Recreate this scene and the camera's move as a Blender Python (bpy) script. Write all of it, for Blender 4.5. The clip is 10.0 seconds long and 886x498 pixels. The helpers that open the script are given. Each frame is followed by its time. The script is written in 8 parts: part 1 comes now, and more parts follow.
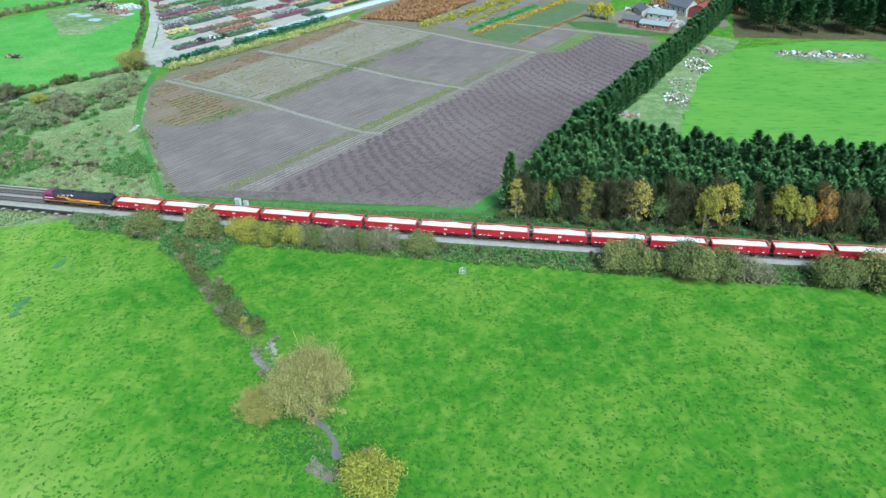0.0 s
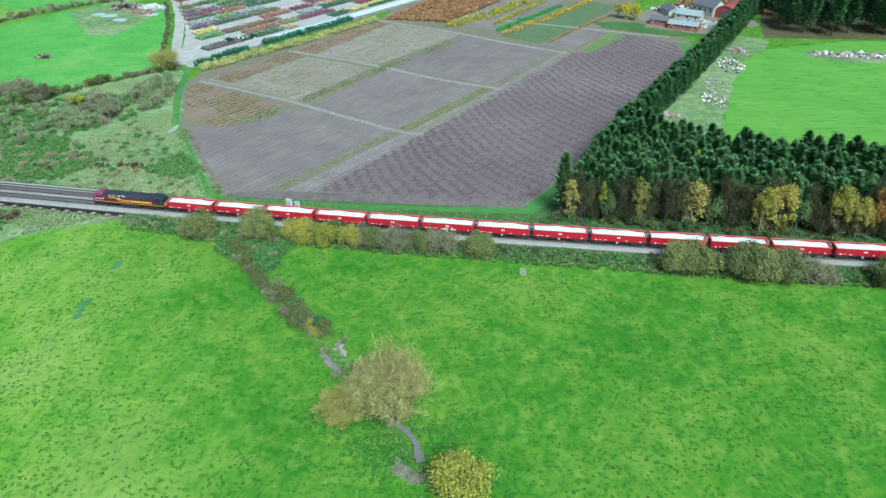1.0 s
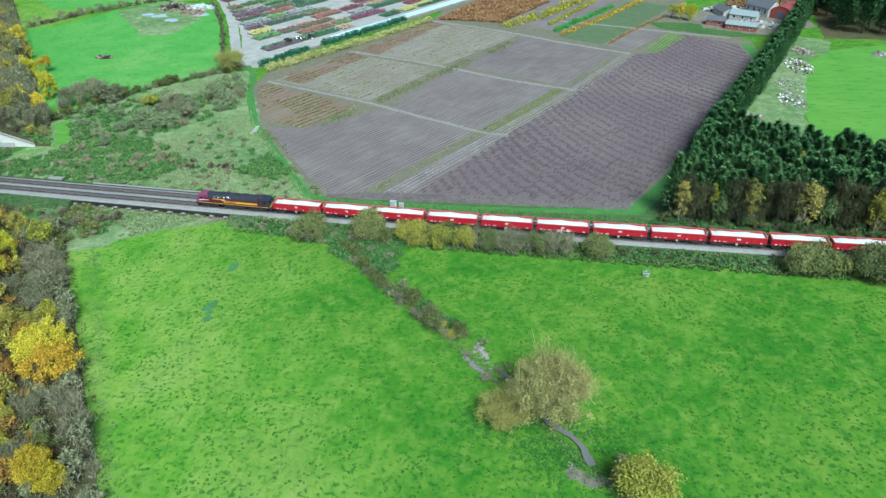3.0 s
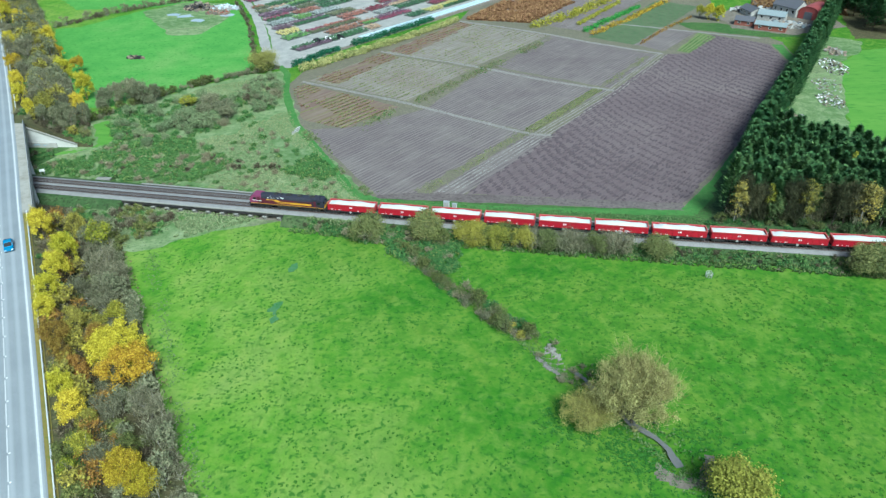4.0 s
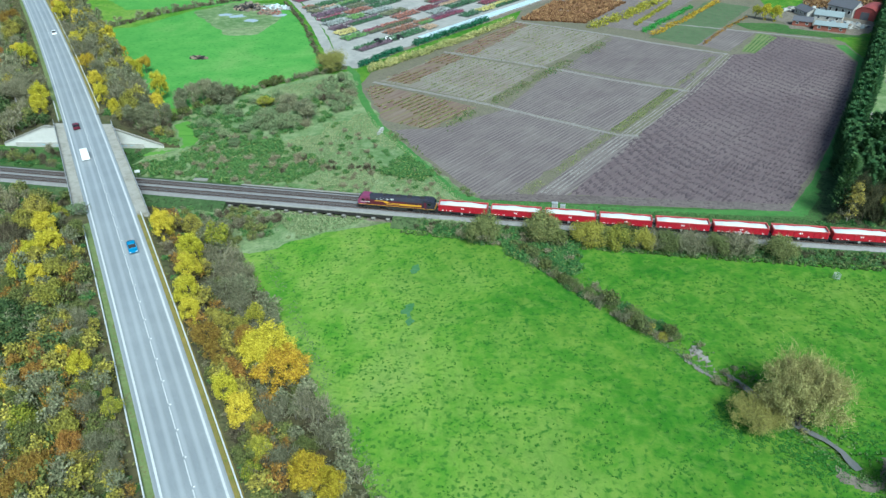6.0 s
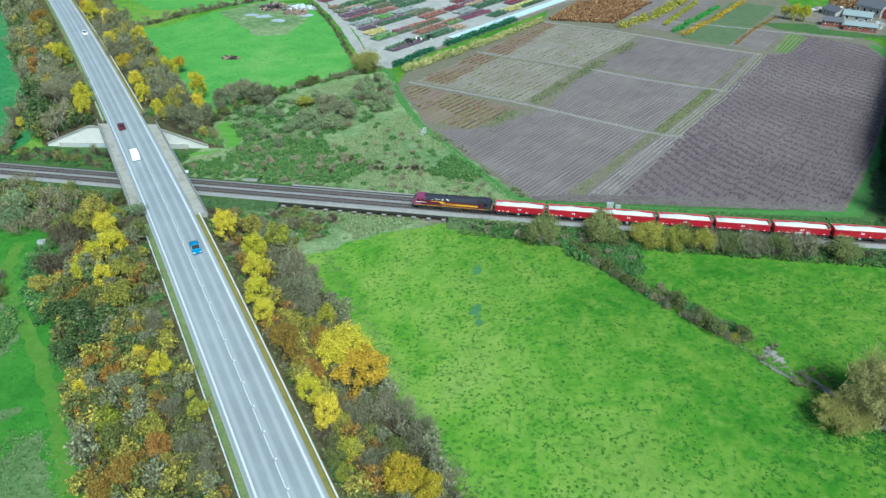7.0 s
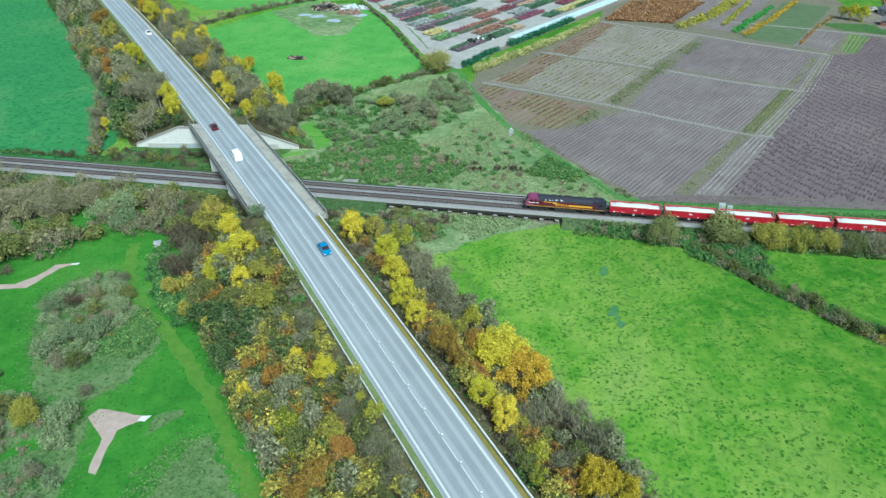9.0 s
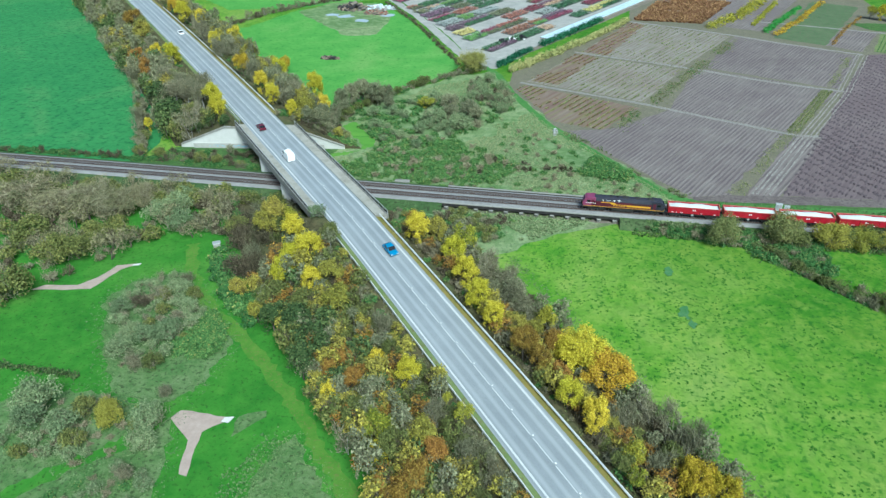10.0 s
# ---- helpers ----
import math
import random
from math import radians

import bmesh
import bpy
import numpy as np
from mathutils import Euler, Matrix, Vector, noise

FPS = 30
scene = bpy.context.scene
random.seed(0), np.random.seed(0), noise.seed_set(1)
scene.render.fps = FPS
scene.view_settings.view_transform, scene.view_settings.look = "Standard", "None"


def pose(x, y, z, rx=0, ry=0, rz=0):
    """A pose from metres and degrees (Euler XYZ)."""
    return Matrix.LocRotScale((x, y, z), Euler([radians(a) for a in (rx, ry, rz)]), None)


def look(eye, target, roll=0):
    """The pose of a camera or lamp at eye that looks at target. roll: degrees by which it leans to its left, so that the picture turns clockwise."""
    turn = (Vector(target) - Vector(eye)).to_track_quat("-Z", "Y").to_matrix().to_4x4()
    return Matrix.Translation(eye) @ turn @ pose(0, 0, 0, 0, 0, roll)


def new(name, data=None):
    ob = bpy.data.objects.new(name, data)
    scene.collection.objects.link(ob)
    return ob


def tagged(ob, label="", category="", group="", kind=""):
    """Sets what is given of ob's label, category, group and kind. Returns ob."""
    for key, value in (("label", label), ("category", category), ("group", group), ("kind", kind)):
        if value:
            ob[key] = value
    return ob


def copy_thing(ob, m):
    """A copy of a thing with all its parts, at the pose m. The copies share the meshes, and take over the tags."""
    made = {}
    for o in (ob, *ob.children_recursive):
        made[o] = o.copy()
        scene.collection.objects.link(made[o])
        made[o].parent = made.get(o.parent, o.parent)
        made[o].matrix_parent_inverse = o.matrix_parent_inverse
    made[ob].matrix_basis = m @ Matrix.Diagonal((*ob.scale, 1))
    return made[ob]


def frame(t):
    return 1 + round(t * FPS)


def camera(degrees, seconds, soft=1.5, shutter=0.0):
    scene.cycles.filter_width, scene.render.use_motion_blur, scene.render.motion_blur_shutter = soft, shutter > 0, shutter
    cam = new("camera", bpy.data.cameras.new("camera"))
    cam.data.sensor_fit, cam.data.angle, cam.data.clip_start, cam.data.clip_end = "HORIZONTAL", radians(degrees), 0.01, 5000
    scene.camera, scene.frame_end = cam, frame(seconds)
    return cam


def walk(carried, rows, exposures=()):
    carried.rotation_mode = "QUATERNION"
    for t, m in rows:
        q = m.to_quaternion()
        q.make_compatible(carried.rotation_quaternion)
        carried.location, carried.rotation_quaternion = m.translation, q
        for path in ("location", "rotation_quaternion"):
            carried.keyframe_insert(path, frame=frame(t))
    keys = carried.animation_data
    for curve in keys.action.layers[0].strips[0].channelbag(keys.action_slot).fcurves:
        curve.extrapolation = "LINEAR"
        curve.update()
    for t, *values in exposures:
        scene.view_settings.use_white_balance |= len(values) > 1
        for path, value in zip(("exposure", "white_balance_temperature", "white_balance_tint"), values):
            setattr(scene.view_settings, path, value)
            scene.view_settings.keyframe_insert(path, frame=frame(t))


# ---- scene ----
cam = camera(66.0, 10.0, soft=1.4)
PATH = [
    (0.0, (161.283, -128.461, 84.019), (135.156, -4.995, 2.941), -1.06),
    (1.0, (148.252, -130.658, 84.189), (122.337, -7.142, 3.121), -1.02),
    (2.0, (135.109, -132.867, 84.344), (109.407, -9.299, 3.286), -0.98),
    (3.0, (121.855, -135.087, 84.485), (96.365, -11.469, 3.435), -0.94),
    (4.0, (108.489, -137.318, 84.610), (83.212, -13.650, 3.570), -0.91),
    (5.0, (95.012, -139.560, 84.720), (69.948, -15.843, 3.690), -0.87),
    (6.0, (81.423, -141.813, 84.815), (56.572, -18.047, 3.795), -0.83),
    (7.0, (67.722, -144.078, 84.895), (43.084, -20.263, 3.884), -0.79),
    (8.0, (53.910, -146.354, 84.960), (29.486, -22.491, 3.959), -0.75),
    (9.0, (39.987, -148.641, 85.010), (15.775, -24.730, 4.019), -0.72),
    (10.0, (25.952, -150.940, 85.045), (1.954, -26.980, 4.063), -0.68),
]
walk(cam, [(t, look(eye, target, roll)) for t, eye, target, roll in PATH], [(0.0, 0.98, 5400, -9), (3.0, 0.89, 5420, -9), (6.0, 0.80, 5440, -9), (10.0, 0.78, 5440, -9)])

# ---- light: a bright overcast day ----
world = bpy.data.worlds.new("overcast_sky")
scene.world = world
world.use_nodes = True
wn = world.node_tree.nodes
sky = wn.new("ShaderNodeTexSky")
sky.sky_type = "NISHITA"
sky.sun_disc = False
sky.sun_elevation, sky.sun_rotation = radians(48), radians(150)
sky.air_density, sky.dust_density, sky.ozone_density = 1.0, 3.0, 1.0
wn["Background"].inputs["Strength"].default_value = 0.082
world.node_tree.links.new(sky.outputs["Color"], wn["Background"].inputs["Color"])
sun = new("sun", bpy.data.lights.new("sun", "SUN"))
sun.data.energy, sun.data.angle, sun.data.color = 3.1, radians(24), (1.0, 0.98, 0.95)
sun.matrix_world = look((120, -200, 260), (0, 0, 0))

# ---- materials ----


def shader(name, rough=0.8, metal=0.0, spec=0.3):
    m = bpy.data.materials.new(name)
    m.use_nodes = True
    n, l = m.node_tree.nodes, m.node_tree.links
    b = n["Principled BSDF"]
    b.inputs["Roughness"].default_value = rough
    b.inputs["Metallic"].default_value = metal
    b.inputs["Specular IOR Level"].default_value = spec
    return m, n, l, b


def ramp(n, stops):
    r = n.new("ShaderNodeValToRGB")
    e = r.color_ramp.elements
    while len(e) < len(stops):
        e.new(0.5)
    for el, (p, c) in zip(e, stops):
        el.position, el.color = p, (*c, 1)
    return r


def world_noise(n, l, scale, detail=4.0, rough=0.6, squeeze=(1, 1, 1), turn=0.0, distort=0.0):
    g = n.new("ShaderNodeNewGeometry")
    mp = n.new("ShaderNodeMapping")
    mp.vector_type = "TEXTURE"
    mp.inputs["Rotation"].default_value = (0, 0, turn)
    mp.inputs["Scale"].default_value = tuple(1 / v for v in squeeze)
    l.new(g.outputs["Position"], mp.inputs["Vector"])
    t = n.new("ShaderNodeTexNoise")
    t.inputs["Scale"].default_value = scale
    t.inputs["Detail"].default_value = detail
    t.inputs["Roughness"].default_value = rough
    t.inputs["Distortion"].default_value = distort
    l.new(mp.outputs["Vector"], t.inputs["Vector"])
    return t.outputs["Fac"]


def mix(n, l, fac, a, b, mode="MIX"):
    m = n.new("ShaderNodeMix")
    m.data_type, m.blend_type = "RGBA", mode
    for slot, v in ((0, fac), (6, a), (7, b)):
        if isinstance(v, bpy.types.NodeSocket):
            l.new(v, m.inputs[slot])
        else:
            m.inputs[slot].default_value = v if slot == 0 else (*v, 1)
    return m.outputs[2]


def stretch(n, l, fac, lo, hi):
    m = n.new("ShaderNodeMapRange")
    m.inputs[1].default_value, m.inputs[2].default_value = lo, hi
    l.new(fac, m.inputs[0])
    return m.outputs[0]


def bump(n, l, b, height, strength, distance):
    k = n.new("ShaderNodeBump")
    k.inputs["Strength"].default_value, k.inputs["Distance"].default_value = strength, distance
    l.new(height, k.inputs["Height"])
    l.new(k.outputs["Normal"], b.inputs["Normal"])


def ground_mat(name, broad, fine, spots=None, scales=(0.05, 0.35, 1.6), rows=None, rough=0.95, relief=0.12, squeeze=(1, 1, 1), turn=0.0):
    """Soil or turf: broad patches, finer mottling, dark flecks, and (rows) drilled lines: period, turn, colour, amount."""
    m, n, l, b = shader(name, rough, spec=0.1)
    f0 = stretch(n, l, world_noise(n, l, scales[0], 5, 0.62, distort=0.6), 0.32, 0.68)
    r = ramp(n, broad)
    l.new(f0, r.inputs[0])
    f1 = stretch(n, l, world_noise(n, l, scales[1], 6, 0.7, squeeze, turn), 0.3, 0.7)
    r1 = ramp(n, fine)
    l.new(f1, r1.inputs[0])
    c = mix(n, l, 0.55, r.outputs[0], r1.outputs[0])
    f2 = world_noise(n, l, scales[2], 3, 0.6, squeeze, turn)
    if spots:
        c = mix(n, l, stretch(n, l, f2, spots[1], spots[2]), c, spots[0])
    h = f2
    if rows:
        g = n.new("ShaderNodeNewGeometry")
        mp = n.new("ShaderNodeMapping")
        mp.inputs["Rotation"].default_value = (0, 0, rows[1])
        l.new(g.outputs["Position"], mp.inputs["Vector"])
        w = n.new("ShaderNodeTexWave")
        w.inputs["Scale"].default_value = 0.314 / rows[0]
        w.inputs["Distortion"].default_value = 1.2
        w.inputs["Detail"].default_value = 3
        w.inputs["Detail Scale"].default_value = 1.5
        l.new(mp.outputs["Vector"], w.inputs["Vector"])
        k = n.new("ShaderNodeMath")
        k.operation = "MULTIPLY"
        l.new(stretch(n, l, w.outputs["Fac"], 0.35, 0.9), k.inputs[0])
        k2 = n.new("ShaderNodeMath")
        k2.operation = "MULTIPLY"
        l.new(stretch(n, l, world_noise(n, l, 0.12, 4), 0.3, 0.6), k2.inputs[0])
        k2.inputs[1].default_value = rows[3]
        l.new(k2.outputs[0], k.inputs[1])
        c = mix(n, l, k.outputs[0], c, rows[2])
        h = w.outputs["Fac"]
    l.new(c, b.inputs["Base Color"])
    bump(n, l, b, h, 0.7, relief)
    return m


def leaf_mat(name, cols, shade=0.35, rough=0.75):
    """Foliage: each leaf its own tone, each plant its own brightness."""
    m, n, l, b = shader(name, rough, spec=0.15)
    g = n.new("ShaderNodeNewGeometry")
    r = ramp(n, cols)
    l.new(g.outputs["Random Per Island"], r.inputs[0])
    o = n.new("ShaderNodeObjectInfo")
    hs = n.new("ShaderNodeHueSaturation")
    l.new(stretch_to(n, l, o.outputs["Random"], 1 - shade, 1 + shade), hs.inputs["Value"])
    l.new(stretch_to(n, l, o.outputs["Random"], 0.515, 0.485), hs.inputs["Hue"])
    l.new(r.outputs[0], hs.inputs["Color"])
    l.new(hs.outputs[0], b.inputs["Base Color"])
    return m


def stretch_to(n, l, fac, lo, hi):
    m = n.new("ShaderNodeMapRange")
    m.inputs[3].default_value, m.inputs[4].default_value = lo, hi
    l.new(fac, m.inputs[0])
    return m.outputs[0]


def plain(name, col, rough=0.6, metal=0.0, dirt=0.25, scale=1.2, dirt_col=(0.06, 0.05, 0.04), relief=0.0, spec=0.4):
    """Paint, metal or concrete with stains at two sizes."""
    m, n, l, b = shader(name, rough, metal, spec)
    f = stretch(n, l, world_noise(n, l, scale, 6, 0.7), 0.45, 0.8)
    k = n.new("ShaderNodeMath")
    k.operation = "MULTIPLY"
    l.new(f, k.inputs[0])
    k.inputs[1].default_value = dirt
    c = mix(n, l, k.outputs[0], col, dirt_col)
    f2 = world_noise(n, l, scale * 7, 3, 0.6)
    c = mix(n, l, stretch_to(n, l, f2, 0.0, 0.35), c, tuple(0.7 * v for v in col))
    l.new(c, b.inputs["Base Color"])
    if relief:
        bump(n, l, b, f2, 0.5, relief)
    return m




def pasture_mat():
    """Tussocky pasture, lush on the east side of the ditch and paler and yellower towards the road."""
    m, n, l, b = shader("pasture", 0.95, spec=0.1)
    patchy = stretch(n, l, world_noise(n, l, 0.045, 7, 0.7, distort=0.6), 0.3, 0.7)
    lush = ramp(n, [(0.0, (0.021, 0.092, 0.008)), (0.4, (0.052, 0.146, 0.012)), (0.65, (0.102, 0.187, 0.022)), (1.0, (0.165, 0.22, 0.04))])
    pale = ramp(n, [(0.0, (0.04, 0.18, 0.012)), (0.35, (0.132, 0.26, 0.028)), (0.6, (0.22, 0.315, 0.06)), (1.0, (0.29, 0.335, 0.105))])
    l.new(patchy, lush.inputs[0])
    l.new(patchy, pale.inputs[0])
    g = n.new("ShaderNodeNewGeometry")
    sx = n.new("ShaderNodeSeparateXYZ")
    l.new(g.outputs["Position"], sx.inputs[0])
    # x + 0.6 y runs across the fields, roughly square to the ditch
    k = n.new("ShaderNodeMath")
    k.operation = "MULTIPLY_ADD"
    l.new(sx.outputs[1], k.inputs[0])
    k.inputs[1].default_value = 0.75
    l.new(sx.outputs[0], k.inputs[2])
    k2 = n.new("ShaderNodeMath")
    k2.operation = "MULTIPLY_ADD"
    l.new(world_noise(n, l, 0.05, 4, 0.6), k2.inputs[0])
    k2.inputs[1].default_value = 60.0
    l.new(k.outputs[0], k2.inputs[2])
    c = mix(n, l, stretch(n, l, k2.outputs[0], 46.0, 90.0), pale.outputs[0], lush.outputs[0])
    fine = ramp(n, [(0.0, (0.016, 0.10, 0.007)), (0.45, (0.055, 0.18, 0.012)), (1.0, (0.18, 0.26, 0.038))])
    l.new(stretch(n, l, world_noise(n, l, 0.26, 6, 0.72), 0.32, 0.68), fine.inputs[0])
    c = mix(n, l, 0.42, c, fine.outputs[0])
    # tussocks a stride across: rank dark grass, and bleached tips between
    f2 = world_noise(n, l, 0.42, 5, 0.62, distort=0.8)
    drift = stretch(n, l, world_noise(n, l, 0.05, 4, 0.6), 0.28, 0.55)
    k3 = n.new("ShaderNodeMath")
    k3.operation = "MULTIPLY"
    l.new(stretch(n, l, f2, 0.52, 0.66), k3.inputs[0])
    l.new(drift, k3.inputs[1])
    c = mix(n, l, stretch_to(n, l, k3.outputs[0], 0.0, 0.45), c, (0.030, 0.118, 0.011))
    f4 = world_noise(n, l, 1.05, 2, 0.5, distort=0.4)
    k4 = n.new("ShaderNodeMath")
    k4.operation = "MULTIPLY"
    l.new(stretch(n, l, f4, 0.54, 0.65), k4.inputs[0])
    l.new(stretch(n, l, world_noise(n, l, 0.11, 3, 0.6), 0.30, 0.52), k4.inputs[1])
    c = mix(n, l, stretch_to(n, l, k4.outputs[0], 0.0, 0.8), c, (0.027, 0.108, 0.012))
    f3 = world_noise(n, l, 0.33, 5, 0.66, distort=0.6)
    c = mix(n, l, stretch_to(n, l, stretch(n, l, f3, 0.50, 0.72), 0.0, 0.42), c, (0.20, 0.285, 0.055))
    l.new(c, b.inputs["Base Color"])
    bump(n, l, b, f2, 0.7, 0.12)
    return m


M_PASTURE = pasture_mat()
M_MEADOW = ground_mat("far_meadow", [(0.0, (0.066, 0.215, 0.042)), (0.5, (0.105, 0.278, 0.055)), (1.0, (0.205, 0.315, 0.10))],
                      [(0.0, (0.055, 0.205, 0.034)), (1.0, (0.13, 0.315, 0.065))], ((0.05, 0.175, 0.03), 0.55, 0.7), (0.03, 0.14, 0.7), relief=0.05)
M_MEADOW_COOL = ground_mat("cool_meadow", [(0.0, (0.033, 0.138, 0.05)), (0.6, (0.06, 0.195, 0.064)), (1.0, (0.125, 0.23, 0.088))],
                           [(0.0, (0.026, 0.14, 0.042)), (1.0, (0.066, 0.235, 0.068))], ((0.024, 0.105, 0.036), 0.5, 0.68), (0.03, 0.2, 0.55), relief=0.08)
M_LAWN = ground_mat("bright_lawn", [(0.0, (0.085, 0.225, 0.03)), (1.0, (0.125, 0.26, 0.042))], [(0.0, (0.07, 0.20, 0.028)), (1.0, (0.15, 0.28, 0.055))], ((0.06, 0.18, 0.026), 0.52, 0.72), (0.03, 0.12, 0.5), relief=0.03,
                    squeeze=(0.35, 1, 1), turn=0.2)
M_LINESIDE = ground_mat("rank_lineside_grass", [(0.0, (0.028, 0.065, 0.022)), (0.5, (0.055, 0.10, 0.035)), (1.0, (0.10, 0.115, 0.055))], [(0.0, (0.022, 0.045, 0.017)), (0.6, (0.06, 0.105, 0.036)), (1.0, (0.13, 0.16, 0.075))], ((0.03, 0.045, 0.02), 0.5, 0.66), (0.07, 0.4, 1.4), relief=0.25)
M_GOLFROUGH = ground_mat("golf_rough", [(0.0, (0.052, 0.125, 0.03)), (0.5, (0.10, 0.165, 0.056)), (1.0, (0.17, 0.215, 0.105))], [(0.0, (0.04, 0.10, 0.025)), (0.5, (0.10, 0.165, 0.058)), (1.0, (0.20, 0.245, 0.125))], ((0.045, 0.07, 0.026), 0.52, 0.68), (0.07, 0.4, 1.4), relief=0.25)
M_GOLF = ground_mat("mown_golf_grass", [(0.0, (0.022, 0.11, 0.013)), (0.5, (0.045, 0.175, 0.019)), (1.0, (0.10, 0.215, 0.037))], [(0.0, (0.024, 0.11, 0.012)), (1.0, (0.085, 0.22, 0.03))], ((0.03, 0.09, 0.014), 0.55, 0.7), (0.06, 0.3, 1.5), relief=0.05)
M_VERGE = ground_mat("green_verge", [(0.0, (0.03, 0.10, 0.02)), (1.0, (0.075, 0.145, 0.038))], [(0.0, (0.028, 0.085, 0.018)), (1.0, (0.11, 0.165, 0.06))], ((0.05, 0.065, 0.03), 0.5, 0.66), (0.06, 0.4, 1.8))
M_PALEVERGE = ground_mat("pale_road_verge", [(0.0, (0.10, 0.15, 0.05)), (1.0, (0.17, 0.21, 0.08))], [(0.0, (0.08, 0.13, 0.04)), (1.0, (0.21, 0.24, 0.11))], ((0.13, 0.11, 0.055), 0.52, 0.7), (0.08, 0.5, 1.8))
M_GREENTRACK = ground_mat("bright_grass_track", [(0.0, (0.045, 0.15, 0.03)), (1.0, (0.085, 0.20, 0.05))], [(0.0, (0.035, 0.125, 0.024)), (1.0, (0.11, 0.215, 0.065))], ((0.07, 0.10, 0.04), 0.56, 0.72), (0.06, 0.4, 1.8))
M_GOLFPATH = ground_mat("pale_mown_path", [(0.0, (0.05, 0.168, 0.018)), (1.0, (0.112, 0.205, 0.032))], [(0.0, (0.042, 0.14, 0.015)), (1.0, (0.12, 0.215, 0.036))], ((0.13, 0.13, 0.045), 0.55, 0.75), (0.08, 0.4, 1.8))
M_WET = ground_mat("waterlogged_grass", [(0.0, (0.05, 0.155, 0.045)), (1.0, (0.08, 0.175, 0.075))], [(0.0, (0.04, 0.13, 0.03)), (1.0, (0.11, 0.20, 0.10))], None, (0.2, 0.8, 2.0))
M_STRAW = ground_mat("rough_straw_grass", [(0.0, (0.051, 0.127, 0.036)), (0.4, (0.124, 0.198, 0.073)), (0.75, (0.243, 0.297, 0.147)), (1.0, (0.147, 0.138, 0.090))],
                     [(0.0, (0.040, 0.099, 0.029)), (0.45, (0.136, 0.198, 0.079)), (1.0, (0.305, 0.341, 0.203))], ((0.065, 0.105, 0.042), 0.55, 0.72), (0.04, 0.3, 1.4), relief=0.3)
M_BANK = ground_mat("leaf_littered_bank", [(0.0, (0.055, 0.068, 0.028)), (0.5, (0.098, 0.088, 0.045)), (1.0, (0.085, 0.112, 0.042))],
                    [(0.0, (0.03, 0.032, 0.016)), (0.6, (0.085, 0.072, 0.038)), (1.0, (0.135, 0.118, 0.06))], ((0.03, 0.035, 0.019), 0.52, 0.72), (0.07, 0.3, 1.3), relief=0.25)
ROWDIR = math.atan2(0.873, 0.488)
ROWTURN = -math.atan2(0.873, 0.488) + math.pi / 2
M_SOIL = ground_mat("drilled_soil", [(0.0, (0.146, 0.120, 0.112)), (0.5, (0.188, 0.160, 0.147)), (1.0, (0.225, 0.200, 0.176))],
                    [(0.0, (0.084, 0.066, 0.068)), (0.5, (0.157, 0.132, 0.129)), (1.0, (0.266, 0.245, 0.221))], ((0.103, 0.108, 0.068), 0.62, 0.8), (0.025, 1.9, 1.2), (1.25, ROWTURN, (0.092, 0.072, 0.078), 0.75), relief=0.1, squeeze=(0.035, 1, 1), turn=ROWDIR)
M_STUBBLE = ground_mat("stubble_rows", [(0.0, (0.183, 0.165, 0.147)), (0.5, (0.227, 0.215, 0.187)), (1.0, (0.183, 0.150, 0.133))],
                       [(0.0, (0.116, 0.085, 0.071)), (0.5, (0.212, 0.185, 0.153)), (1.0, (0.318, 0.300, 0.251))], ((0.135, 0.150, 0.076), 0.55, 0.72), (0.03, 1.4, 0.9), (1.6, ROWTURN, (0.135, 0.095, 0.076), 0.5), relief=0.12, squeeze=(0.04, 1, 1), turn=ROWDIR)
M_RUST = ground_mat("russet_seedling_rows", [(0.0, (0.159, 0.105, 0.089)), (0.5, (0.183, 0.140, 0.120)), (1.0, (0.212, 0.180, 0.142))],
                    [(0.0, (0.106, 0.060, 0.049)), (1.0, (0.232, 0.190, 0.142))], ((0.154, 0.150, 0.055), 0.52, 0.66), (0.05, 0.6, 0.8), (2.3, ROWTURN, (0.145, 0.090, 0.074), 0.6), relief=0.12, squeeze=(0.06, 1, 1), turn=ROWDIR)
M_ROUGH = ground_mat("rough_ridged_soil", [(0.0, (0.098, 0.071, 0.077)), (0.6, (0.138, 0.106, 0.109)), (1.0, (0.195, 0.160, 0.151))],
                     [(0.0, (0.092, 0.068, 0.073)), (0.5, (0.142, 0.112, 0.113)), (1.0, (0.230, 0.196, 0.181))], ((0.076, 0.057, 0.062), 0.54, 0.7), (0.02, 0.9, 0.9), relief=0.35, squeeze=(0.05, 1, 1), turn=ROWDIR)
M_HEADLAND = ground_mat("dark_damp_headland", [(0.0, (0.10, 0.08, 0.078)), (1.0, (0.16, 0.132, 0.124))], [(0.0, (0.07, 0.056, 0.056)), (1.0, (0.20, 0.172, 0.156))], ((0.07, 0.056, 0.055), 0.5, 0.7), (0.08, 0.4, 1.2), relief=0.2)
M_FURROW = ground_mat("pale_furrow_soil", [(0.0, (0.215, 0.20, 0.18)), (1.0, (0.29, 0.275, 0.25))], [(0.0, (0.14, 0.12, 0.11)), (0.5, (0.25, 0.235, 0.21)), (1.0, (0.33, 0.315, 0.29))], ((0.15, 0.125, 0.11), 0.48, 0.62), (0.1, 0.6, 1.6), relief=0.06)
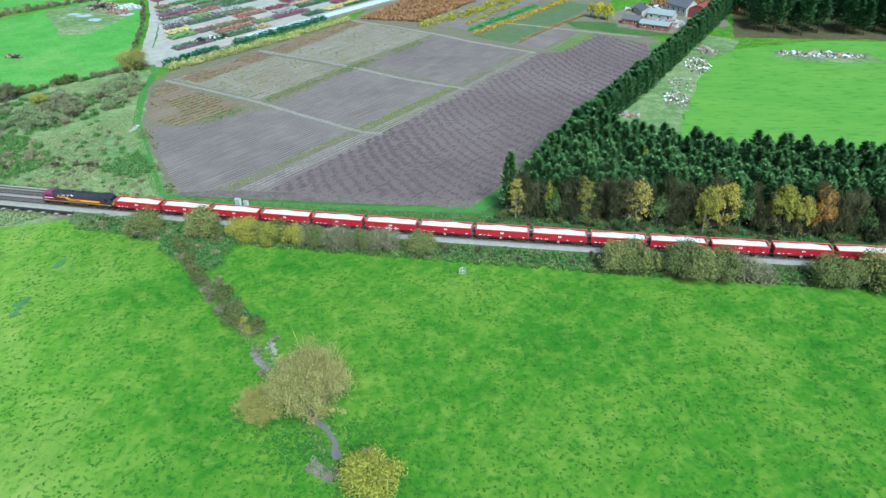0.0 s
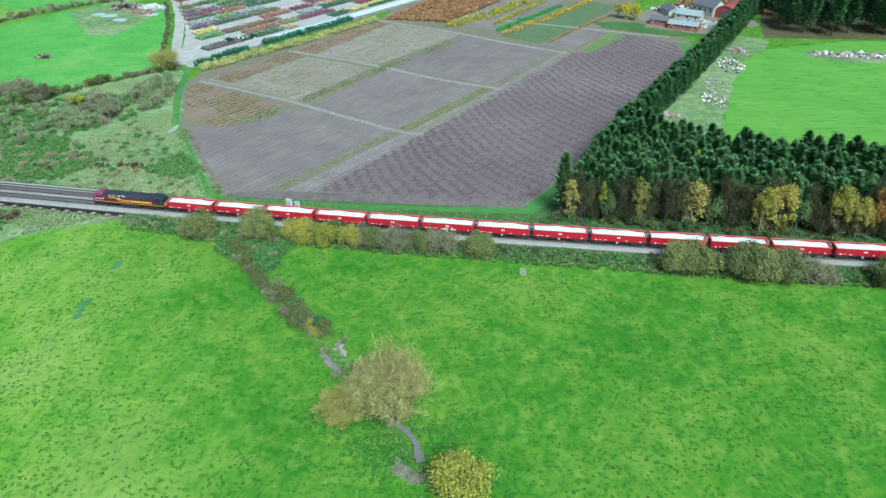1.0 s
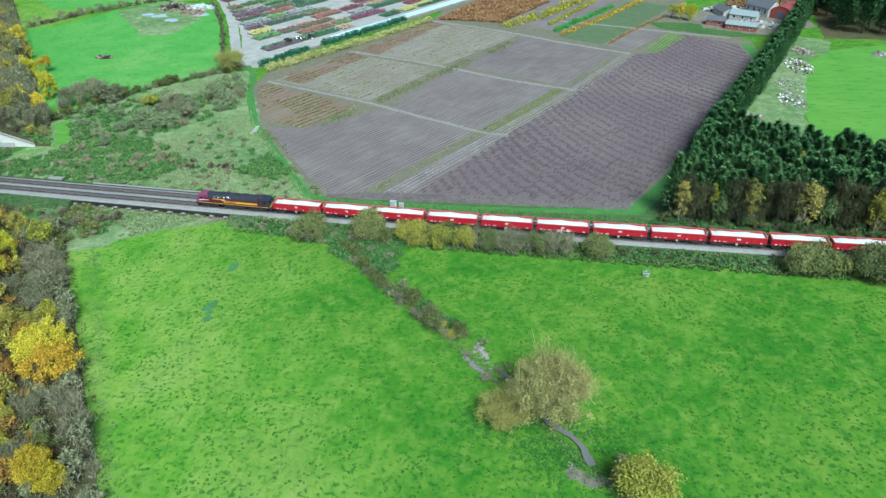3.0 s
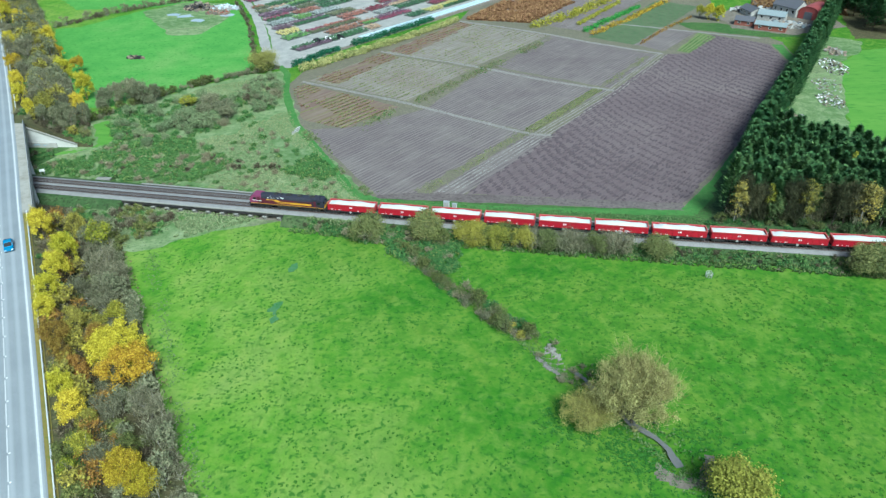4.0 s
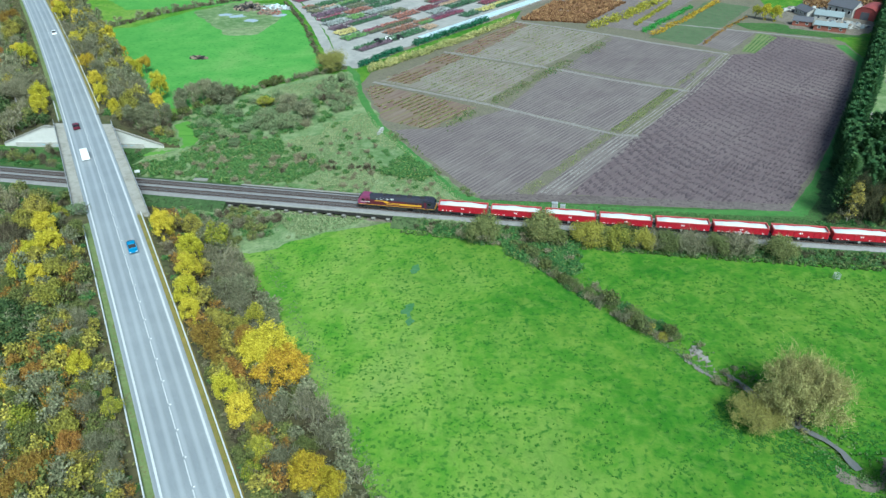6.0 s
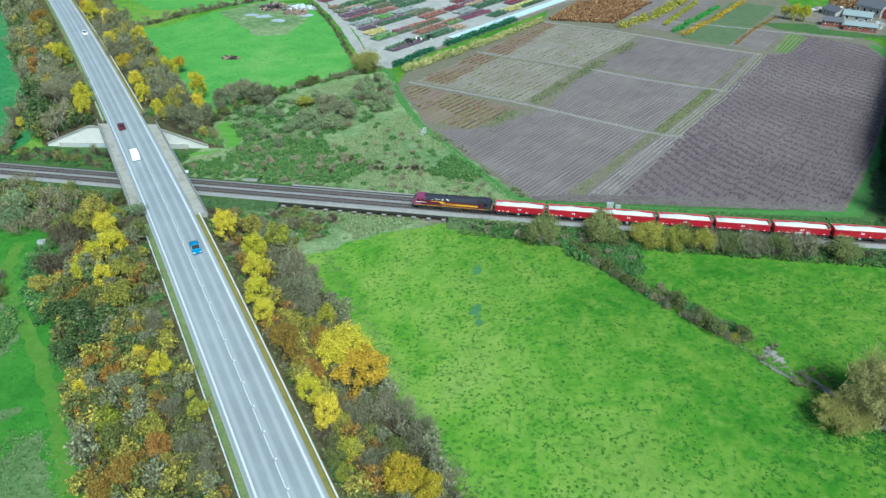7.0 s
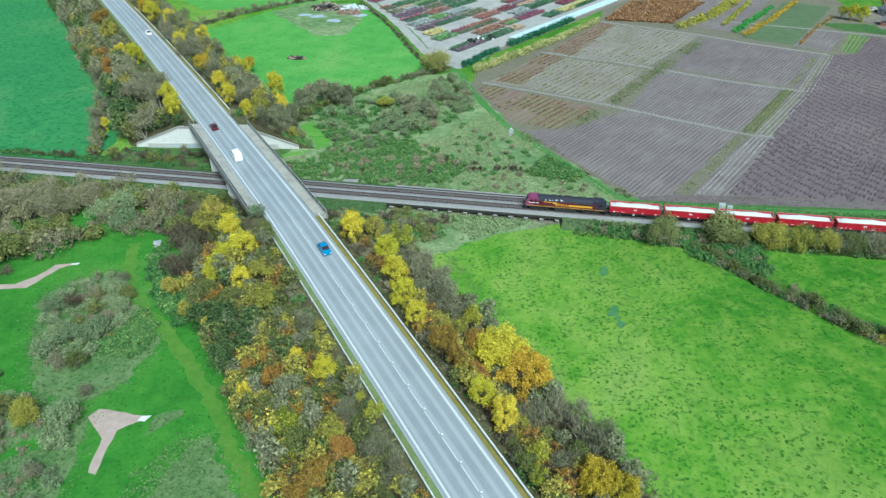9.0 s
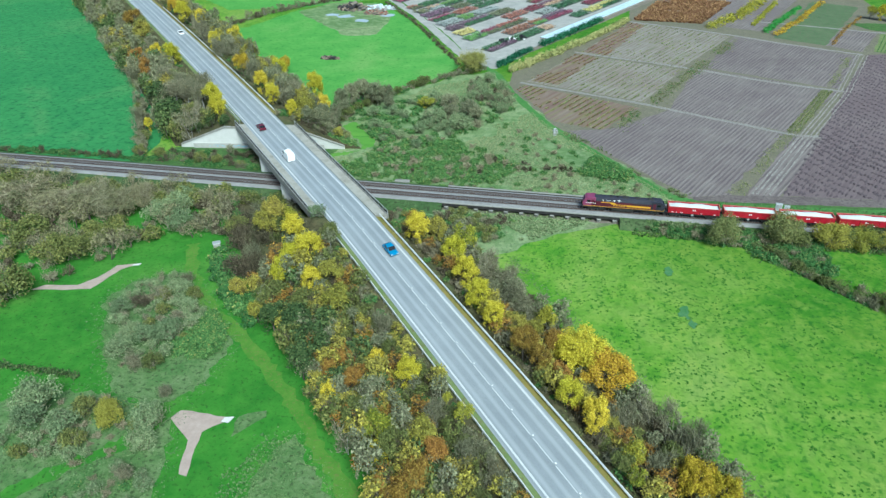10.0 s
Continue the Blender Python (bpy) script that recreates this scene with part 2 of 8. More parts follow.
M_DULLGREEN = ground_mat("dull_weedy_grass", [(0.0, (0.065, 0.115, 0.05)), (1.0, (0.10, 0.15, 0.07))], [(0.0, (0.055, 0.095, 0.045)), (1.0, (0.13, 0.165, 0.085))], ((0.11, 0.10, 0.07), 0.5, 0.68), (0.05, 0.3, 1.2))
M_TRACK = ground_mat("pale_farm_track", [(0.0, (0.18, 0.165, 0.15)), (1.0, (0.255, 0.24, 0.22))], [(0.0, (0.15, 0.14, 0.12)), (1.0, (0.30, 0.285, 0.265))], ((0.11, 0.13, 0.075), 0.56, 0.72), (0.08, 0.4, 1.6), relief=0.06)
M_YARD = ground_mat("pale_concrete_yard", [(0.0, (0.25, 0.245, 0.23)), (1.0, (0.38, 0.365, 0.33))], [(0.0, (0.2, 0.2, 0.19)), (1.0, (0.40, 0.385, 0.35))], ((0.14, 0.14, 0.13), 0.6, 0.8), (0.05, 0.25, 1.2), relief=0.03)
M_GRAVEL = ground_mat("pink_gravel", [(0.0, (0.30, 0.225, 0.19)), (1.0, (0.38, 0.30, 0.255))], [(0.0, (0.26, 0.2, 0.17)), (1.0, (0.42, 0.34, 0.29))], None, (0.2, 0.8, 4.0), relief=0.02)
M_MUD = ground_mat("bare_mud", [(0.0, (0.12, 0.1, 0.08)), (1.0, (0.21, 0.18, 0.14))], [(0.0, (0.09, 0.08, 0.065)), (1.0, (0.26, 0.23, 0.19))], ((0.06, 0.08, 0.03), 0.6, 0.75), (0.1, 0.6, 2.0), relief=0.15)
M_BALLAST = ground_mat("grey_ballast", [(0.0, (0.19, 0.187, 0.182)), (1.0, (0.26, 0.255, 0.25))], [(0.0, (0.16, 0.155, 0.15)), (1.0, (0.30, 0.295, 0.29))], ((0.15, 0.14, 0.13), 0.5, 0.75), (0.1, 0.8, 5.0), relief=0.05)
M_RUSTBED = ground_mat("rust_stained_ballast", [(0.0, (0.062, 0.050, 0.047)), (1.0, (0.10, 0.082, 0.075))], [(0.0, (0.05, 0.04, 0.037)), (1.0, (0.12, 0.10, 0.09))], None, (0.1, 0.8, 5.0), relief=0.05)
M_SLEEPER = plain("concrete_sleeper", (0.14, 0.125, 0.118), 0.85, dirt=0.6)
M_RAIL = plain("rusty_rail_with_bright_head", (0.10, 0.062, 0.05), 0.45, 0.6, dirt=0.3)
M_RAILHEAD = plain("polished_rail_head", (0.45, 0.45, 0.46), 0.3, 0.9, dirt=0.1)


def asphalt():
    m, n, l, b = shader("worn_asphalt", 0.55, spec=0.5)
    c = mix(n, l, stretch(n, l, world_noise(n, l, 0.12, 5), 0.3, 0.7), (0.20, 0.218, 0.23), (0.26, 0.28, 0.292))
    c = mix(n, l, stretch(n, l, world_noise(n, l, 6, 3), 0.45, 0.8), c, (0.17, 0.18, 0.19))
    # two paler wheel tracks in each lane, along the road
    uv = n.new("ShaderNodeUVMap")
    sx = n.new("ShaderNodeSeparateXYZ")
    l.new(uv.outputs[0], sx.inputs[0])
    w = n.new("ShaderNodeMath")
    w.operation = "SINE"
    k = n.new("ShaderNodeMath")
    k.operation = "MULTIPLY"
    l.new(sx.outputs[0], k.inputs[0])
    k.inputs[1].default_value = 2 * math.pi / 1.9
    l.new(k.outputs[0], w.inputs[0])
    c = mix(n, l, stretch(n, l, w.outputs[0], -0.2, 2.2), c, (0.36, 0.38, 0.39))
    l.new(c, b.inputs["Base Color"])
    return m


M_ASPHALT = asphalt()
M_PAINT = plain("white_road_paint", (0.54, 0.55, 0.55), 0.6, dirt=0.5, scale=2.0, dirt_col=(0.26, 0.26, 0.26))
M_CONCRETE = plain("weathered_concrete", (0.40, 0.39, 0.36), 0.85, dirt=0.5, scale=0.5, dirt_col=(0.17, 0.16, 0.13), relief=0.02)
M_CONC_PALE = plain("pale_concrete", (0.56, 0.55, 0.52), 0.85, dirt=0.35, scale=0.4, dirt_col=(0.28, 0.27, 0.24), relief=0.02)
M_FOOTWAY = plain("blotched_footway", (0.33, 0.315, 0.275), 0.92, dirt=0.75, scale=0.45, dirt_col=(0.115, 0.10, 0.065), relief=0.04)
M_CONC_DARK = plain("mossy_concrete", (0.27, 0.26, 0.235), 0.9, dirt=0.6, scale=0.5, dirt_col=(0.10, 0.11, 0.07), relief=0.03)
M_STEEL = plain("galvanised_steel", (0.50, 0.51, 0.51), 0.5, 0.5, dirt=0.3, scale=2.0, dirt_col=(0.2, 0.2, 0.17))
M_BARRIER = plain("dull_zinc_beam", (0.62, 0.63, 0.62), 0.6, 0.2, dirt=0.3, scale=1.0, dirt_col=(0.35, 0.35, 0.3))
M_DARKSTEEL = plain("dark_grimy_steel", (0.035, 0.033, 0.032), 0.7, 0.3, dirt=0.5, scale=2.0, dirt_col=(0.09, 0.075, 0.06))
M_RED = plain("red_wagon_paint", (0.36, 0.009, 0.024), 0.45, dirt=0.4, scale=0.7, dirt_col=(0.20, 0.03, 0.03))
M_REDRIM = plain("faded_red_rim", (0.40, 0.075, 0.065), 0.6, dirt=0.4, scale=1.5, dirt_col=(0.4, 0.33, 0.3))
M_LOAD = plain("pale_limestone_dust", (0.55, 0.56, 0.55), 0.95, dirt=0.3, scale=0.6, dirt_col=(0.55, 0.54, 0.5), relief=0.12)
M_WHITE = plain("white_paint", (0.78, 0.78, 0.77), 0.5, dirt=0.2, scale=1.5, dirt_col=(0.45, 0.44, 0.42))
M_MAROON = plain("maroon_loco_paint", (0.085, 0.01, 0.026), 0.4, dirt=0.3, scale=1.0, dirt_col=(0.05, 0.025, 0.03))
M_MAGENTA = plain("faded_maroon_cab_roof", (0.19, 0.035, 0.095), 0.6, dirt=0.35, scale=1.2, dirt_col=(0.12, 0.05, 0.08))
M_GOLD = plain("gold_stripe_paint", (0.62, 0.33, 0.025), 0.45, dirt=0.25, scale=1.5)
M_NAVY = plain("grimy_roof_paint", (0.02, 0.02, 0.032), 0.6, dirt=0.4, scale=1.2, dirt_col=(0.07, 0.07, 0.08))
M_BLACKGLASS = plain("dark_window_glass", (0.012, 0.014, 0.018), 0.08, dirt=0.05, spec=0.6)
M_TYRE = plain("black_rubber", (0.02, 0.02, 0.02), 0.85, dirt=0.2)
M_BARK = plain("grey_brown_bark", (0.10, 0.082, 0.064), 0.9, dirt=0.5, scale=3.0, relief=0.03)
M_PALEBARK = plain("pale_grey_bark", (0.33, 0.31, 0.28), 0.9, dirt=0.5, scale=3.0, dirt_col=(0.12, 0.1, 0.08))
M_WATER = plain("ditch_water", (0.15, 0.15, 0.145), 0.35, dirt=0.5, scale=1.6, dirt_col=(0.06, 0.065, 0.04), spec=0.5)
# the pale blue base paints the reflected sky; mud stains lie over it
M_PUDDLE = plain("sky_toned_puddle", (0.38, 0.44, 0.47), 0.2, dirt=0.3, scale=0.5, dirt_col=(0.22, 0.22, 0.19), spec=0.6)
M_ROOFDARK = plain("dark_slate_roof", (0.10, 0.10, 0.115), 0.8, dirt=0.4, scale=1.2)
M_ROOFTEAL = plain("pale_sheet_roof", (0.24, 0.28, 0.285), 0.6, dirt=0.4, scale=0.8, dirt_col=(0.2, 0.22, 0.2))
M_BRICK = plain("red_brick", (0.24, 0.085, 0.06), 0.9, dirt=0.4, scale=2.0)
M_REDBARN = plain("rusty_red_sheeting", (0.26, 0.05, 0.045), 0.6, dirt=0.4, scale=1.0)
M_BLACK = plain("black_plastic", (0.015, 0.015, 0.018), 0.5, dirt=0.2)
M_BLUEGRAF = plain("faded_blue_spray_paint", (0.25, 0.45, 0.62), 0.7, dirt=0.4, scale=1.5, dirt_col=(0.5, 0.5, 0.48))

L_YELLOW = leaf_mat("yellow_leaves", [(0.0, (0.22, 0.185, 0.015)), (0.45, (0.46, 0.395, 0.028)), (1.0, (0.64, 0.57, 0.06))], 0.2)
L_GOLD = leaf_mat("golden_orange_leaves", [(0.0, (0.16, 0.10, 0.014)), (0.45, (0.355, 0.25, 0.02)), (1.0, (0.52, 0.42, 0.035))], 0.14)
L_ORANGE = leaf_mat("orange_brown_leaves", [(0.0, (0.14, 0.075, 0.02)), (0.5, (0.25, 0.145, 0.03)), (1.0, (0.36, 0.24, 0.05))], 0.22)
L_OLIVE = leaf_mat("olive_leaves", [(0.0, (0.06, 0.078, 0.022)), (0.5, (0.108, 0.128, 0.036)), (1.0, (0.19, 0.195, 0.058))], 0.3)
L_SALLOW = leaf_mat("pale_olive_leaves", [(0.0, (0.10, 0.10, 0.05)), (0.5, (0.155, 0.152, 0.075)), (1.0, (0.235, 0.225, 0.115))], 0.22)
L_PALEOLIVE = leaf_mat("thin_yellow_olive_leaves", [(0.0, (0.10, 0.10, 0.035)), (0.5, (0.20, 0.19, 0.055)), (1.0, (0.38, 0.325, 0.05))], 0.2)
L_LIME = leaf_mat("yellow_green_leaves", [(0.0, (0.11, 0.13, 0.02)), (0.5, (0.23, 0.24, 0.03)), (1.0, (0.40, 0.37, 0.04))], 0.22)
L_GREEN = leaf_mat("dark_green_leaves", [(0.0, (0.03, 0.055, 0.02)), (0.6, (0.066, 0.105, 0.034)), (1.0, (0.125, 0.165, 0.055))], 0.28)
L_BLUISH = leaf_mat("grey_green_leaves", [(0.0, (0.10, 0.145, 0.065)), (0.5, (0.155, 0.205, 0.095)), (1.0, (0.225, 0.275, 0.14))], 0.22)
L_BRAMBLE = leaf_mat("bramble_leaves", [(0.0, (0.035, 0.095, 0.028)), (0.55, (0.075, 0.170, 0.046)), (0.9, (0.13, 0.235, 0.066)), (0.97, (0.22, 0.24, 0.075)), (1.0, (0.30, 0.29, 0.085))], 0.22)
L_TWIG = leaf_mat("bare_grey_twigs", [(0.0, (0.092, 0.09, 0.05)), (0.5, (0.172, 0.167, 0.098)), (1.0, (0.275, 0.266, 0.168))], 0.2)
L_TWIGTAN = leaf_mat("tan_dead_stems", [(0.0, (0.13, 0.115, 0.066)), (0.5, (0.22, 0.20, 0.12)), (1.0, (0.34, 0.315, 0.20))], 0.1)
L_TWIGBROWN = leaf_mat("bare_brown_twigs", [(0.0, (0.045, 0.038, 0.023)), (0.6, (0.10, 0.085, 0.052)), (1.0, (0.18, 0.16, 0.10))], 0.15)
L_TWIGOLIVE = leaf_mat("bare_olive_twigs", [(0.0, (0.026, 0.031, 0.015)), (0.6, (0.058, 0.062, 0.030)), (1.0, (0.115, 0.11, 0.05))], 0.35)
L_WILLOW = leaf_mat("tan_willow_leaves", [(0.0, (0.16, 0.16, 0.055)), (0.5, (0.26, 0.25, 0.09)), (1.0, (0.38, 0.36, 0.135))], 0.1)
L_CONIFER = leaf_mat("conifer_needles", [(0.0, (0.022, 0.056, 0.021)), (0.5, (0.056, 0.125, 0.042)), (1.0, (0.125, 0.220, 0.074))], 0.24)
L_HEDGE = leaf_mat("cypress_foliage", [(0.0, (0.022, 0.058, 0.021)), (0.5, (0.045, 0.108, 0.037)), (1.0, (0.085, 0.168, 0.055))], 0.15)
L_BOX = leaf_mat("clipped_dark_hedge", [(0.0, (0.016, 0.075, 0.035)), (1.0, (0.04, 0.15, 0.07))], 0.1)
L_GREYOLIVE = leaf_mat("thin_grey_olive_leaves", [(0.0, (0.085, 0.095, 0.05)), (0.5, (0.155, 0.165, 0.09)), (1.0, (0.255, 0.26, 0.15))], 0.25)
L_BUSH = leaf_mat("grey_olive_bush_leaves", [(0.0, (0.09, 0.112, 0.04)), (0.5, (0.135, 0.155, 0.053)), (1.0, (0.195, 0.205, 0.07))], 0.22)
L_DULLYELLOW = leaf_mat("dull_yellow_leaves", [(0.0, (0.13, 0.12, 0.03)), (0.5, (0.25, 0.228, 0.045)), (1.0, (0.41, 0.365, 0.06))], 0.24)
L_WEED = leaf_mat("yellowing_weeds", [(0.0, (0.085, 0.12, 0.05)), (0.5, (0.155, 0.185, 0.078)), (1.0, (0.25, 0.255, 0.11))], 0.2)
L_TUFT = leaf_mat("pasture_tussock", [(0.0, (0.018, 0.08, 0.007)), (0.6, (0.034, 0.115, 0.010)), (1.0, (0.06, 0.155, 0.018))], 0.1, 0.95)
L_STRAWTUFT = leaf_mat("straw_tussock", [(0.0, (0.100, 0.142, 0.057)), (0.5, (0.177, 0.222, 0.097)), (1.0, (0.277, 0.308, 0.165))], 0.1)

# ---- mesh helpers ----


def mesh_ob(name, verts, faces, mat, parent=None, smooth=False, label=""):
    me = bpy.data.meshes.new(name)
    me.from_pydata([tuple(v) for v in verts], [], [tuple(f) for f in faces])
    for one in mat if isinstance(mat, (list, tuple)) else [mat]:
        me.materials.append(one)
    if smooth:
        me.shade_smooth()
    ob = new(name, me)
    if parent:
        ob.parent = parent
    if label:
        tagged(ob, label)
    return ob


def part(name, bm, mat, parent=None, label="", smooth=False):
    me = bpy.data.meshes.new(name)
    bm.to_mesh(me)
    bm.free()
    for one in mat if isinstance(mat, (list, tuple)) else [mat]:
        me.materials.append(one)
    if smooth:
        me.shade_smooth()
    ob = new(name, me)
    if parent:
        ob.parent = parent
    if label:
        tagged(ob, label)
    return ob


def box(bm, x0, x1, y0, y1, z0, z1, bevel=0.0):
    r = bmesh.ops.create_cube(bm, size=1, matrix=Matrix.Translation(((x0 + x1) / 2, (y0 + y1) / 2, (z0 + z1) / 2)) @ Matrix.Diagonal((x1 - x0, y1 - y0, z1 - z0, 1)))
    if bevel:
        es = list({e for v in r["verts"] for e in v.link_edges})
        bmesh.ops.bevel(bm, geom=es, offset=bevel, segments=1, affect="EDGES")
    return bm


def boxes(*bs, bevel=0.0):
    bm = bmesh.new()
    for b in bs:
        box(bm, *b, bevel=bevel)
    return bm


def rod(bm, a, b, r0, r1=None, sides=6):
    a, b = Vector(a), Vector(b)
    d = b - a
    m = Matrix.Translation((a + b) / 2) @ d.to_track_quat("Z", "Y").to_matrix().to_4x4()
    bmesh.ops.create_cone(bm, cap_ends=True, segments=sides, radius1=r0, radius2=r0 if r1 is None else r1, depth=d.length, matrix=m)
    return bm


def prism(bm, outline, y0, y1):
    """A solid with the given outline in x and z, from y0 to y1."""
    a = [bm.verts.new((x, y0, z)) for x, z in outline]
    b = [bm.verts.new((x, y1, z)) for x, z in outline]
    bm.faces.new(a)
    bm.faces.new(b[::-1])
    for i in range(len(a)):
        j = (i + 1) % len(a)
        bm.faces.new((a[j], a[i], b[i], b[j]))
    bmesh.ops.recalc_face_normals(bm, faces=bm.faces)
    return bm


def thing(name, label, category, group="", kind=""):
    return tagged(new(name), label, category, group, kind)


def wobble(pts, step=3.0, amount=0.5, seed=0):
    """The outline with its edges cut small and made uneven."""
    rng = random.Random(seed)
    out = []
    n = len(pts)
    for i in range(n):
        a, b = Vector(pts[i]), Vector(pts[(i + 1) % n])
        k = max(1, int((b - a).length / step))
        nrm = Vector((a.y - b.y, b.x - a.x))
        nrm = nrm / max(nrm.length, 1e-6)
        for j in range(k):
            p = a.lerp(b, j / k)
            out.append(p + nrm * rng.uniform(-amount, amount))
    return out


LAID = [0]


def patch(name, pts, mat, z=0.03, amount=0.5, step=3.0, label="", category="", kind="structure", seed=1):
    LAID[0] += 1
    z += 0.0005 * LAID[0]
    bm = bmesh.new()
    vs = [bm.verts.new((p.x, p.y, z)) for p in wobble(pts, step, amount, seed)]
    es = [bm.edges.new((vs[i], vs[(i + 1) % len(vs)])) for i in range(len(vs))]
    bmesh.ops.triangle_fill(bm, edges=es, use_beauty=True)
    bmesh.ops.recalc_face_normals(bm, faces=bm.faces)
    for f in bm.faces:
        if f.normal.z < 0:
            f.normal_flip()
    return tagged(part(name, bm, mat), label, category, "", kind)


def ribbon(name, line, width, mat, z=0.05, label="", category="", amount=0.15, step=2.0, seed=2):
    """A path of even width along a line."""
    LAID[0] += 1
    z += 0.0005 * LAID[0]
    pts = []
    for i in range(len(line) - 1):
        a, b = Vector(line[i]), Vector(line[i + 1])
        k = max(1, int((b - a).length / step))
        pts += [a.lerp(b, j / k) for j in range(k)]
    pts.append(Vector(line[-1]))
    rng = random.Random(seed)
    vs, fs = [], []
    for i, p in enumerate(pts):
        d = (pts[min(i + 1, len(pts) - 1)] - pts[max(i - 1, 0)]).normalized()
        nrm = Vector((-d.y, d.x))
        w = width(i / len(pts)) if callable(width) else width
        for s in (-1, 1):
            q = p + nrm * s * (w / 2 + rng.uniform(-amount, amount))
            vs.append((q.x, q.y, z))
        if i:
            fs.append((2 * i - 2, 2 * i - 1, 2 * i + 1, 2 * i))
    fs = [f[::-1] for f in fs]
    return tagged(mesh_ob(name, vs, fs, mat), label, category, "", "structure")


def inside(poly, x, y):
    hit = False
    for i in range(len(poly)):
        (ax, ay), (bx, by) = poly[i], poly[i - 1]
        if (ay > y) != (by > y) and x < (bx - ax) * (y - ay) / (by - ay) + ax:
            hit = not hit
    return hit


def scatter(poly, n, rng, apart=0.0):
    xs, ys = [p[0] for p in poly], [p[1] for p in poly]
    out, tries = [], 0
    while len(out) < n and tries < n * 40:
        tries += 1
        x, y = rng.uniform(min(xs), max(xs)), rng.uniform(min(ys), max(ys))
        if inside(poly, x, y) and (not apart or all((x - a) ** 2 + (y - b) ** 2 > apart * apart for a, b in out)):
            out.append((x, y))
    return out


# ---- the lie of the land ----
ROAD_Z = 7.5


def road_x(y):
    return -1.87e-4 * y * y - 0.8553 * y - 39.25


def road_z(y):
    """The road runs level over the bridge and falls to the fields south of it."""
    d = max(0.0, -16.0 - y)
    z = ROAD_Z - 0.075 * (math.hypot(d, 8.0) - 8.0)
    return 0.5 * (z + 0.7 + math.hypot(z - 0.7, 0.5)) if d else z


def road_at(y, off):
    """A point off metres to the side of the road's middle line."""
    sl = -0.8553 - 3.74e-4 * y
    k = math.hypot(1, sl)
    return road_x(y) + off / k, y - off * sl / k


def road_off(x, y):
    """How far a place lies to the side of the road's middle line, and where along it."""
    q = y
    for _ in range(8):
        sl = -0.8553 - 3.74e-4 * q
        q += ((x - road_x(q)) * sl + (y - q)) / (1 + sl * sl)
    sl = -0.8553 - 3.74e-4 * q
    return ((x - road_x(q)) - (y - q) * sl) / math.hypot(1, sl), q


FAR_WALL = lambda x: 26.0 + 0.13 * (x + 60)
NEAR_WALL = lambda x: -21.5 + 0.13 * (x + 20)


def bank_profile(d, y):
    """Height of the road's bank, d metres to the side of the middle line."""
    top = road_z(y) - 0.2
    return max(0.0, min(top, top - (abs(d) - 7.4) / 2.1))


def land(x, y):
    """Height of the land at a place."""
    if NEAR_WALL(x) < y < FAR_WALL(x) or abs(x) > 600:
        return 0.0
    off, q = road_off(x, y)
    return bank_profile(off, q) if abs(off) < 30 else 0.0


def rail_y(x):
    """The middle of the two tracks."""
    return 2.5 + (2.0e-4 * (x - 40) ** 2 if x > 40 else 0.0)


DITCH = [(73, -9), (85, -20.7), (95, -28.9), (104, -36.1), (111, -42.8), (119.1, -50), (126.1, -57.4), (130.8, -62.0)]


def seg_dist(x, y, line):
    best = 1e9
    for (ax, ay), (bx, by) in zip(line, line[1:]):
        dx, dy = bx - ax, by - ay
        t = max(0, min(1, ((x - ax) * dx + (y - ay) * dy) / (dx * dx + dy * dy)))
        best = min(best, math.hypot(x - ax - t * dx, y - ay - t * dy))
    return best


def ground_z(x, y):
    z = 0.0
    if 60 < x < 190 and -130 < y < -2:
        d = seg_dist(x, y, DITCH)
        if d < 3.2:
            z -= 1.3 * (0.5 + 0.5 * math.cos(math.pi * d / 3.2))
    return z


def top_z(x, y):
    """Height on which plants stand: the field, or the side of the railway bank."""
    z = ground_z(x, y)
    if x > 47:
        d = y - rail_y(x)
        z += float(np.interp(d, (-8.0, -5.6, -4.4, 4.4, 5.4, 7.4), (0.0, 1.25, 1.45, 1.45, 1.25, 0.0)))
    return z


def make_ground():
    xs = sorted(set([-3000, -1500, -800, -400] + list(np.arange(-200, 60, 20.0)) + list(np.arange(60, 190, 1.25)) + list(np.arange(190, 420, 20.0)) + [420, 800, 1500, 3000]))
    ys = sorted(set([-3000, -1200, -500, -250] + list(np.arange(-130, -2, 1.25)) + list(np.arange(0, 300, 25.0)) + [300, 600, 1200, 2200, 3500]))
    vs = [(x, y, ground_z(x, y)) for y in ys for x in xs]
    w = len(xs)
    fs = [(j * w + i, j * w + i + 1, (j + 1) * w + i + 1, (j + 1) * w + i) for j in range(len(ys) - 1) for i in range(w - 1)]
    tagged(mesh_ob("ground", vs, fs, M_PASTURE, smooth=True), "lush green tussocky pasture on flat land", "ground", "", "structure")


make_ground()
line = [(112.5, -42.3), (115.4, -45.6), (119.1, -50), (126.1, -56.9), (130.9, -62.2)]
line = [(x + 0.5 * math.sin(x * 0.9), y + 0.5 * math.cos(x * 0.7)) for x, y in (Vector(a).lerp(Vector(b), i / 6) for a, b in zip(line, line[1:]) for i in range(6))]
ribbon("ditch_water", line, lambda f: 1.0 + 0.35 * math.sin(f * 22), M_WATER, -0.7, "narrow grey stream in a ditch", "water", 0.15, 1.0)

# embankments of the road


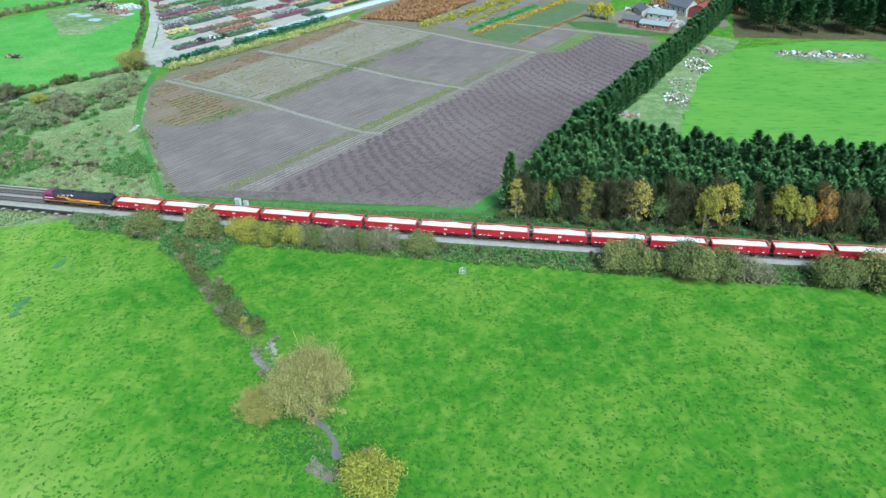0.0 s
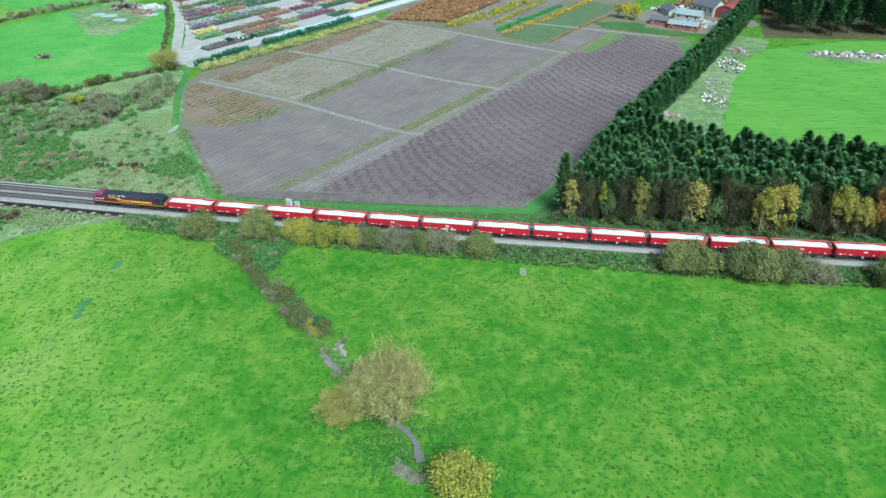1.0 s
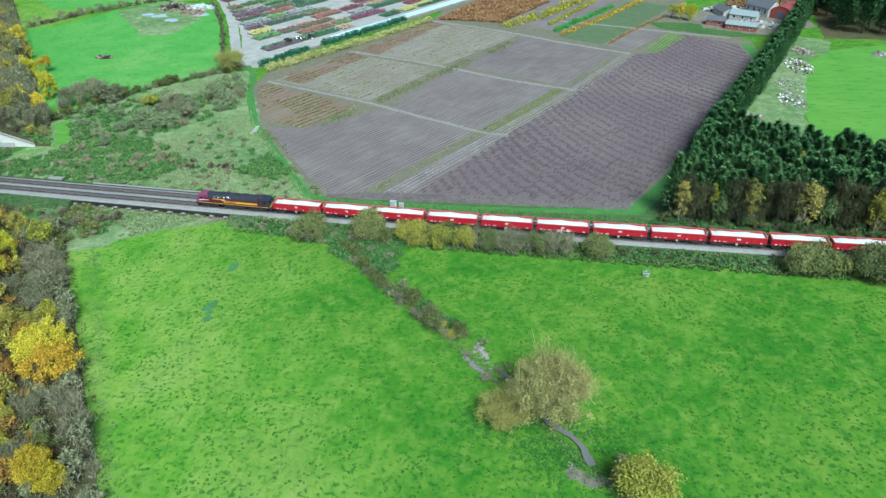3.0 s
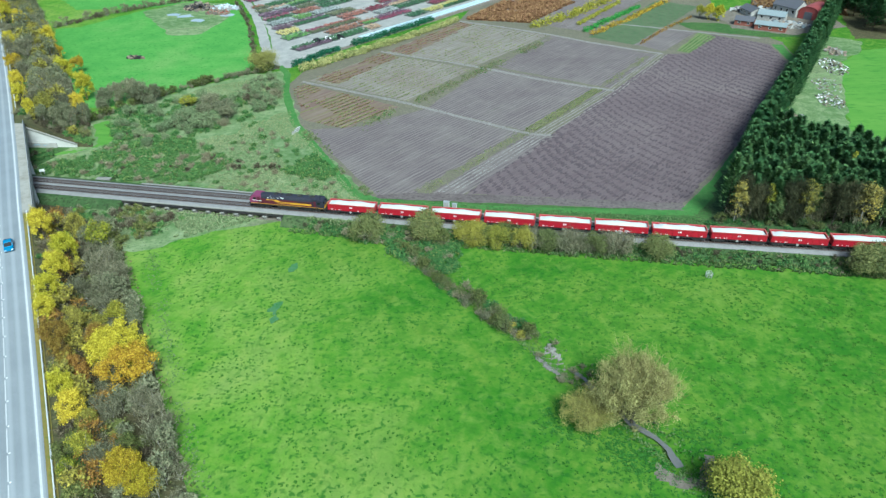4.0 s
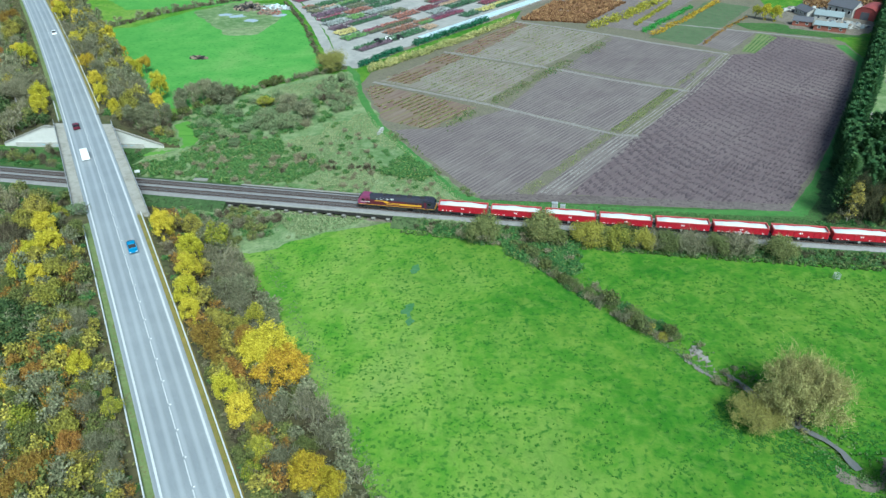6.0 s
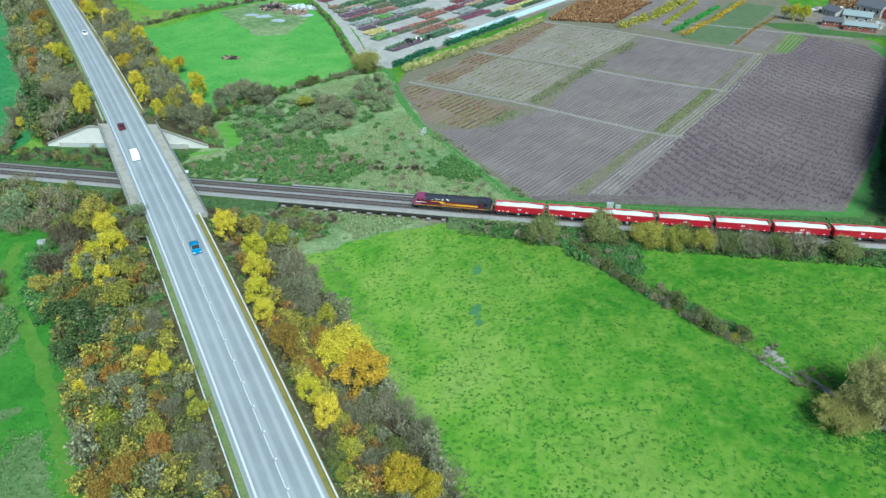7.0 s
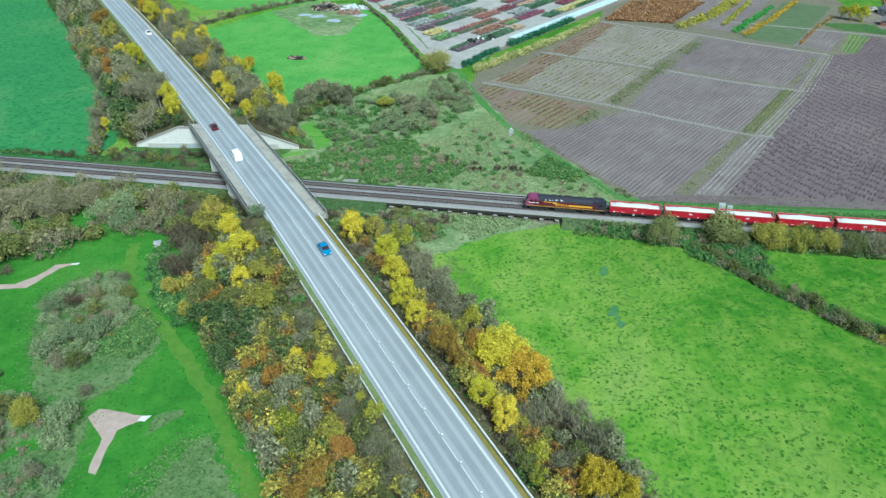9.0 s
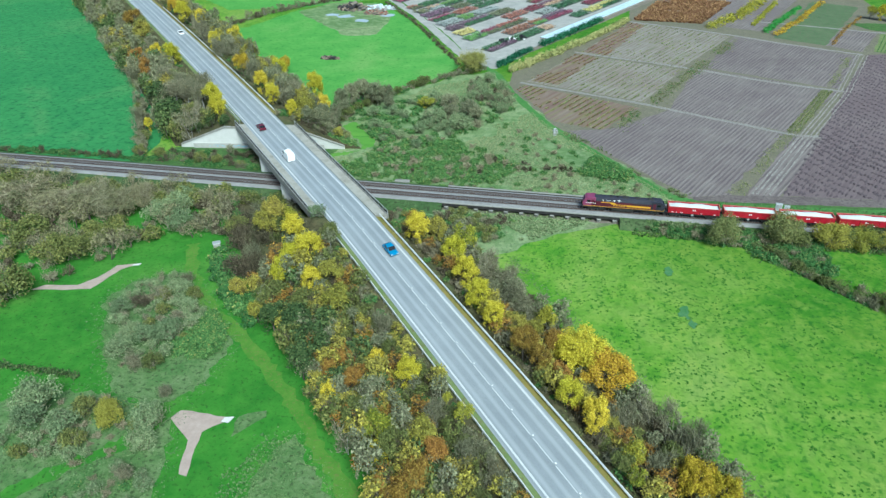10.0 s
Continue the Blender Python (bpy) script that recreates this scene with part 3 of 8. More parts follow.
def embankment(name, y0_of, y_end, steps, label):
    offs = [-24, -20, -15, -11, -7.6, -6.2, 6.2, 7.6, 11, 15, 20, 24]
    vs, fs = [], []
    for i in range(steps + 1):
        for o in offs:
            # every lengthwise line starts at the abutment wall
            q = 0.0
            for _ in range(20):
                x, y = road_at(q, o)
                q += y0_of(x) - y
            yy = q + (y_end - q) * (i / steps) ** 1.3
            x, y = road_at(yy, o)
            z = bank_profile(o, yy) + (0.25 * noise.noise(Vector((x * 0.15, y * 0.15, 3))) if 8 < abs(o) < 23 else 0)
            vs.append((x, y, -0.05 if abs(o) > 23 else max(z, 0.09)))
    w = len(offs)
    for i in range(steps):
        for j in range(w - 1):
            f = (i * w + j, i * w + j + 1, (i + 1) * w + j + 1, (i + 1) * w + j)
            fs.append(f if y_end > 0 else f[::-1])
    fs.append(tuple(range(w))[:: 1 if y_end > 0 else -1])
    tagged(mesh_ob(name, vs, fs, M_BANK, smooth=False), label, "embankment", "", "structure")


embankment("embankment_near", lambda x: NEAR_WALL(x) - 0.45, -260, 34, "earth road embankment covered in leaf litter and scrub")
embankment("embankment_far", lambda x: FAR_WALL(x) + 0.45, 520, 40, "earth road embankment beyond the railway")

# ---- road ----


def road_strip(name, o0, o1, y0, y1, z, mat, n=120, uv=False, thick=0.0):
    vs, fs = [], []
    for i in range(n + 1):
        y = y0 + (y1 - y0) * i / n
        for o in (o0, o1):
            vs.append((*road_at(y, o), road_z(y) + z))
        if i:
            fs.append((2 * i - 2, 2 * i - 1, 2 * i + 1, 2 * i))
    if thick:
        k = len(vs)
        vs += [(x, y, zz - thick) for x, y, zz in vs]
        fs += [tuple(v + k for v in f)[::-1] for f in fs]
        for i in range(n):
            fs.append((2 * i, 2 * i + 2, 2 * i + 2 + k, 2 * i + k))
            fs.append((2 * i + 1, 2 * i + 1 + k, 2 * i + 3 + k, 2 * i + 3))
        fs.append((0, k, k + 1, 1))
        fs.append((2 * n, 2 * n + 1, 2 * n + 1 + k, 2 * n + k))
    ob = mesh_ob(name, vs, fs, mat)
    if uv:
        lay = ob.data.uv_layers.new()
        for lp in ob.data.loops:
            v = lp.vertex_index % (2 * n + 2)
            lay.data[lp.index].uv = ((o0, o1)[v % 2], v // 2)
    return ob


road = tagged(road_strip("road", -5.0, 5.0, -260, 520, 0.0, M_ASPHALT, 220, True, 0.4), "two-lane grey asphalt main road with pale wheel tracks", "road", "", "structure")
for side in (-1, 1):
    tagged(road_strip("edge_line", side * 4.2 - 0.17, side * 4.2 + 0.17, -260, 520, 0.012, M_PAINT, 220), "solid white edge line of the road", "road marking", "", "structure")
    for n_, (a, b) in enumerate(((-260, -23), (31, 520))):
        o = sorted((side * 5.0, side * 6.3))
        tagged(road_strip("verge", o[0], o[1], a, b, -0.06, M_PALEVERGE if side < 0 else ground_mat("dry_leafy_verge_%d" % n_, [(0.0, (0.16, 0.14, 0.04)), (1.0, (0.23, 0.18, 0.055))], [(0.0, (0.11, 0.11, 0.035)), (1.0, (0.27, 0.21, 0.06))], ((0.1, 0.14, 0.03), 0.55, 0.7), (0.1, 0.5, 2.0))),
               "narrow grass verge between road and barrier", "verge", "", "structure")


STEP = 6.0 * 0.752
dash = stud = None
y = -112.0
k = 0
while y < 330:
    x0, y0 = road_at(y, 0)
    x1, y1 = road_at(y + STEP * 0.68, 0)
    a = math.degrees(math.atan2(y1 - y0, x1 - x0))
    if dash is None:
        bm = boxes((-2.6, 2.6, -0.085, 0.085, 0.0, 0.012))
        dash = tagged(part("centre_dash", bm, M_PAINT, road), "white centre-line dash")
        bm = boxes((-0.13, 0.13, -0.12, 0.12, 0.0, 0.03), bevel=0.02)
        stud = part("road_stud", bm, M_WHITE, road, "raised reflecting road stud")
        d, s = dash, stud
    else:
        d, s = new("centre_dash", dash.data), new("road_stud", stud.data)
        d.parent = s.parent = road
    d.matrix_basis = pose((x0 + x1) / 2, (y0 + y1) / 2, road_z(y + STEP * 0.34) + 0.012, 0, -math.degrees(math.atan((road_z(y + STEP * 0.68) - road_z(y)) / math.hypot(x1 - x0, y1 - y0))), a)
    xs_, ys_ = road_at(y - STEP * 0.15, 0.28)
    s.matrix_basis = pose(xs_, ys_, road_z(ys_) + 0.01, 0, 0, a)
    y += STEP
    k += 1


def barrier(side, y0, y1, off, name_label):
    root = thing("crash_barrier", name_label, "crash barrier", "crash barriers along the road")
    n = max(2, int(abs(y1 - y0) / 0.752 / 4))
    vs, fs = [], []
    prof = [(0.0, 0.38), (0.1, 0.46), (0.0, 0.55), (0.1, 0.64), (0.02, 0.73), (-0.12, 0.73), (-0.12, 0.38)]
    m = len(prof)
    for i in range(n + 1):
        y = y0 + (y1 - y0) * i / n
        for dx, z in prof:
            vs.append((*road_at(y, side * (off - dx)), road_z(y) + z))
        if i:
            for j in range(m):
                fs.append(((i - 1) * m + j, (i - 1) * m + (j + 1) % m, i * m + (j + 1) % m, i * m + j))
    mesh_ob("rail", vs, fs, M_BARRIER, root, label="galvanised corrugated beam")
    post = None
    for i in range(n + 1):
        x, y = road_at(y0 + (y1 - y0) * i / n, side * (off + 0.1))
        if post is None:
            post = p = part("post", boxes((-0.06, 0.06, -0.06, 0.06, -0.3, 0.68)), M_STEEL, root)
        else:
            p = new("post", post.data)
            p.parent = root
        p.location = (x, y, road_z(y0 + (y1 - y0) * i / n))


for side in (-1, 1):
    barrier(side, -150, -24.5, 5.9 if side > 0 else 6.3, "galvanised steel crash barrier along the road verge")
barrier(1, 33, 150, 5.9, "galvanised steel crash barrier beyond the bridge")
barrier(-1, 30, 44, 5.9, "short steel crash barrier beyond the bridge")

# ---- road bridge ----


def skew_slab(bm, wall0, wall1, o0, o1, z0, z1, n=12):
    """A slab along the road between two walls that cut it aslant."""
    rows = []
    for i in range(n + 1):
        row = []
        for o in (o0, o1):
            ends = []
            for wl in (wall0, wall1):
                q = 0.0
                for _ in range(25):
                    x, y = road_at(q, o)
                    q += wl(x) - y
                ends.append(q)
            row.append(road_at(ends[0] + (ends[1] - ends[0]) * i / n, o))
        rows.append(row)
    top = [[bm.verts.new((*p, z1)) for p in r] for r in rows]
    bot = [[bm.verts.new((*p, z0)) for p in r] for r in rows]
    for i in range(n):
        bm.faces.new((top[i][0], top[i][1], top[i + 1][1], top[i + 1][0]))
        bm.faces.new((bot[i][1], bot[i][0], bot[i + 1][0], bot[i + 1][1]))
        bm.faces.new((top[i][0], top[i + 1][0], bot[i + 1][0], bot[i][0]))
        bm.faces.new((top[i + 1][1], top[i][1], bot[i][1], bot[i + 1][1]))
    bm.faces.new((top[0][1], top[0][0], bot[0][0], bot[0][1]))
    bm.faces.new((top[n][0], top[n][1], bot[n][1], bot[n][0]))
    bmesh.ops.recalc_face_normals(bm, faces=bm.faces)
    return bm


bridge = thing("road_bridge", "grey concrete road bridge with steel parapets over the railway", "bridge")
part("deck", skew_slab(bmesh.new(), NEAR_WALL, FAR_WALL, -7.2, 7.2, ROAD_Z - 1.3, ROAD_Z - 0.42), M_CONCRETE, bridge)
for side in (-1, 1):
    o = sorted((side * 5.02, side * 7.3))
    part("footway", skew_slab(bmesh.new(), NEAR_WALL, FAR_WALL, o[0], o[1], ROAD_Z - 0.45, ROAD_Z + 0.12), M_FOOTWAY, bridge, "worn footway blotched with brown moss")
    o = sorted((side * 7.3, side * 7.62))
    part("fascia", skew_slab(bmesh.new(), NEAR_WALL, FAR_WALL, o[0], o[1], ROAD_Z - 1.5, ROAD_Z + 0.3), M_CONC_DARK, bridge, "stained edge beam")
    # parapet: posts and three rails
    qs = []
    for wl in (NEAR_WALL, FAR_WALL):
        q = 0.0
        for _ in range(25):
            x, y = road_at(q, side * 7.45)
            q += wl(x) - y
        qs.append(q)
    n = 26
    post = None
    for i in range(n + 1):
        x, y = road_at(qs[0] + (qs[1] - qs[0]) * i / n, side * 7.45)
        if post is None:
            post = p = part("parapet_post", boxes((-0.06, 0.06, -0.06, 0.06, 0, 1.0)), M_STEEL, bridge)
        else:
            p = new("parapet_post", post.data)
            p.parent = bridge
        p.location = (x, y, ROAD_Z + 0.3)
    for h in (0.35, 0.68, 1.0):
        vs, fs = [], []
        for i in range(13):
            for do, dz in ((-0.05, -0.05), (0.05, -0.05), (0.05, 0.05), (-0.05, 0.05)):
                vs.append((*road_at(qs[0] + (qs[1] - qs[0]) * i / 12, side * 7.45 + do), ROAD_Z + 0.3 + h + dz))
            if i:
                fs += [(4 * i - 4 + j, 4 * i - 4 + (j + 1) % 4, 4 * i + (j + 1) % 4, 4 * i + j) for j in range(4)]
        # top rail pale; the lower two are near-black to draw the parapet's shadow line
        mesh_ob("parapet_rail", vs, fs, M_STEEL if h == 1.0 else M_DARKSTEEL, bridge)


def pier(yc, x_shift, label):
    """A leaf pier in line with the track."""
    xa, xb = road_x(yc) - 9.4 + x_shift, road_x(yc) + 9.4 + x_shift
    bm = bmesh.new()
    box(bm, xa, xb, yc - 0.5, yc + 0.5, -0.3, ROAD_Z - 1.3, 0.08)
    part("pier", bm, M_CONC_PALE, bridge, label)


pier(8.6, 0.0, "pale concrete leaf pier")
pier(-5.0, 0.0, "pale concrete leaf pier")


def wall_abutment(wl, sgn, tips, tops, label):
    """An abutment with wing walls that fall with the bank."""
    bm = bmesh.new()
    prof = [(tips[0], 0.9), (tops[0], 6.4), (tops[1], 6.4), (tips[1], 0.9)]
    t = 0.7
    fr = [bm.verts.new((x, wl(x), z)) for x, z in prof] + [bm.verts.new((x, wl(x), -0.3)) for x, z in prof[::-1]]
    bk = [bm.verts.new((v.co.x, v.co.y + sgn * t, v.co.z)) for v in fr]
    bm.faces.new(fr)
    bm.faces.new(bk[::-1])
    for i in range(len(fr)):
        j = (i + 1) % len(fr)
        bm.faces.new((fr[j], fr[i], bk[i], bk[j]))
    bmesh.ops.recalc_face_normals(bm, faces=bm.faces)
    ab = part("abutment", bm, M_CONC_PALE, bridge, label)
    # coping
    bm = bmesh.new()
    for (xa, za), (xb, zb) in zip(prof, prof[1:]):
        a, b = Vector((xa, wl(xa) + sgn * t / 2, za + 0.1)), Vector((xb, wl(xb) + sgn * t / 2, zb + 0.1))
        d = b - a
        m = Matrix.Translation((a + b) / 2) @ d.to_track_quat("X", "Z").to_matrix().to_4x4() @ Matrix.Diagonal((d.length, 1.1, 0.35, 1))
        bmesh.ops.create_cube(bm, size=1, matrix=m)
    part("coping", bm, M_CONC_DARK, bridge, "dark weathered coping")
    return ab


wall_abutment(FAR_WALL, 1, (-88, -38.6), (-74, -53.5), "pale concrete abutment with wing walls")
wall_abutment(NEAR_WALL, -1, (-40, 0), (-28.5, -13), "pale concrete abutment with wing walls")
# plinth with sprayed marks
bm = bmesh.new()
for i in range(12):
    xa, xb = -84 + i * 3.3, -84 + (i + 1) * 3.3
    for z0, z1 in ((-0.2, 1.5),):
        m = Matrix.Translation(((xa + xb) / 2, FAR_WALL((xa + xb) / 2) - 0.25, (z0 + z1) / 2)) @ pose(0, 0, 0, 0, 0, 7.4) @ Matrix.Diagonal((3.33, 0.5, z1 - z0, 1))
        bmesh.ops.create_cube(bm, size=1, matrix=m)
part("plinth", bm, M_CONCRETE, bridge, "low concrete plinth along the abutment foot")
rng = random.Random(5)
bm = bmesh.new()
for i in range(34):
    x = rng.choice([rng.uniform(-80, -74), rng.uniform(-72, -66), rng.uniform(-52, -47)])
    a = rng.uniform(-50, 50)
    m = Matrix.Translation((x, FAR_WALL(x) - 0.505, rng.uniform(0.5, 1.1))) @ pose(0, 0, 0, 0, a, 7.4) @ Matrix.Diagonal((rng.uniform(0.3, 0.9), 0.012, 0.14, 1))
    bmesh.ops.create_cube(bm, size=1, matrix=m)
part("graffiti", bm, M_BLUEGRAF, bridge, "illegible pale blue spray-paint strokes")

# ---- railway ----
RX0, RX1 = -260.0, 420.0
VX0, VX1 = -3.0, 41.0
RAIL_Z = 2.1


def rail_loft(prof, x0, x1, n, name, mat, label, category, kind="structure"):
    vs, fs = [], []
    m = len(prof)
    for i in range(n + 1):
        x = x0 + (x1 - x0) * i / n
        for dy, z in prof:
            vs.append((x, rail_y(x) + dy, z))
        if i:
            for j in range(m - 1):
                fs.append(((i - 1) * m + j, i * m + j, i * m + j + 1, (i - 1) * m + j + 1))
    fs.append(tuple(range(m))[::-1])
    fs.append(tuple(range(n * m, n * m + m)))
    ob = mesh_ob(name, vs, fs, mat)
    return tagged(ob, label, category, "", kind)


patch("far_wood_floor", [(224, 186), (300, 192), (420, 194), (420, 310), (246, 310), (232, 240)], M_BANK, 0.05, 0.8, 3, "dark litter under the far wood", "woodland floor")
for a, b, nm in ((RX0, VX0, "railway_bank_west"), (VX1, RX1, "railway_bank_east")):
    rail_loft([(-8.0, -0.1), (-5.6, 1.3), (-4.4, 1.5), (4.4, 1.5), (5.4, 1.3), (7.4, -0.1)], a, b, 60, nm, M_LINESIDE, "low railway embankment overgrown with rough grass", "embankment")
rail_loft([(-4.4, 1.45), (-3.5, 1.85), (3.5, 1.85), (4.4, 1.45)], RX0, RX1, 160, "ballast", M_BALLAST, "grey stone ballast under the double railway track", "track bed")
for c in (-1.75, 1.75):
    rail_loft([(c - 1.05, 1.8), (c - 1.0, 1.89), (c + 1.0, 1.89), (c + 1.05, 1.8)], RX0, RX1, 160, "track_bed", M_RUSTBED, "rust-stained ballast between the rails", "track bed")
track = thing("railway_track", "double railway track of worn rails on concrete sleepers", "railway track", "", "structure")
for c in (-1.75, 1.75):
    for g in (-0.75, 0.75):
        o = rail_loft([(c + g - 0.07, 1.93), (c + g - 0.035, RAIL_Z - 0.05), (c + g - 0.04, RAIL_Z), (c + g + 0.04, RAIL_Z), (c + g + 0.035, RAIL_Z - 0.05), (c + g + 0.07, 1.93)], RX0, RX1, 170, "rail", M_RAIL, "", "")
        o.parent = track
        o["kind"] = "part"
        del o["kind"]
        o2 = rail_loft([(c + g - 0.036, RAIL_Z), (c + g - 0.036, RAIL_Z + 0.012), (c + g + 0.036, RAIL_Z + 0.012), (c + g + 0.036, RAIL_Z)], RX0, RX1, 170, "rail_head", M_RAILHEAD, "", "")
        o2.parent = o
        del o2["kind"]
vs, fs = [], []
x = -150.0
while x < 300:
    for c in (-1.75, 1.75):
        k = len(vs)
        yc = rail_y(x) + c
        for dz in (1.81, 1.95):
            vs += [(x - 0.13, yc - 1.25, dz), (x + 0.13, yc - 1.25, dz), (x + 0.13, yc + 1.25, dz), (x - 0.13, yc + 1.25, dz)]
        fs += [(k + 4, k + 5, k + 6, k + 7), (k, k + 1, k + 5, k + 4), (k + 1, k + 2, k + 6, k + 5), (k + 2, k + 3, k + 7, k + 6), (k + 3, k, k + 4, k + 7)]
    x += 0.7
o = mesh_ob("sleepers", vs, fs, M_SLEEPER, track)
o["kind"] = "stuff"

# low viaduct over the wet ground
viaduct = thing("low_viaduct", "low dark concrete railway viaduct on short piers", "viaduct")
part("deck", boxes((VX0, VX1, -1.9, 7.0, 1.1, 1.46), bevel=0.03), M_CONC_DARK, viaduct)
for yk in (-2.2, 7.0):
    # near-black steel paints the shadowed band below the kerb
    part("girder", boxes((VX0, VX1, yk - 0.12, yk + 0.12, 0.95, 1.72), bevel=0.02), M_DARKSTEEL, viaduct, "edge girder, near-black for the shadow on its face")
    part("kerb", boxes((VX0, VX1, yk - 0.22, yk + 0.28, 1.72, 1.95), bevel=0.03), M_CONC_DARK, viaduct, "raised mossy edge kerb")
first = None
for i in range(12):
    x = VX0 + 1.2 + i * (VX1 - VX0 - 2.4) / 11
    if first is None:
        first = pr = part("pier", boxes((-0.4, 0.4, -2.3, 7.2, -0.9, 0.75), (-0.5, 0.5, -2.8, 7.4, 0.7, 0.95), bevel=0.04), M_CONC_DARK, viaduct, "short pier with a projecting cap")
    else:
        pr = new("pier", first.data)
        pr.parent = viaduct
    pr.location = (x, 0, 0)

# ---- fields beyond the railway ----
M_WEED = ground_mat("yellowing_weeds", [(0.0, (0.12, 0.12, 0.075)), (1.0, (0.18, 0.165, 0.115))], [(0.0, (0.10, 0.105, 0.06)), (1.0, (0.21, 0.19, 0.135))], ((0.12, 0.10, 0.085), 0.45, 0.65), (0.06, 0.4, 1.5))
D = Vector((0.488, 0.873))
NRM = Vector((-0.873, 0.488))
patch("scrub_ground", [(-42, 8.6), (60, 8.6), (58, 13.5), (37, 38), (21, 60), (6, 88), (-2, 108), (-16, 101), (-31, 83), (-43, 62), (-48, 48), (-40, 34)], M_STRAW, 0.03, 1.0, 3, "rough pale grass and bramble scrubland", "scrubland")
patch("viaduct_margin", [(-14, -16), (10, -22), (16, -20), (21.5, -13.5), (30, -7.8), (40, -2.8), (48, -2.5), (48, 9), (-14, 9)], M_STRAW, 0.04, 0.5, 2, "rough pale sedge beside the viaduct", "rough grass")
patch("damp_ground", [(VX0, -2.6), (VX1, -2.6), (VX1, 7.5), (VX0, 7.5)], M_MUD, 0.07, 0.3, 2, "bare damp soil under the viaduct", "bare ground")
patch("scrub_floor", [(-150, -4), (-16, -4), (-10, -16), (-30, -22), (-46, -24), (-56, -24), (-65, -30), (-73, -41), (-79, -52), (-84, -60), (-120, -64), (-150, -60)], M_BANK, 0.05, 0.8, 2, "dark leaf litter under scrub", "scrubland")
patch("rough_margin", [(-150, 8.6), (-42, 8.6), (-40, 33), (-60, 26.5), (-88, 23), (-97, 12), (-150, 11)], M_VERGE, 0.035, 0.6, 2, "rough green verge north of the railway", "rough grass")
patch("arable_ground", [(56, 13), (140, 18), (150, 38), (164, 68), (178, 102), (194, 148), (193, 176), (172, 215), (175, 330), (60, 330), (51, 193), (26, 146), (4, 107), (4, 92), (20, 58)], M_WEED, 0.02, 0.3, 3, "dull weedy soil between the crop blocks", "field")
patch("drilled_field", [(60, 14.5), (70, 17.5), (93, 61), (60, 77), (45, 62), (41, 58), (26, 53), (38, 39)], M_SOIL, 0.03, 0.3, 3, "bare drilled brown soil in fine rows", "field")
patch("drilled_field", [(74, 17.8), (82, 18), (104, 61), (98, 62), (95, 60)], M_SOIL, 0.035, 0.3, 3, "bare furrowed strip beside the ridged soil", "field")
patch("drilled_field", [(60, 78), (95, 63), (120, 105), (74, 124), (73, 121)], M_SOIL, 0.03, 0.3, 3, "bare drilled brown soil in fine rows", "field")
patch("drilled_field", [(75, 126), (121, 107), (140, 150), (96, 172)], M_SOIL, 0.03, 0.3, 3, "bare drilled grey-brown soil in fine rows", "field")
patch("stubble_field", [(29, 137), (69, 124), (94, 172), (52, 190)], M_STUBBLE, 0.03, 0.3, 3, "pale stubble rows", "field")
patch("stubble_field", [(10, 98), (52, 83), (68, 121), (28, 135)], M_STUBBLE, 0.03, 0.3, 3, "pale stubble rows with russet seedlings", "field")
patch("russet_rows", [(12, 99), (22, 96), (36, 132), (28, 135)], M_RUST, 0.04, 0.6, 3, "russet seedlings in rows", "crop")
patch("russet_rows", [(30, 139), (40, 135), (58, 186), (52, 189)], M_RUST, 0.04, 0.6, 3, "russet seedlings in rows", "crop")
patch("russet_rows", [(8, 88), (22, 60.5), (38, 56), (50, 77), (10, 94)], M_RUST, 0.03, 0.5, 3, "russet and yellow seedling rows", "crop")
ROUGH = [(83, 19), (138, 23), (146, 40), (159, 67), (173, 102), (189, 148), (187, 172), (165, 184), (153, 154), (144, 152), (122, 105), (102.5, 62)]
patch("ridged_field", ROUGH, M_ROUGH, 0.03, 0.4, 3, "rough ridged purple-brown soil with rows of cut stumps", "field")
patch("headland", [(60, 12.6), (138, 19.5), (138, 23), (83, 19), (70, 17.5), (60, 14.6)], M_HEADLAND, 0.032, 0.3, 3, "bare soil headland at the field edge", "field")
ribbon("grass_track", [(140, 18.5), (100, 13.2), (62, 11.0), (54, 14), (37, 36), (20, 58), (6, 85), (-1, 104), (-8, 113)], 2.6, M_GREENTRACK, 0.06, "green grass track round the field edge", "track")
patch("railway_margin", [(60, 8.4), (100, 9.0), (142, 11.5), (250, 17), (250, 22), (152, 22), (166, 60), (160, 66), (139, 19.6), (100, 16.0), (60, 12.7), (56, 14)], M_VERGE, 0.025, 0.3, 3, "dull grass between the railway and the field", "rough grass")
ribbon("grass_margin", [(139, 19), (148, 36), (162, 68), (176, 102), (192, 148), (190, 172)], 4.0, M_GREENTRACK, 0.06, "green grass margin beside the tall hedge", "track")
BRIDGE_PATH = [(-43.5, 48), (-40.0, 43.8), (-36.2, 38.8), (-33.2, 35.0), (-32.6, 31.0), (-35.2, 27.4), (-39.2, 25.2), (-43, 23.6)]
ribbon("farm_track", [(8, 96.5), (52, 80.9), (58.6, 77.7), (75.3, 70.3), (96, 61), (103, 61)], 1.7, M_TRACK, 0.07, "pale wheel track across the rows", "track", 0.3)
ribbon("farm_track", [(27, 137.5), (59.3, 127.5), (72.9, 122.2), (99.1, 111), (122, 104.5)], 1.7, M_TRACK, 0.07, "pale wheel track across the rows", "track", 0.3)
ribbon("farm_track", [(48, 192), (73.6, 182.7), (95, 173.5), (115, 163), (142, 151.5)], 2.0, M_TRACK, 0.07, "pale wheel track across the rows", "track", 0.3)
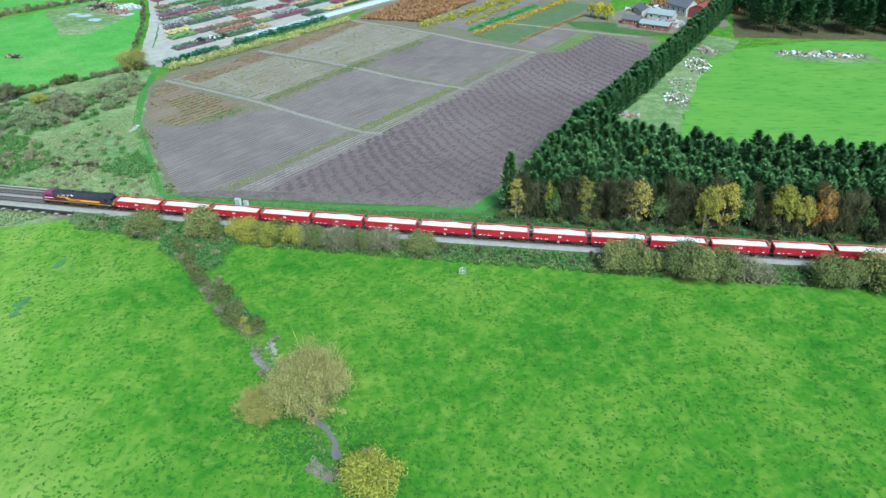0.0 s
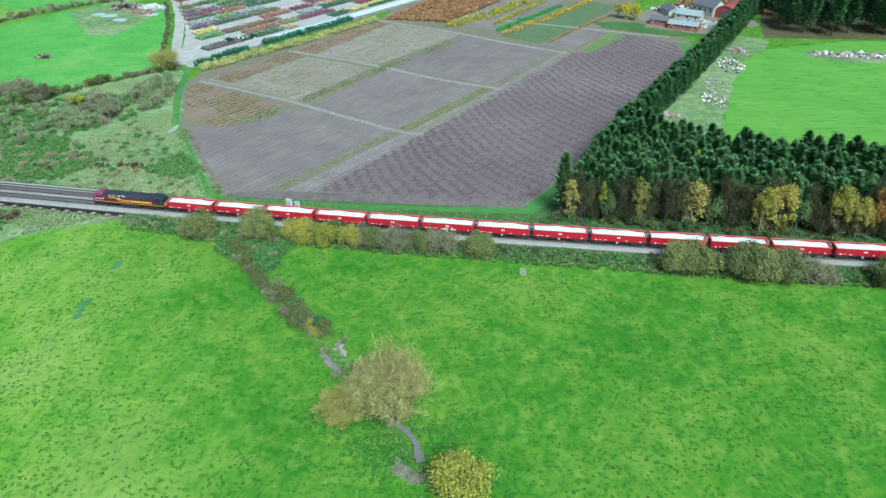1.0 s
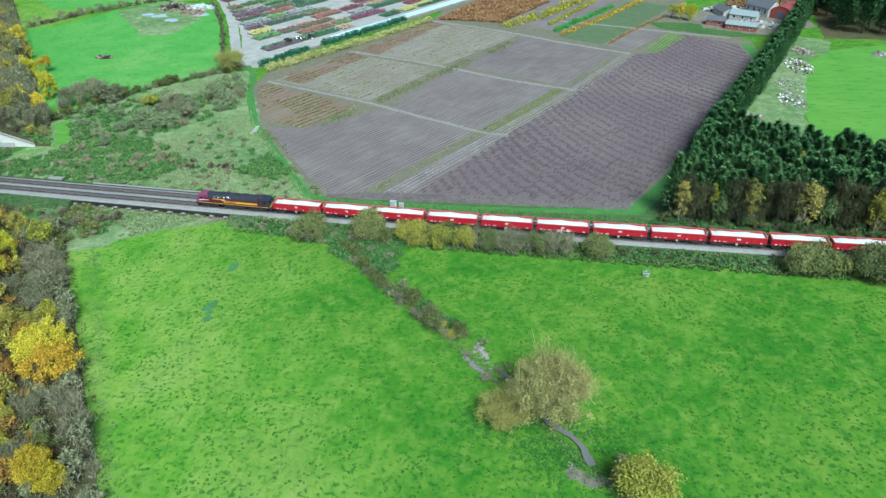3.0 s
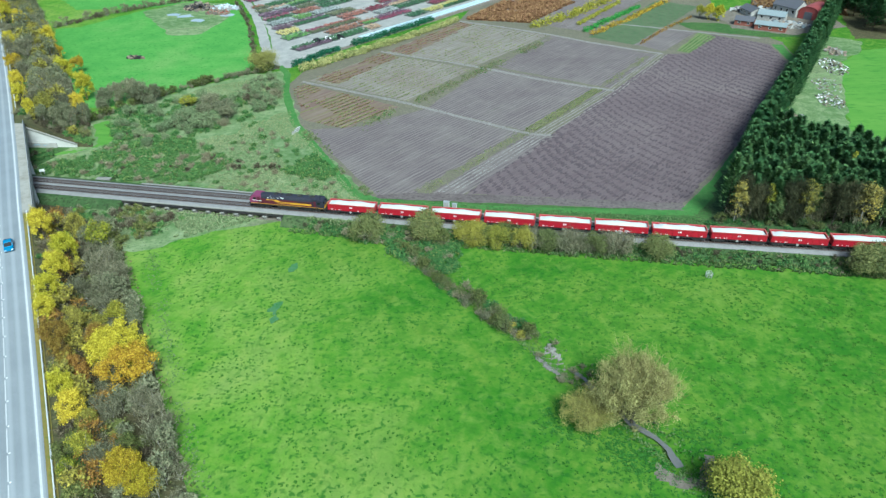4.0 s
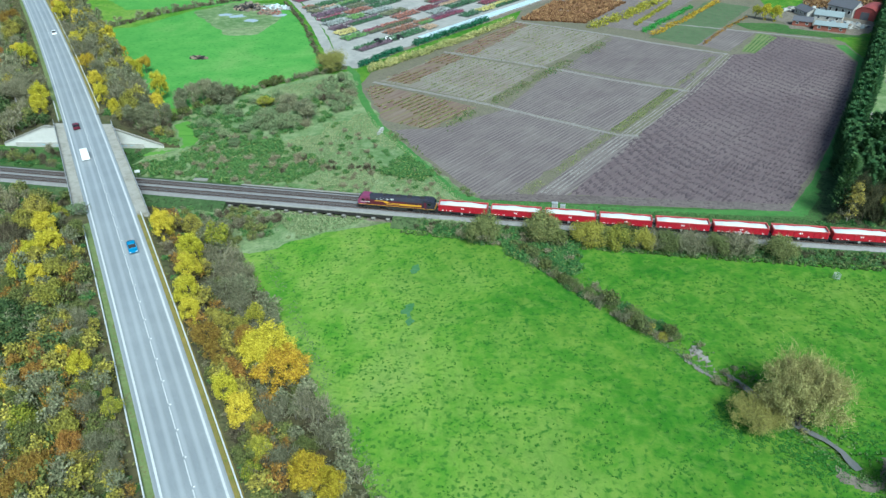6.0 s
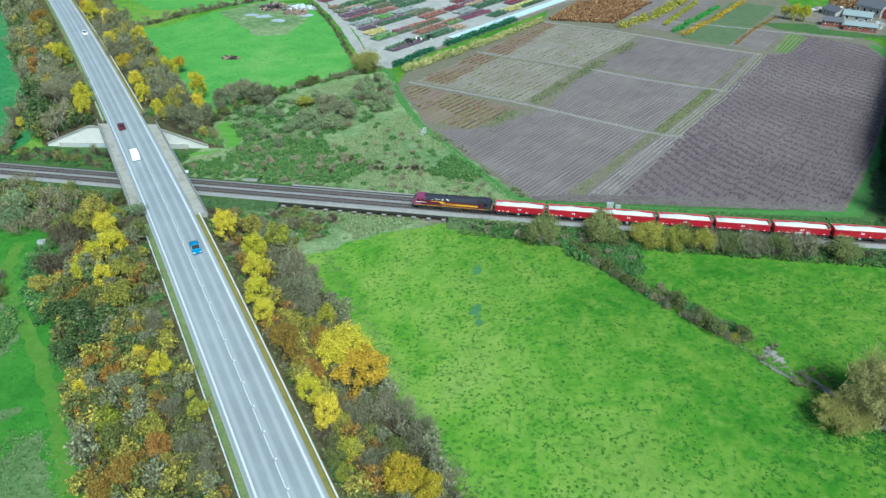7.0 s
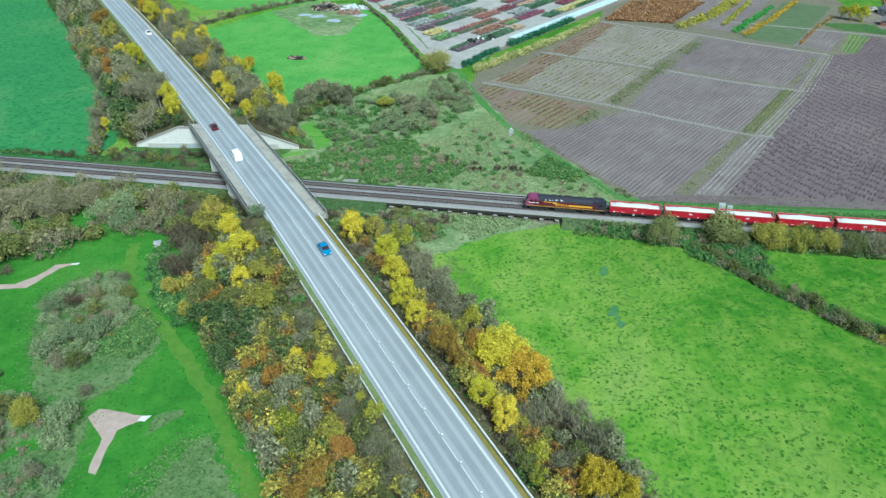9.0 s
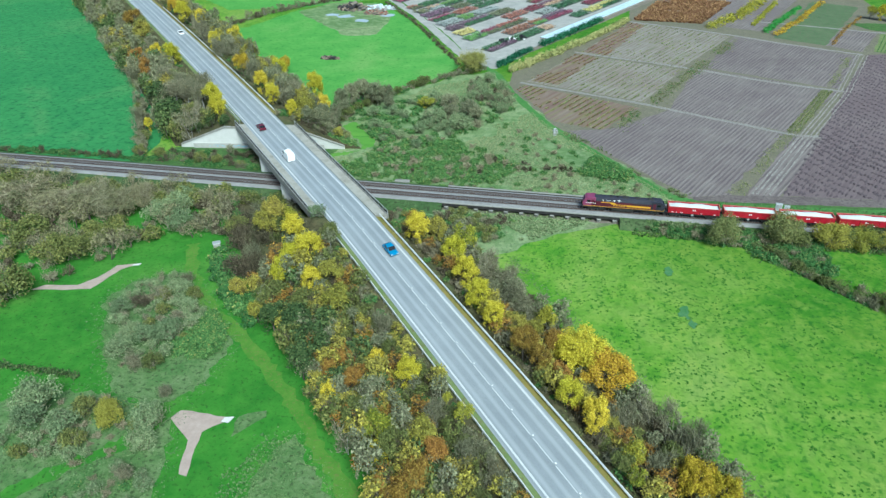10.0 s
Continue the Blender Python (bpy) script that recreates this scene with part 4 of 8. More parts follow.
ribbon("farm_track", [(108, 200), (140, 192.5), (156, 188), (185, 181)], 1.8, M_TRACK, 0.07, "pale wheel track across the rows", "track", 0.3)
for o in (-3.4, -2.2, -0.6, 0.8):
    ribbon("furrow", [(79 + o, 19), (100.5 + o, 61), (123 + o, 104), (143 + o, 151)], 0.42, M_FURROW, 0.075, "pale furrow along the ridged soil", "furrow", 0.12)
for line_ in ([(8, 96.5), (52, 80.9), (58.6, 77.7), (75.3, 70.3), (96, 61), (103, 61)], [(27, 137.5), (59.3, 127.5), (72.9, 122.2), (99.1, 111), (122, 104.5)], [(48, 192), (73.6, 182.7), (95, 173.5), (115, 163), (142, 151.5)]):
    for o in (-0.55, 0.6):
        ribbon("wheel_rut", [(x, y + o) for x, y in line_], 0.4, M_FURROW, 0.085, "pale wet wheel rut across the rows", "rut", 0.16, 1.2)
ribbon("weed_strip", [(41, 58.5), (50, 76), (56, 87), (74, 123), (96, 168)], 1.8, M_WEED, 0.05, "weedy grass strip between crop blocks", "grass strip", 0.7)
ribbon("weed_strip", [(70, 18), (92.5, 59), (97, 66), (116.6, 105), (136, 148)], 2.0, M_WEED, 0.05, "yellowing weed strip between crop blocks", "grass strip", 0.7)
# blocks further back
patch("orange_crop_ground", [(53, 194), (84, 192), (104, 236), (72, 246)], M_RUST, 0.03, 0.5, 3, "russet nursery stock rows", "crop")
patch("soil_block", [(86, 191), (108, 182), (140, 250), (108, 262)], M_SOIL, 0.03, 0.4, 3, "bare soil between nursery strips", "field")
patch("green_block", [(112, 172), (131, 163), (165, 235), (146, 246)], M_DULLGREEN, 0.05, 0.5, 3, "dull weedy grass strip", "field")
patch("soil_block", [(131, 163.5), (143, 155.5), (159, 187), (145, 191)], M_SOIL, 0.045, 0.3, 3, "small drilled soil block", "field")
patch("green_rows", [(148, 157), (153, 154.5), (167, 181), (160, 186)], M_PALEVERGE, 0.06, 0.3, 3, "yellow-green crop rows", "crop")
for o in (0.9, 2.1, 3.3, 4.5):
    ribbon("furrow", [(148.2 + o, 157.2 - o * 0.5), (159.8 + o * 1.3, 184.5 - o * 0.7)], 0.45, M_VERGE, 0.1, "dark gap between green crop rows", "furrow", 0.1)
patch("lawn_strip", [(150, 203), (158, 191), (186, 183), (205, 186), (198, 192), (170, 204)], M_VERGE, 0.04, 0.5, 3, "green mown strip beside the farmyard", "lawn")
patch("far_rust_crop", [(196, 262), (190, 236), (232, 226), (250, 300), (205, 310)], M_RUST, 0.03, 0.5, 3, "orange-brown crop field", "field")
# far green field and its neighbours
patch("meadow_field", [(-126, 155), (-114, 190), (-78, 212), (-57, 186), (-31, 138), (-17, 112), (-24, 96), (-36, 78), (-50, 60), (-84, 58), (-112, 112), (-136, 150)], M_MEADOW, 0.03, 0.6, 3, "smooth bright green meadow", "field")
patch("meadow_field", [(-150, 185), (-112, 196), (-80, 220), (-80, 330), (-250, 330), (-215, 240)], M_MEADOW, 0.03, 0.6, 3, "smooth green meadow behind a hedge", "field")
patch("cool_field", [(-96, 9.5), (-330, 9.5), (-330, 330), (-270, 250), (-155, 112), (-112, 55), (-96, 24)], M_MEADOW_COOL, 0.03, 0.6, 3, "dull bluish-green meadow", "field")
patch("bare_plot", [(-113, 186), (-105, 200), (-100, 209), (-76, 209), (-62, 180), (-62, 151), (-75, 147), (-91, 164)], M_STRAW, 0.045, 1.0, 3, "bare trampled plot with puddles", "field")
for i, (x, y, r) in enumerate(((-86, 181, 5), (-76, 174, 5), (-93, 183, 4), (-79, 202, 5), (-66, 186, 5), (-67, 199, 4))):
    patch("puddle", [(x + r * math.cos(a) * random.Random(i * 9 + k).uniform(0.5, 1.1), y + 0.8 * r * math.sin(a) * random.Random(i * 7 + k).uniform(0.5, 1.1)) for k, a in enumerate(np.linspace(0, 2 * math.pi, 10)[:-1])], M_PUDDLE, 0.07, 0.2, 2, "shallow puddle, the sky's reflection put into its pale colour", "puddle")
# right-hand field, rubbish strip
patch("lawn_field", [(192, 60), (193, 80), (197, 99), (208, 149), (222, 168), (258, 186), (330, 192), (420, 190), (420, 52), (250, 52)], M_LAWN, 0.03, 0.6, 3, "smooth vivid green field", "field")
patch("rubbish_ground", [(168, 62), (192, 60), (193, 80), (197, 99), (208, 149), (222, 168), (226, 182), (212, 190), (190, 138)], M_STRAW, 0.035, 0.8, 3, "weedy ground strewn with rubbish", "rough ground")
# golf ground beyond the road
GOLF = [(-62, -12), (-44, -24), (-34, -38), (-24, -50), (-12, -62), (2, -76), (16, -92), (40, -122), (-200, -130), (-200, -12)]
patch("golf_ground", GOLF, M_GOLF, 0.03, 0.8, 3, "dark mown golf course grass", "golf course")
GOLF_PATH = [(-57.5, -28.5), (-54.9, -34.1), (-52.2, -39), (-46.7, -46.3), (-40.8, -52.1), (-34.1, -56.6), (-28.4, -60.9), (-18.6, -70.0), (-8.4, -81.5), (-0.3, -89.8), (6, -97)]
ribbon("mown_path", GOLF_PATH, 2.6, M_GOLFPATH, 0.06, "paler mown grass path along the trees", "path", 0.6, 1.2)
patch("rough_grass", [(-65, -52.5), (-63, -45), (-53.5, -39.5), (-47, -46.7), (-37, -54.5), (-32.2, -60.5), (-33.3, -66.4), (-33.6, -74), (-40, -78), (-48.5, -75.5), (-56, -66.4)], M_GOLFROUGH, 0.05, 0.7, 1.3, "pale rough grass island", "rough grass")
patch("rough_grass", [(-15, -85), (-12.8, -79.8), (-6.6, -86.8), (-1.3, -92), (8, -106), (8, -120), (-18, -118), (-16, -95)], M_GOLFROUGH, 0.05, 0.7, 1.3, "pale rough grass beside the trees", "rough grass")
patch("rough_grass", [(-34, -79), (-49, -76.8), (-62, -78), (-74, -92), (-60, -108), (-29, -108), (-29.5, -93), (-31.5, -87)], M_GOLFROUGH, 0.05, 0.7, 1.3, "pale rough grass with shrubs", "rough grass")
ribbon("mown_path", [(-52, -99.5), (-45.2, -92.0), (-39.1, -86.4), (-36.0, -79.6), (-33.5, -74)], 2.6, M_GOLF, 0.07, "mown grass walk through the rough", "path", 0.5, 1.0)
patch("gravel_path", [(-27.5, -90.5), (-29.3, -84), (-34.6, -80), (-33.7, -78), (-25.5, -78.2), (-25.3, -79.3), (-28, -82), (-26, -90.5)], M_GRAVEL, 0.08, 0.15, 1.5, "pink gravel golf path", "path")
patch("gravel_path", [(-83, -51.5), (-81, -49.5), (-74, -48.2), (-71.5, -45), (-70, -40), (-66.5, -38.6), (-66.3, -39.5), (-68.2, -41.2), (-69.6, -46), (-70.5, -49.2), (-76, -50.3)], M_GRAVEL, 0.08, 0.15, 1.5, "pink gravel golf path", "path")
patch("tee_mat", [(-25.6, -78.3), (-24.0, -77.9), (-24.5, -79.4), (-25.8, -79.4)], M_CONC_PALE, 0.1, 0.0, 2, "pale paved step beside the tee", "paving")
patch("tee_mat", [(-66.6, -38.8), (-65.0, -38.2), (-65.2, -39.1), (-66.6, -39.5)], M_CONC_PALE, 0.1, 0.0, 2, "pale paved step beside the tee", "paving")
patch("mud_patch", [(-23.5, -77.6), (-19.2, -75.6), (-18.8, -77), (-21, -79.6), (-23, -82.2)], M_GOLFROUGH, 0.06, 0.3, 1.5, "worn muddy turf", "bare ground")


def drape(name, pts, mat, label, category, cell=0.3):
    """Bare ground that follows the dips of the land."""
    out = [(p.x, p.y) for p in wobble(pts, 0.7, 0.5, 4)]
    xs, ys = [p[0] for p in out], [p[1] for p in out]
    vs, fs, ids = [], [], {}
    for i in range(int((max(xs) - min(xs)) / cell) + 1):
        for j in range(int((max(ys) - min(ys)) / cell) + 1):
            x, y = min(xs) + i * cell, min(ys) + j * cell
            if inside(out, x + cell / 2, y + cell / 2):
                f = []
                for dx, dy in ((0, 0), (1, 0), (1, 1), (0, 1)):
                    k = (i + dx, j + dy)
                    if k not in ids:
                        ids[k] = len(vs)
                        px, py = x + dx * cell, y + dy * cell
                        h = land(px, py)
                        vs.append((px, py, ground_z(px, py) + h + (0.25 if h > 0.02 else 0.05)))
                    f.append(ids[k])
                fs.append(tuple(f))
    tagged(mesh_ob(name, vs, fs, mat, smooth=True), label, category, "", "structure")


drape("grass_track", [(x - 1.2, y - 1.9) for x, y in BRIDGE_PATH] + [(x + 2.0, y + 1.9) for x, y in BRIDGE_PATH[::-1]], M_LAWN, "bright grass path round the end of the bridge wall", "track", 0.5)
drape("mud_bank", [(104.6, -38.6), (107.8, -36.8), (110.4, -39.4), (112.2, -43.0), (110.5, -45.8), (106.5, -42.4)], M_FURROW, "pale trampled bank of earth and dead grass", "bare ground")
drape("mud_bank", [(126.5, -62.0), (127.8, -63.4), (130.6, -63.9), (132.6, -61.8), (133.4, -59.0), (134.6, -59.2), (134.6, -62.4), (132.2, -65.8), (128.4, -66.6), (125.6, -64.4)], M_MUD, "bare trampled earth curving round the stream", "bare ground")
for i, (x, y, r) in enumerate(((52.8, -35.8, 1.5), (51.0, -21.6, 1.2), (54, -39.4, 0.9))):
    patch("wet_patch", [(x + r * math.cos(a) * (0.5 + 0.7 * ((k * 7 + i) % 5) / 4), y + 1.7 * r * math.sin(a) * (0.6 + 0.5 * ((k * 3 + i) % 4) / 3)) for k, a in enumerate(np.linspace(0, 2 * math.pi, 12)[:-1])], M_WET, 0.045, 0.25, 0.6, "small waterlogged hollow in the grass", "wet ground")
# nursery yard
LANE = [(-9, 108), (-14, 117.5), (-25, 138.5), (-36.5, 161), (-52, 188.5), (-68.5, 214), (-104, 262)]
ribbon("lane", LANE, 4.2, M_YARD, 0.06, "pale gravel lane", "lane", 0.3)
patch("nursery_yard", [(-14, 110), (-3, 111), (14, 146), (40, 190), (70, 250), (90, 300), (-100, 300), (-66, 216), (-49, 188), (-33, 160), (-21, 137)], M_YARD, 0.03, 0.5, 3, "pale gravelled nursery yard", "yard")

# ---- trees and shrubs ----


def fast_mesh(name, verts, tris, mats, index=None):
    """A mesh of triangles from arrays; index gives each triangle's material."""
    me = bpy.data.meshes.new(name)
    verts, tris = np.asarray(verts, np.float32), np.asarray(tris, np.int32)
    me.vertices.add(len(verts))
    me.vertices.foreach_set("co", verts.reshape(-1))
    me.loops.add(tris.size)
    me.loops.foreach_set("vertex_index", tris.reshape(-1))
    me.polygons.add(len(tris))
    me.polygons.foreach_set("loop_start", np.arange(0, tris.size, 3, dtype=np.int32))
    for one in mats:
        me.materials.append(one)
    if index is not None:
        me.polygons.foreach_set("material_index", np.asarray(index, np.int32))
    me.update(calc_edges=True)
    return me


def leaves(rng, blobs, n, size, low=-0.55, depth=0.3, long=1.5, droop=0.0):
    """Many small leaf sprays on the skins of the given round clumps; returns corners and faces."""
    c = np.array([b[:3] for b in blobs], float)
    r = np.array([b[3] for b in blobs], float)
    pick = rng.choice(len(blobs), n, p=r ** 2 / (r ** 2).sum())
    d = rng.normal(size=(n, 3))
    d /= np.linalg.norm(d, axis=1)[:, None]
    d[:, 2] = np.where(d[:, 2] < low, -d[:, 2], d[:, 2])
    p = c[pick] + d * (r[pick] * (1.12 - depth * rng.random(n) ** 1.2))[:, None] + rng.normal(size=(n, 3)) * 0.2
    nrm = 0.9 * d + np.array([0, 0, 0.35]) + 0.6 * rng.normal(size=(n, 3))
    u = np.cross(nrm, rng.normal(size=(n, 3)))
    u /= np.linalg.norm(u, axis=1)[:, None] + 1e-6
    w = np.cross(nrm, u)
    w /= np.linalg.norm(w, axis=1)[:, None] + 1e-6
    if droop:
        u[:, 2] -= droop
    s = (size * rng.uniform(0.55, 1.45, n))[:, None]
    v = np.stack([p - u * s * 0.55 * long, p + u * s * 0.3 + w * s * 0.62, p + u * s * 0.35 * long - w * s * 0.5], 1).reshape(-1, 3)
    return v, np.arange(3 * n).reshape(-1, 3)


def twigs(rng, starts, n, length, width, up=0.6):
    """Thin bare twigs that fan out from the given points."""
    k = rng.integers(0, len(starts), n)
    p = np.array(starts, float)[k] + rng.normal(size=(n, 3)) * 0.32 * length
    d = rng.normal(size=(n, 3))
    d[:, 2] = np.abs(d[:, 2]) * 0.8 + up
    d /= np.linalg.norm(d, axis=1)[:, None]
    q = np.cross(d, rng.normal(size=(n, 3)))
    q /= np.linalg.norm(q, axis=1)[:, None] + 1e-6
    ln = (length * rng.uniform(0.5, 1.3, n))[:, None]
    v = np.stack([p - q * width / 2, p + q * width / 2, p + d * ln], 1).reshape(-1, 3)
    return v, np.arange(3 * n).reshape(-1, 3)


def clumps(rng, n, rx, rz, cz, r0, r1, hollow=0.55):
    out = []
    for i in range(n):
        d = rng.normal(size=3)
        d /= np.linalg.norm(d)
        d[2] = abs(d[2]) if rng.random() < 0.7 else d[2]
        k = rng.uniform(hollow, 0.95)
        out.append((d[0] * rx * k, d[1] * rx * k, cz + d[2] * rz * k, rng.uniform(r0, r1)))
    return out


def trunk_mesh(rng, h, r, limbs, spread, start=0.3, stems=1, sides=6):
    bm = bmesh.new()
    tips = []
    for s in range(stems):
        base = Vector((rng.uniform(-0.4, 0.4), rng.uniform(-0.4, 0.4), -0.6)) * (0.0 if stems == 1 else 1.0) + Vector((0, 0, -0.5))
        lean = Vector((rng.uniform(-1, 1), rng.uniform(-1, 1), 0)) * (0.08 if stems == 1 else 0.35) * h
        mid = base + Vector((0, 0, 0.5 * h)) + lean * 0.4
        top = base + Vector((0, 0, h * 0.92)) + lean
        rod(bm, base, mid, r, r * 0.65, sides)
        rod(bm, mid, top, r * 0.65, r * 0.15, sides)
        tips.append(tuple(top))
        for i in range(limbs):
            f = start + (0.9 - start) * (i + rng.random()) / limbs
            a = rng.uniform(0, 2 * math.pi)
            p = base.lerp(mid, f * 2) if f < 0.5 else mid.lerp(top, f * 2 - 1)
            ln = spread * rng.uniform(0.6, 1.0) * (1.15 - 0.6 * f)
            e = p + Vector((math.cos(a) * ln, math.sin(a) * ln, ln * rng.uniform(0.5, 1.0)))
            rod(bm, p, e, r * 0.38 * (1.1 - f), r * 0.08, 4)
            tips += [tuple(p.lerp(e, 0.55)), tuple(e)]
            for _ in range(2):
                b2 = rng.uniform(0, 2 * math.pi)
                s2 = p.lerp(e, rng.uniform(0.4, 0.8))
                e2 = s2 + Vector((math.cos(b2), math.sin(b2), rng.uniform(0.4, 1.2))) * ln * 0.4
                rod(bm, s2, e2, r * 0.14, r * 0.05, 3)
                tips.append(tuple(e2))
    return bm, tips


def bm_arrays(bm):
    bmesh.ops.triangulate(bm, faces=bm.faces[:])
    bm.verts.index_update()
    v = np.array([tuple(x.co) for x in bm.verts])
    f = np.array([[x.index for x in y.verts] for y in bm.faces])
    bm.free()
    return v, f


def lighter(k):
    """A plant of a thicket: fewer, broader sprays and twigs for one that is hidden among its neighbours."""
    k = dict(k)
    if k.get("leafy", True):
        n = min(k["n"], LEAVES_EACH)
        k["size"] *= min(1.75, (k["n"] / n) ** 0.5 * 0.92)
        k["n"] = n
    if k.get("twig"):
        n = min(k["twig"], 130 if k.get("leafy", True) else 340)
        k["tw"] = k.get("tw", 0.07) * min(2.2, (k["twig"] / n) ** 0.75)
        k["twig"] = n
    k["limbs"], k["stems"] = min(k.get("limbs", 6), 3), min(k.get("stems", 1), 2)
    return k


LEAVES_EACH = 520


def tree_data(kind, rng, light=False):
    """The parts of a tree: name, corners, triangles, material."""
    k = lighter(KINDS[kind]) if light and not KINDS[kind].get("conifer") else KINDS[kind]
    if k.get("conifer"):
        return conifer_data(kind, rng)
    h = k["h"]
    bm, tips = trunk_mesh(rng, h * k.get("trunk", 0.8), k.get("r", 0.2), k.get("limbs", 6), k["rx"] * 0.9, k.get("start", 0.3), k.get("stems", 1), 4 if light else 6)
    out = [("trunk", *bm_arrays(bm), k.get("bark", M_BARK))]
    if k.get("leafy", True):
        bl = clumps(rng, k["clumps"], k["rx"], k["rz"], k["cz"], *k["cr"])
        out.append(("crown", *leaves(rng, bl, k["n"], k["size"], low=k.get("low", -0.8), droop=k.get("droop", 0.0), depth=k.get("depth", 0.5)), k["leaf"]))
    if k.get("twig"):
        out.append(("branchwork" if k.get("leafy", True) else "crown", *twigs(rng, tips, k["twig"], k.get("tl", 1.2), k.get("tw", 0.07), k.get("up", 0.6)), k.get("twigmat", L_TWIG)))
    return out


def conifer_data(kind, rng):
    k = KINDS[kind]
    h, rx = k["h"], k["rx"]
    bm = bmesh.new()
    rod(bm, (0, 0, -0.5), (0, 0, h * 0.95), 0.17, 0.03, 5)
    trunk = ("trunk", *bm_arrays(bm), M_BARK)
    n = k["n"]
    f = rng.random(n) ** 0.75
    lo = k.get("skirt", 0.25)
    z = h * (lo + (1 - lo) * f)
    a = rng.uniform(0, 2 * math.pi, n)
    rad = rx * (1 - f) ** k.get("pow", 0.7) * rng.uniform(0.5, 1.1, n) * (1 + 0.25 * np.sin(a * 5 + 7 * np.floor(f * 7)))
    d = np.stack([np.cos(a), np.sin(a), np.full(n, k.get("lift", -0.1)) + rng.normal(size=n) * 0.2], 1)
    p = np.stack([np.cos(a) * rad, np.sin(a) * rad, z + rng.normal(size=n) * 0.2], 1)
    side = np.stack([-np.sin(a), np.cos(a), rng.normal(size=n) * 0.35], 1)
    s = (k["size"] * rng.uniform(0.6, 1.3, n))[:, None]
    v = np.stack([p - d * s * 0.5 + side * s * 0.4, p - d * s * 0.5 - side * s * 0.4, p + d * s * 0.85 + np.array([0, 0, 0.12])], 1).reshape(-1, 3)
    return [trunk, ("crown", v, np.arange(3 * n).reshape(-1, 3), k["leaf"])]


def build_tree(kind, rng):
    k = KINDS[kind]
    root = thing(k["name"], k["label"], k.get("category", "tree"), k["group"])
    for nm, v, f, mat in tree_data(kind, rng):
        ob = new(nm, fast_mesh(nm, v, f, [mat]))
        ob.parent = root
        if nm == "branchwork":
            ob["kind"] = "stuff"
    return root


DATA = {}


def thicket(name, label, spots, kinds, s0, s1, seed=1, category="thicket", tall=(0.8, 1.1)):
    """A growth of many shrubs or trees that run into one another."""
    rg = random.Random(seed)
    vs, fs, mi, mats, at = [], [], [], [], 0
    for x, y in spots:
        kind = rg.choice(kinds)
        if kind not in DATA:
            DATA[kind] = [tree_data(kind, np.random.default_rng(900 + i + sum(map(ord, kind))), True) for i in range(3)]
        s, a = rg.uniform(s0, s1), rg.uniform(0, 6.28)
        rot = np.array([[math.cos(a), -math.sin(a), 0], [math.sin(a), math.cos(a), 0], [0, 0, rg.uniform(*tall)]]) * s
        loc = np.array([x, y, land(x, y) + top_z(x, y)])
        for nm, v, f, mat in rg.choice(DATA[kind]):
            if mat not in mats:
                mats.append(mat)
            vs.append(v @ rot.T + loc)
            fs.append(f + at)
            mi.append(np.full(len(f), mats.index(mat)))
            at += len(v)
    ob = new(name, fast_mesh(name, np.concatenate(vs), np.concatenate(fs), mats, np.concatenate(mi)))
    return tagged(ob, label, category, "", "stuff")


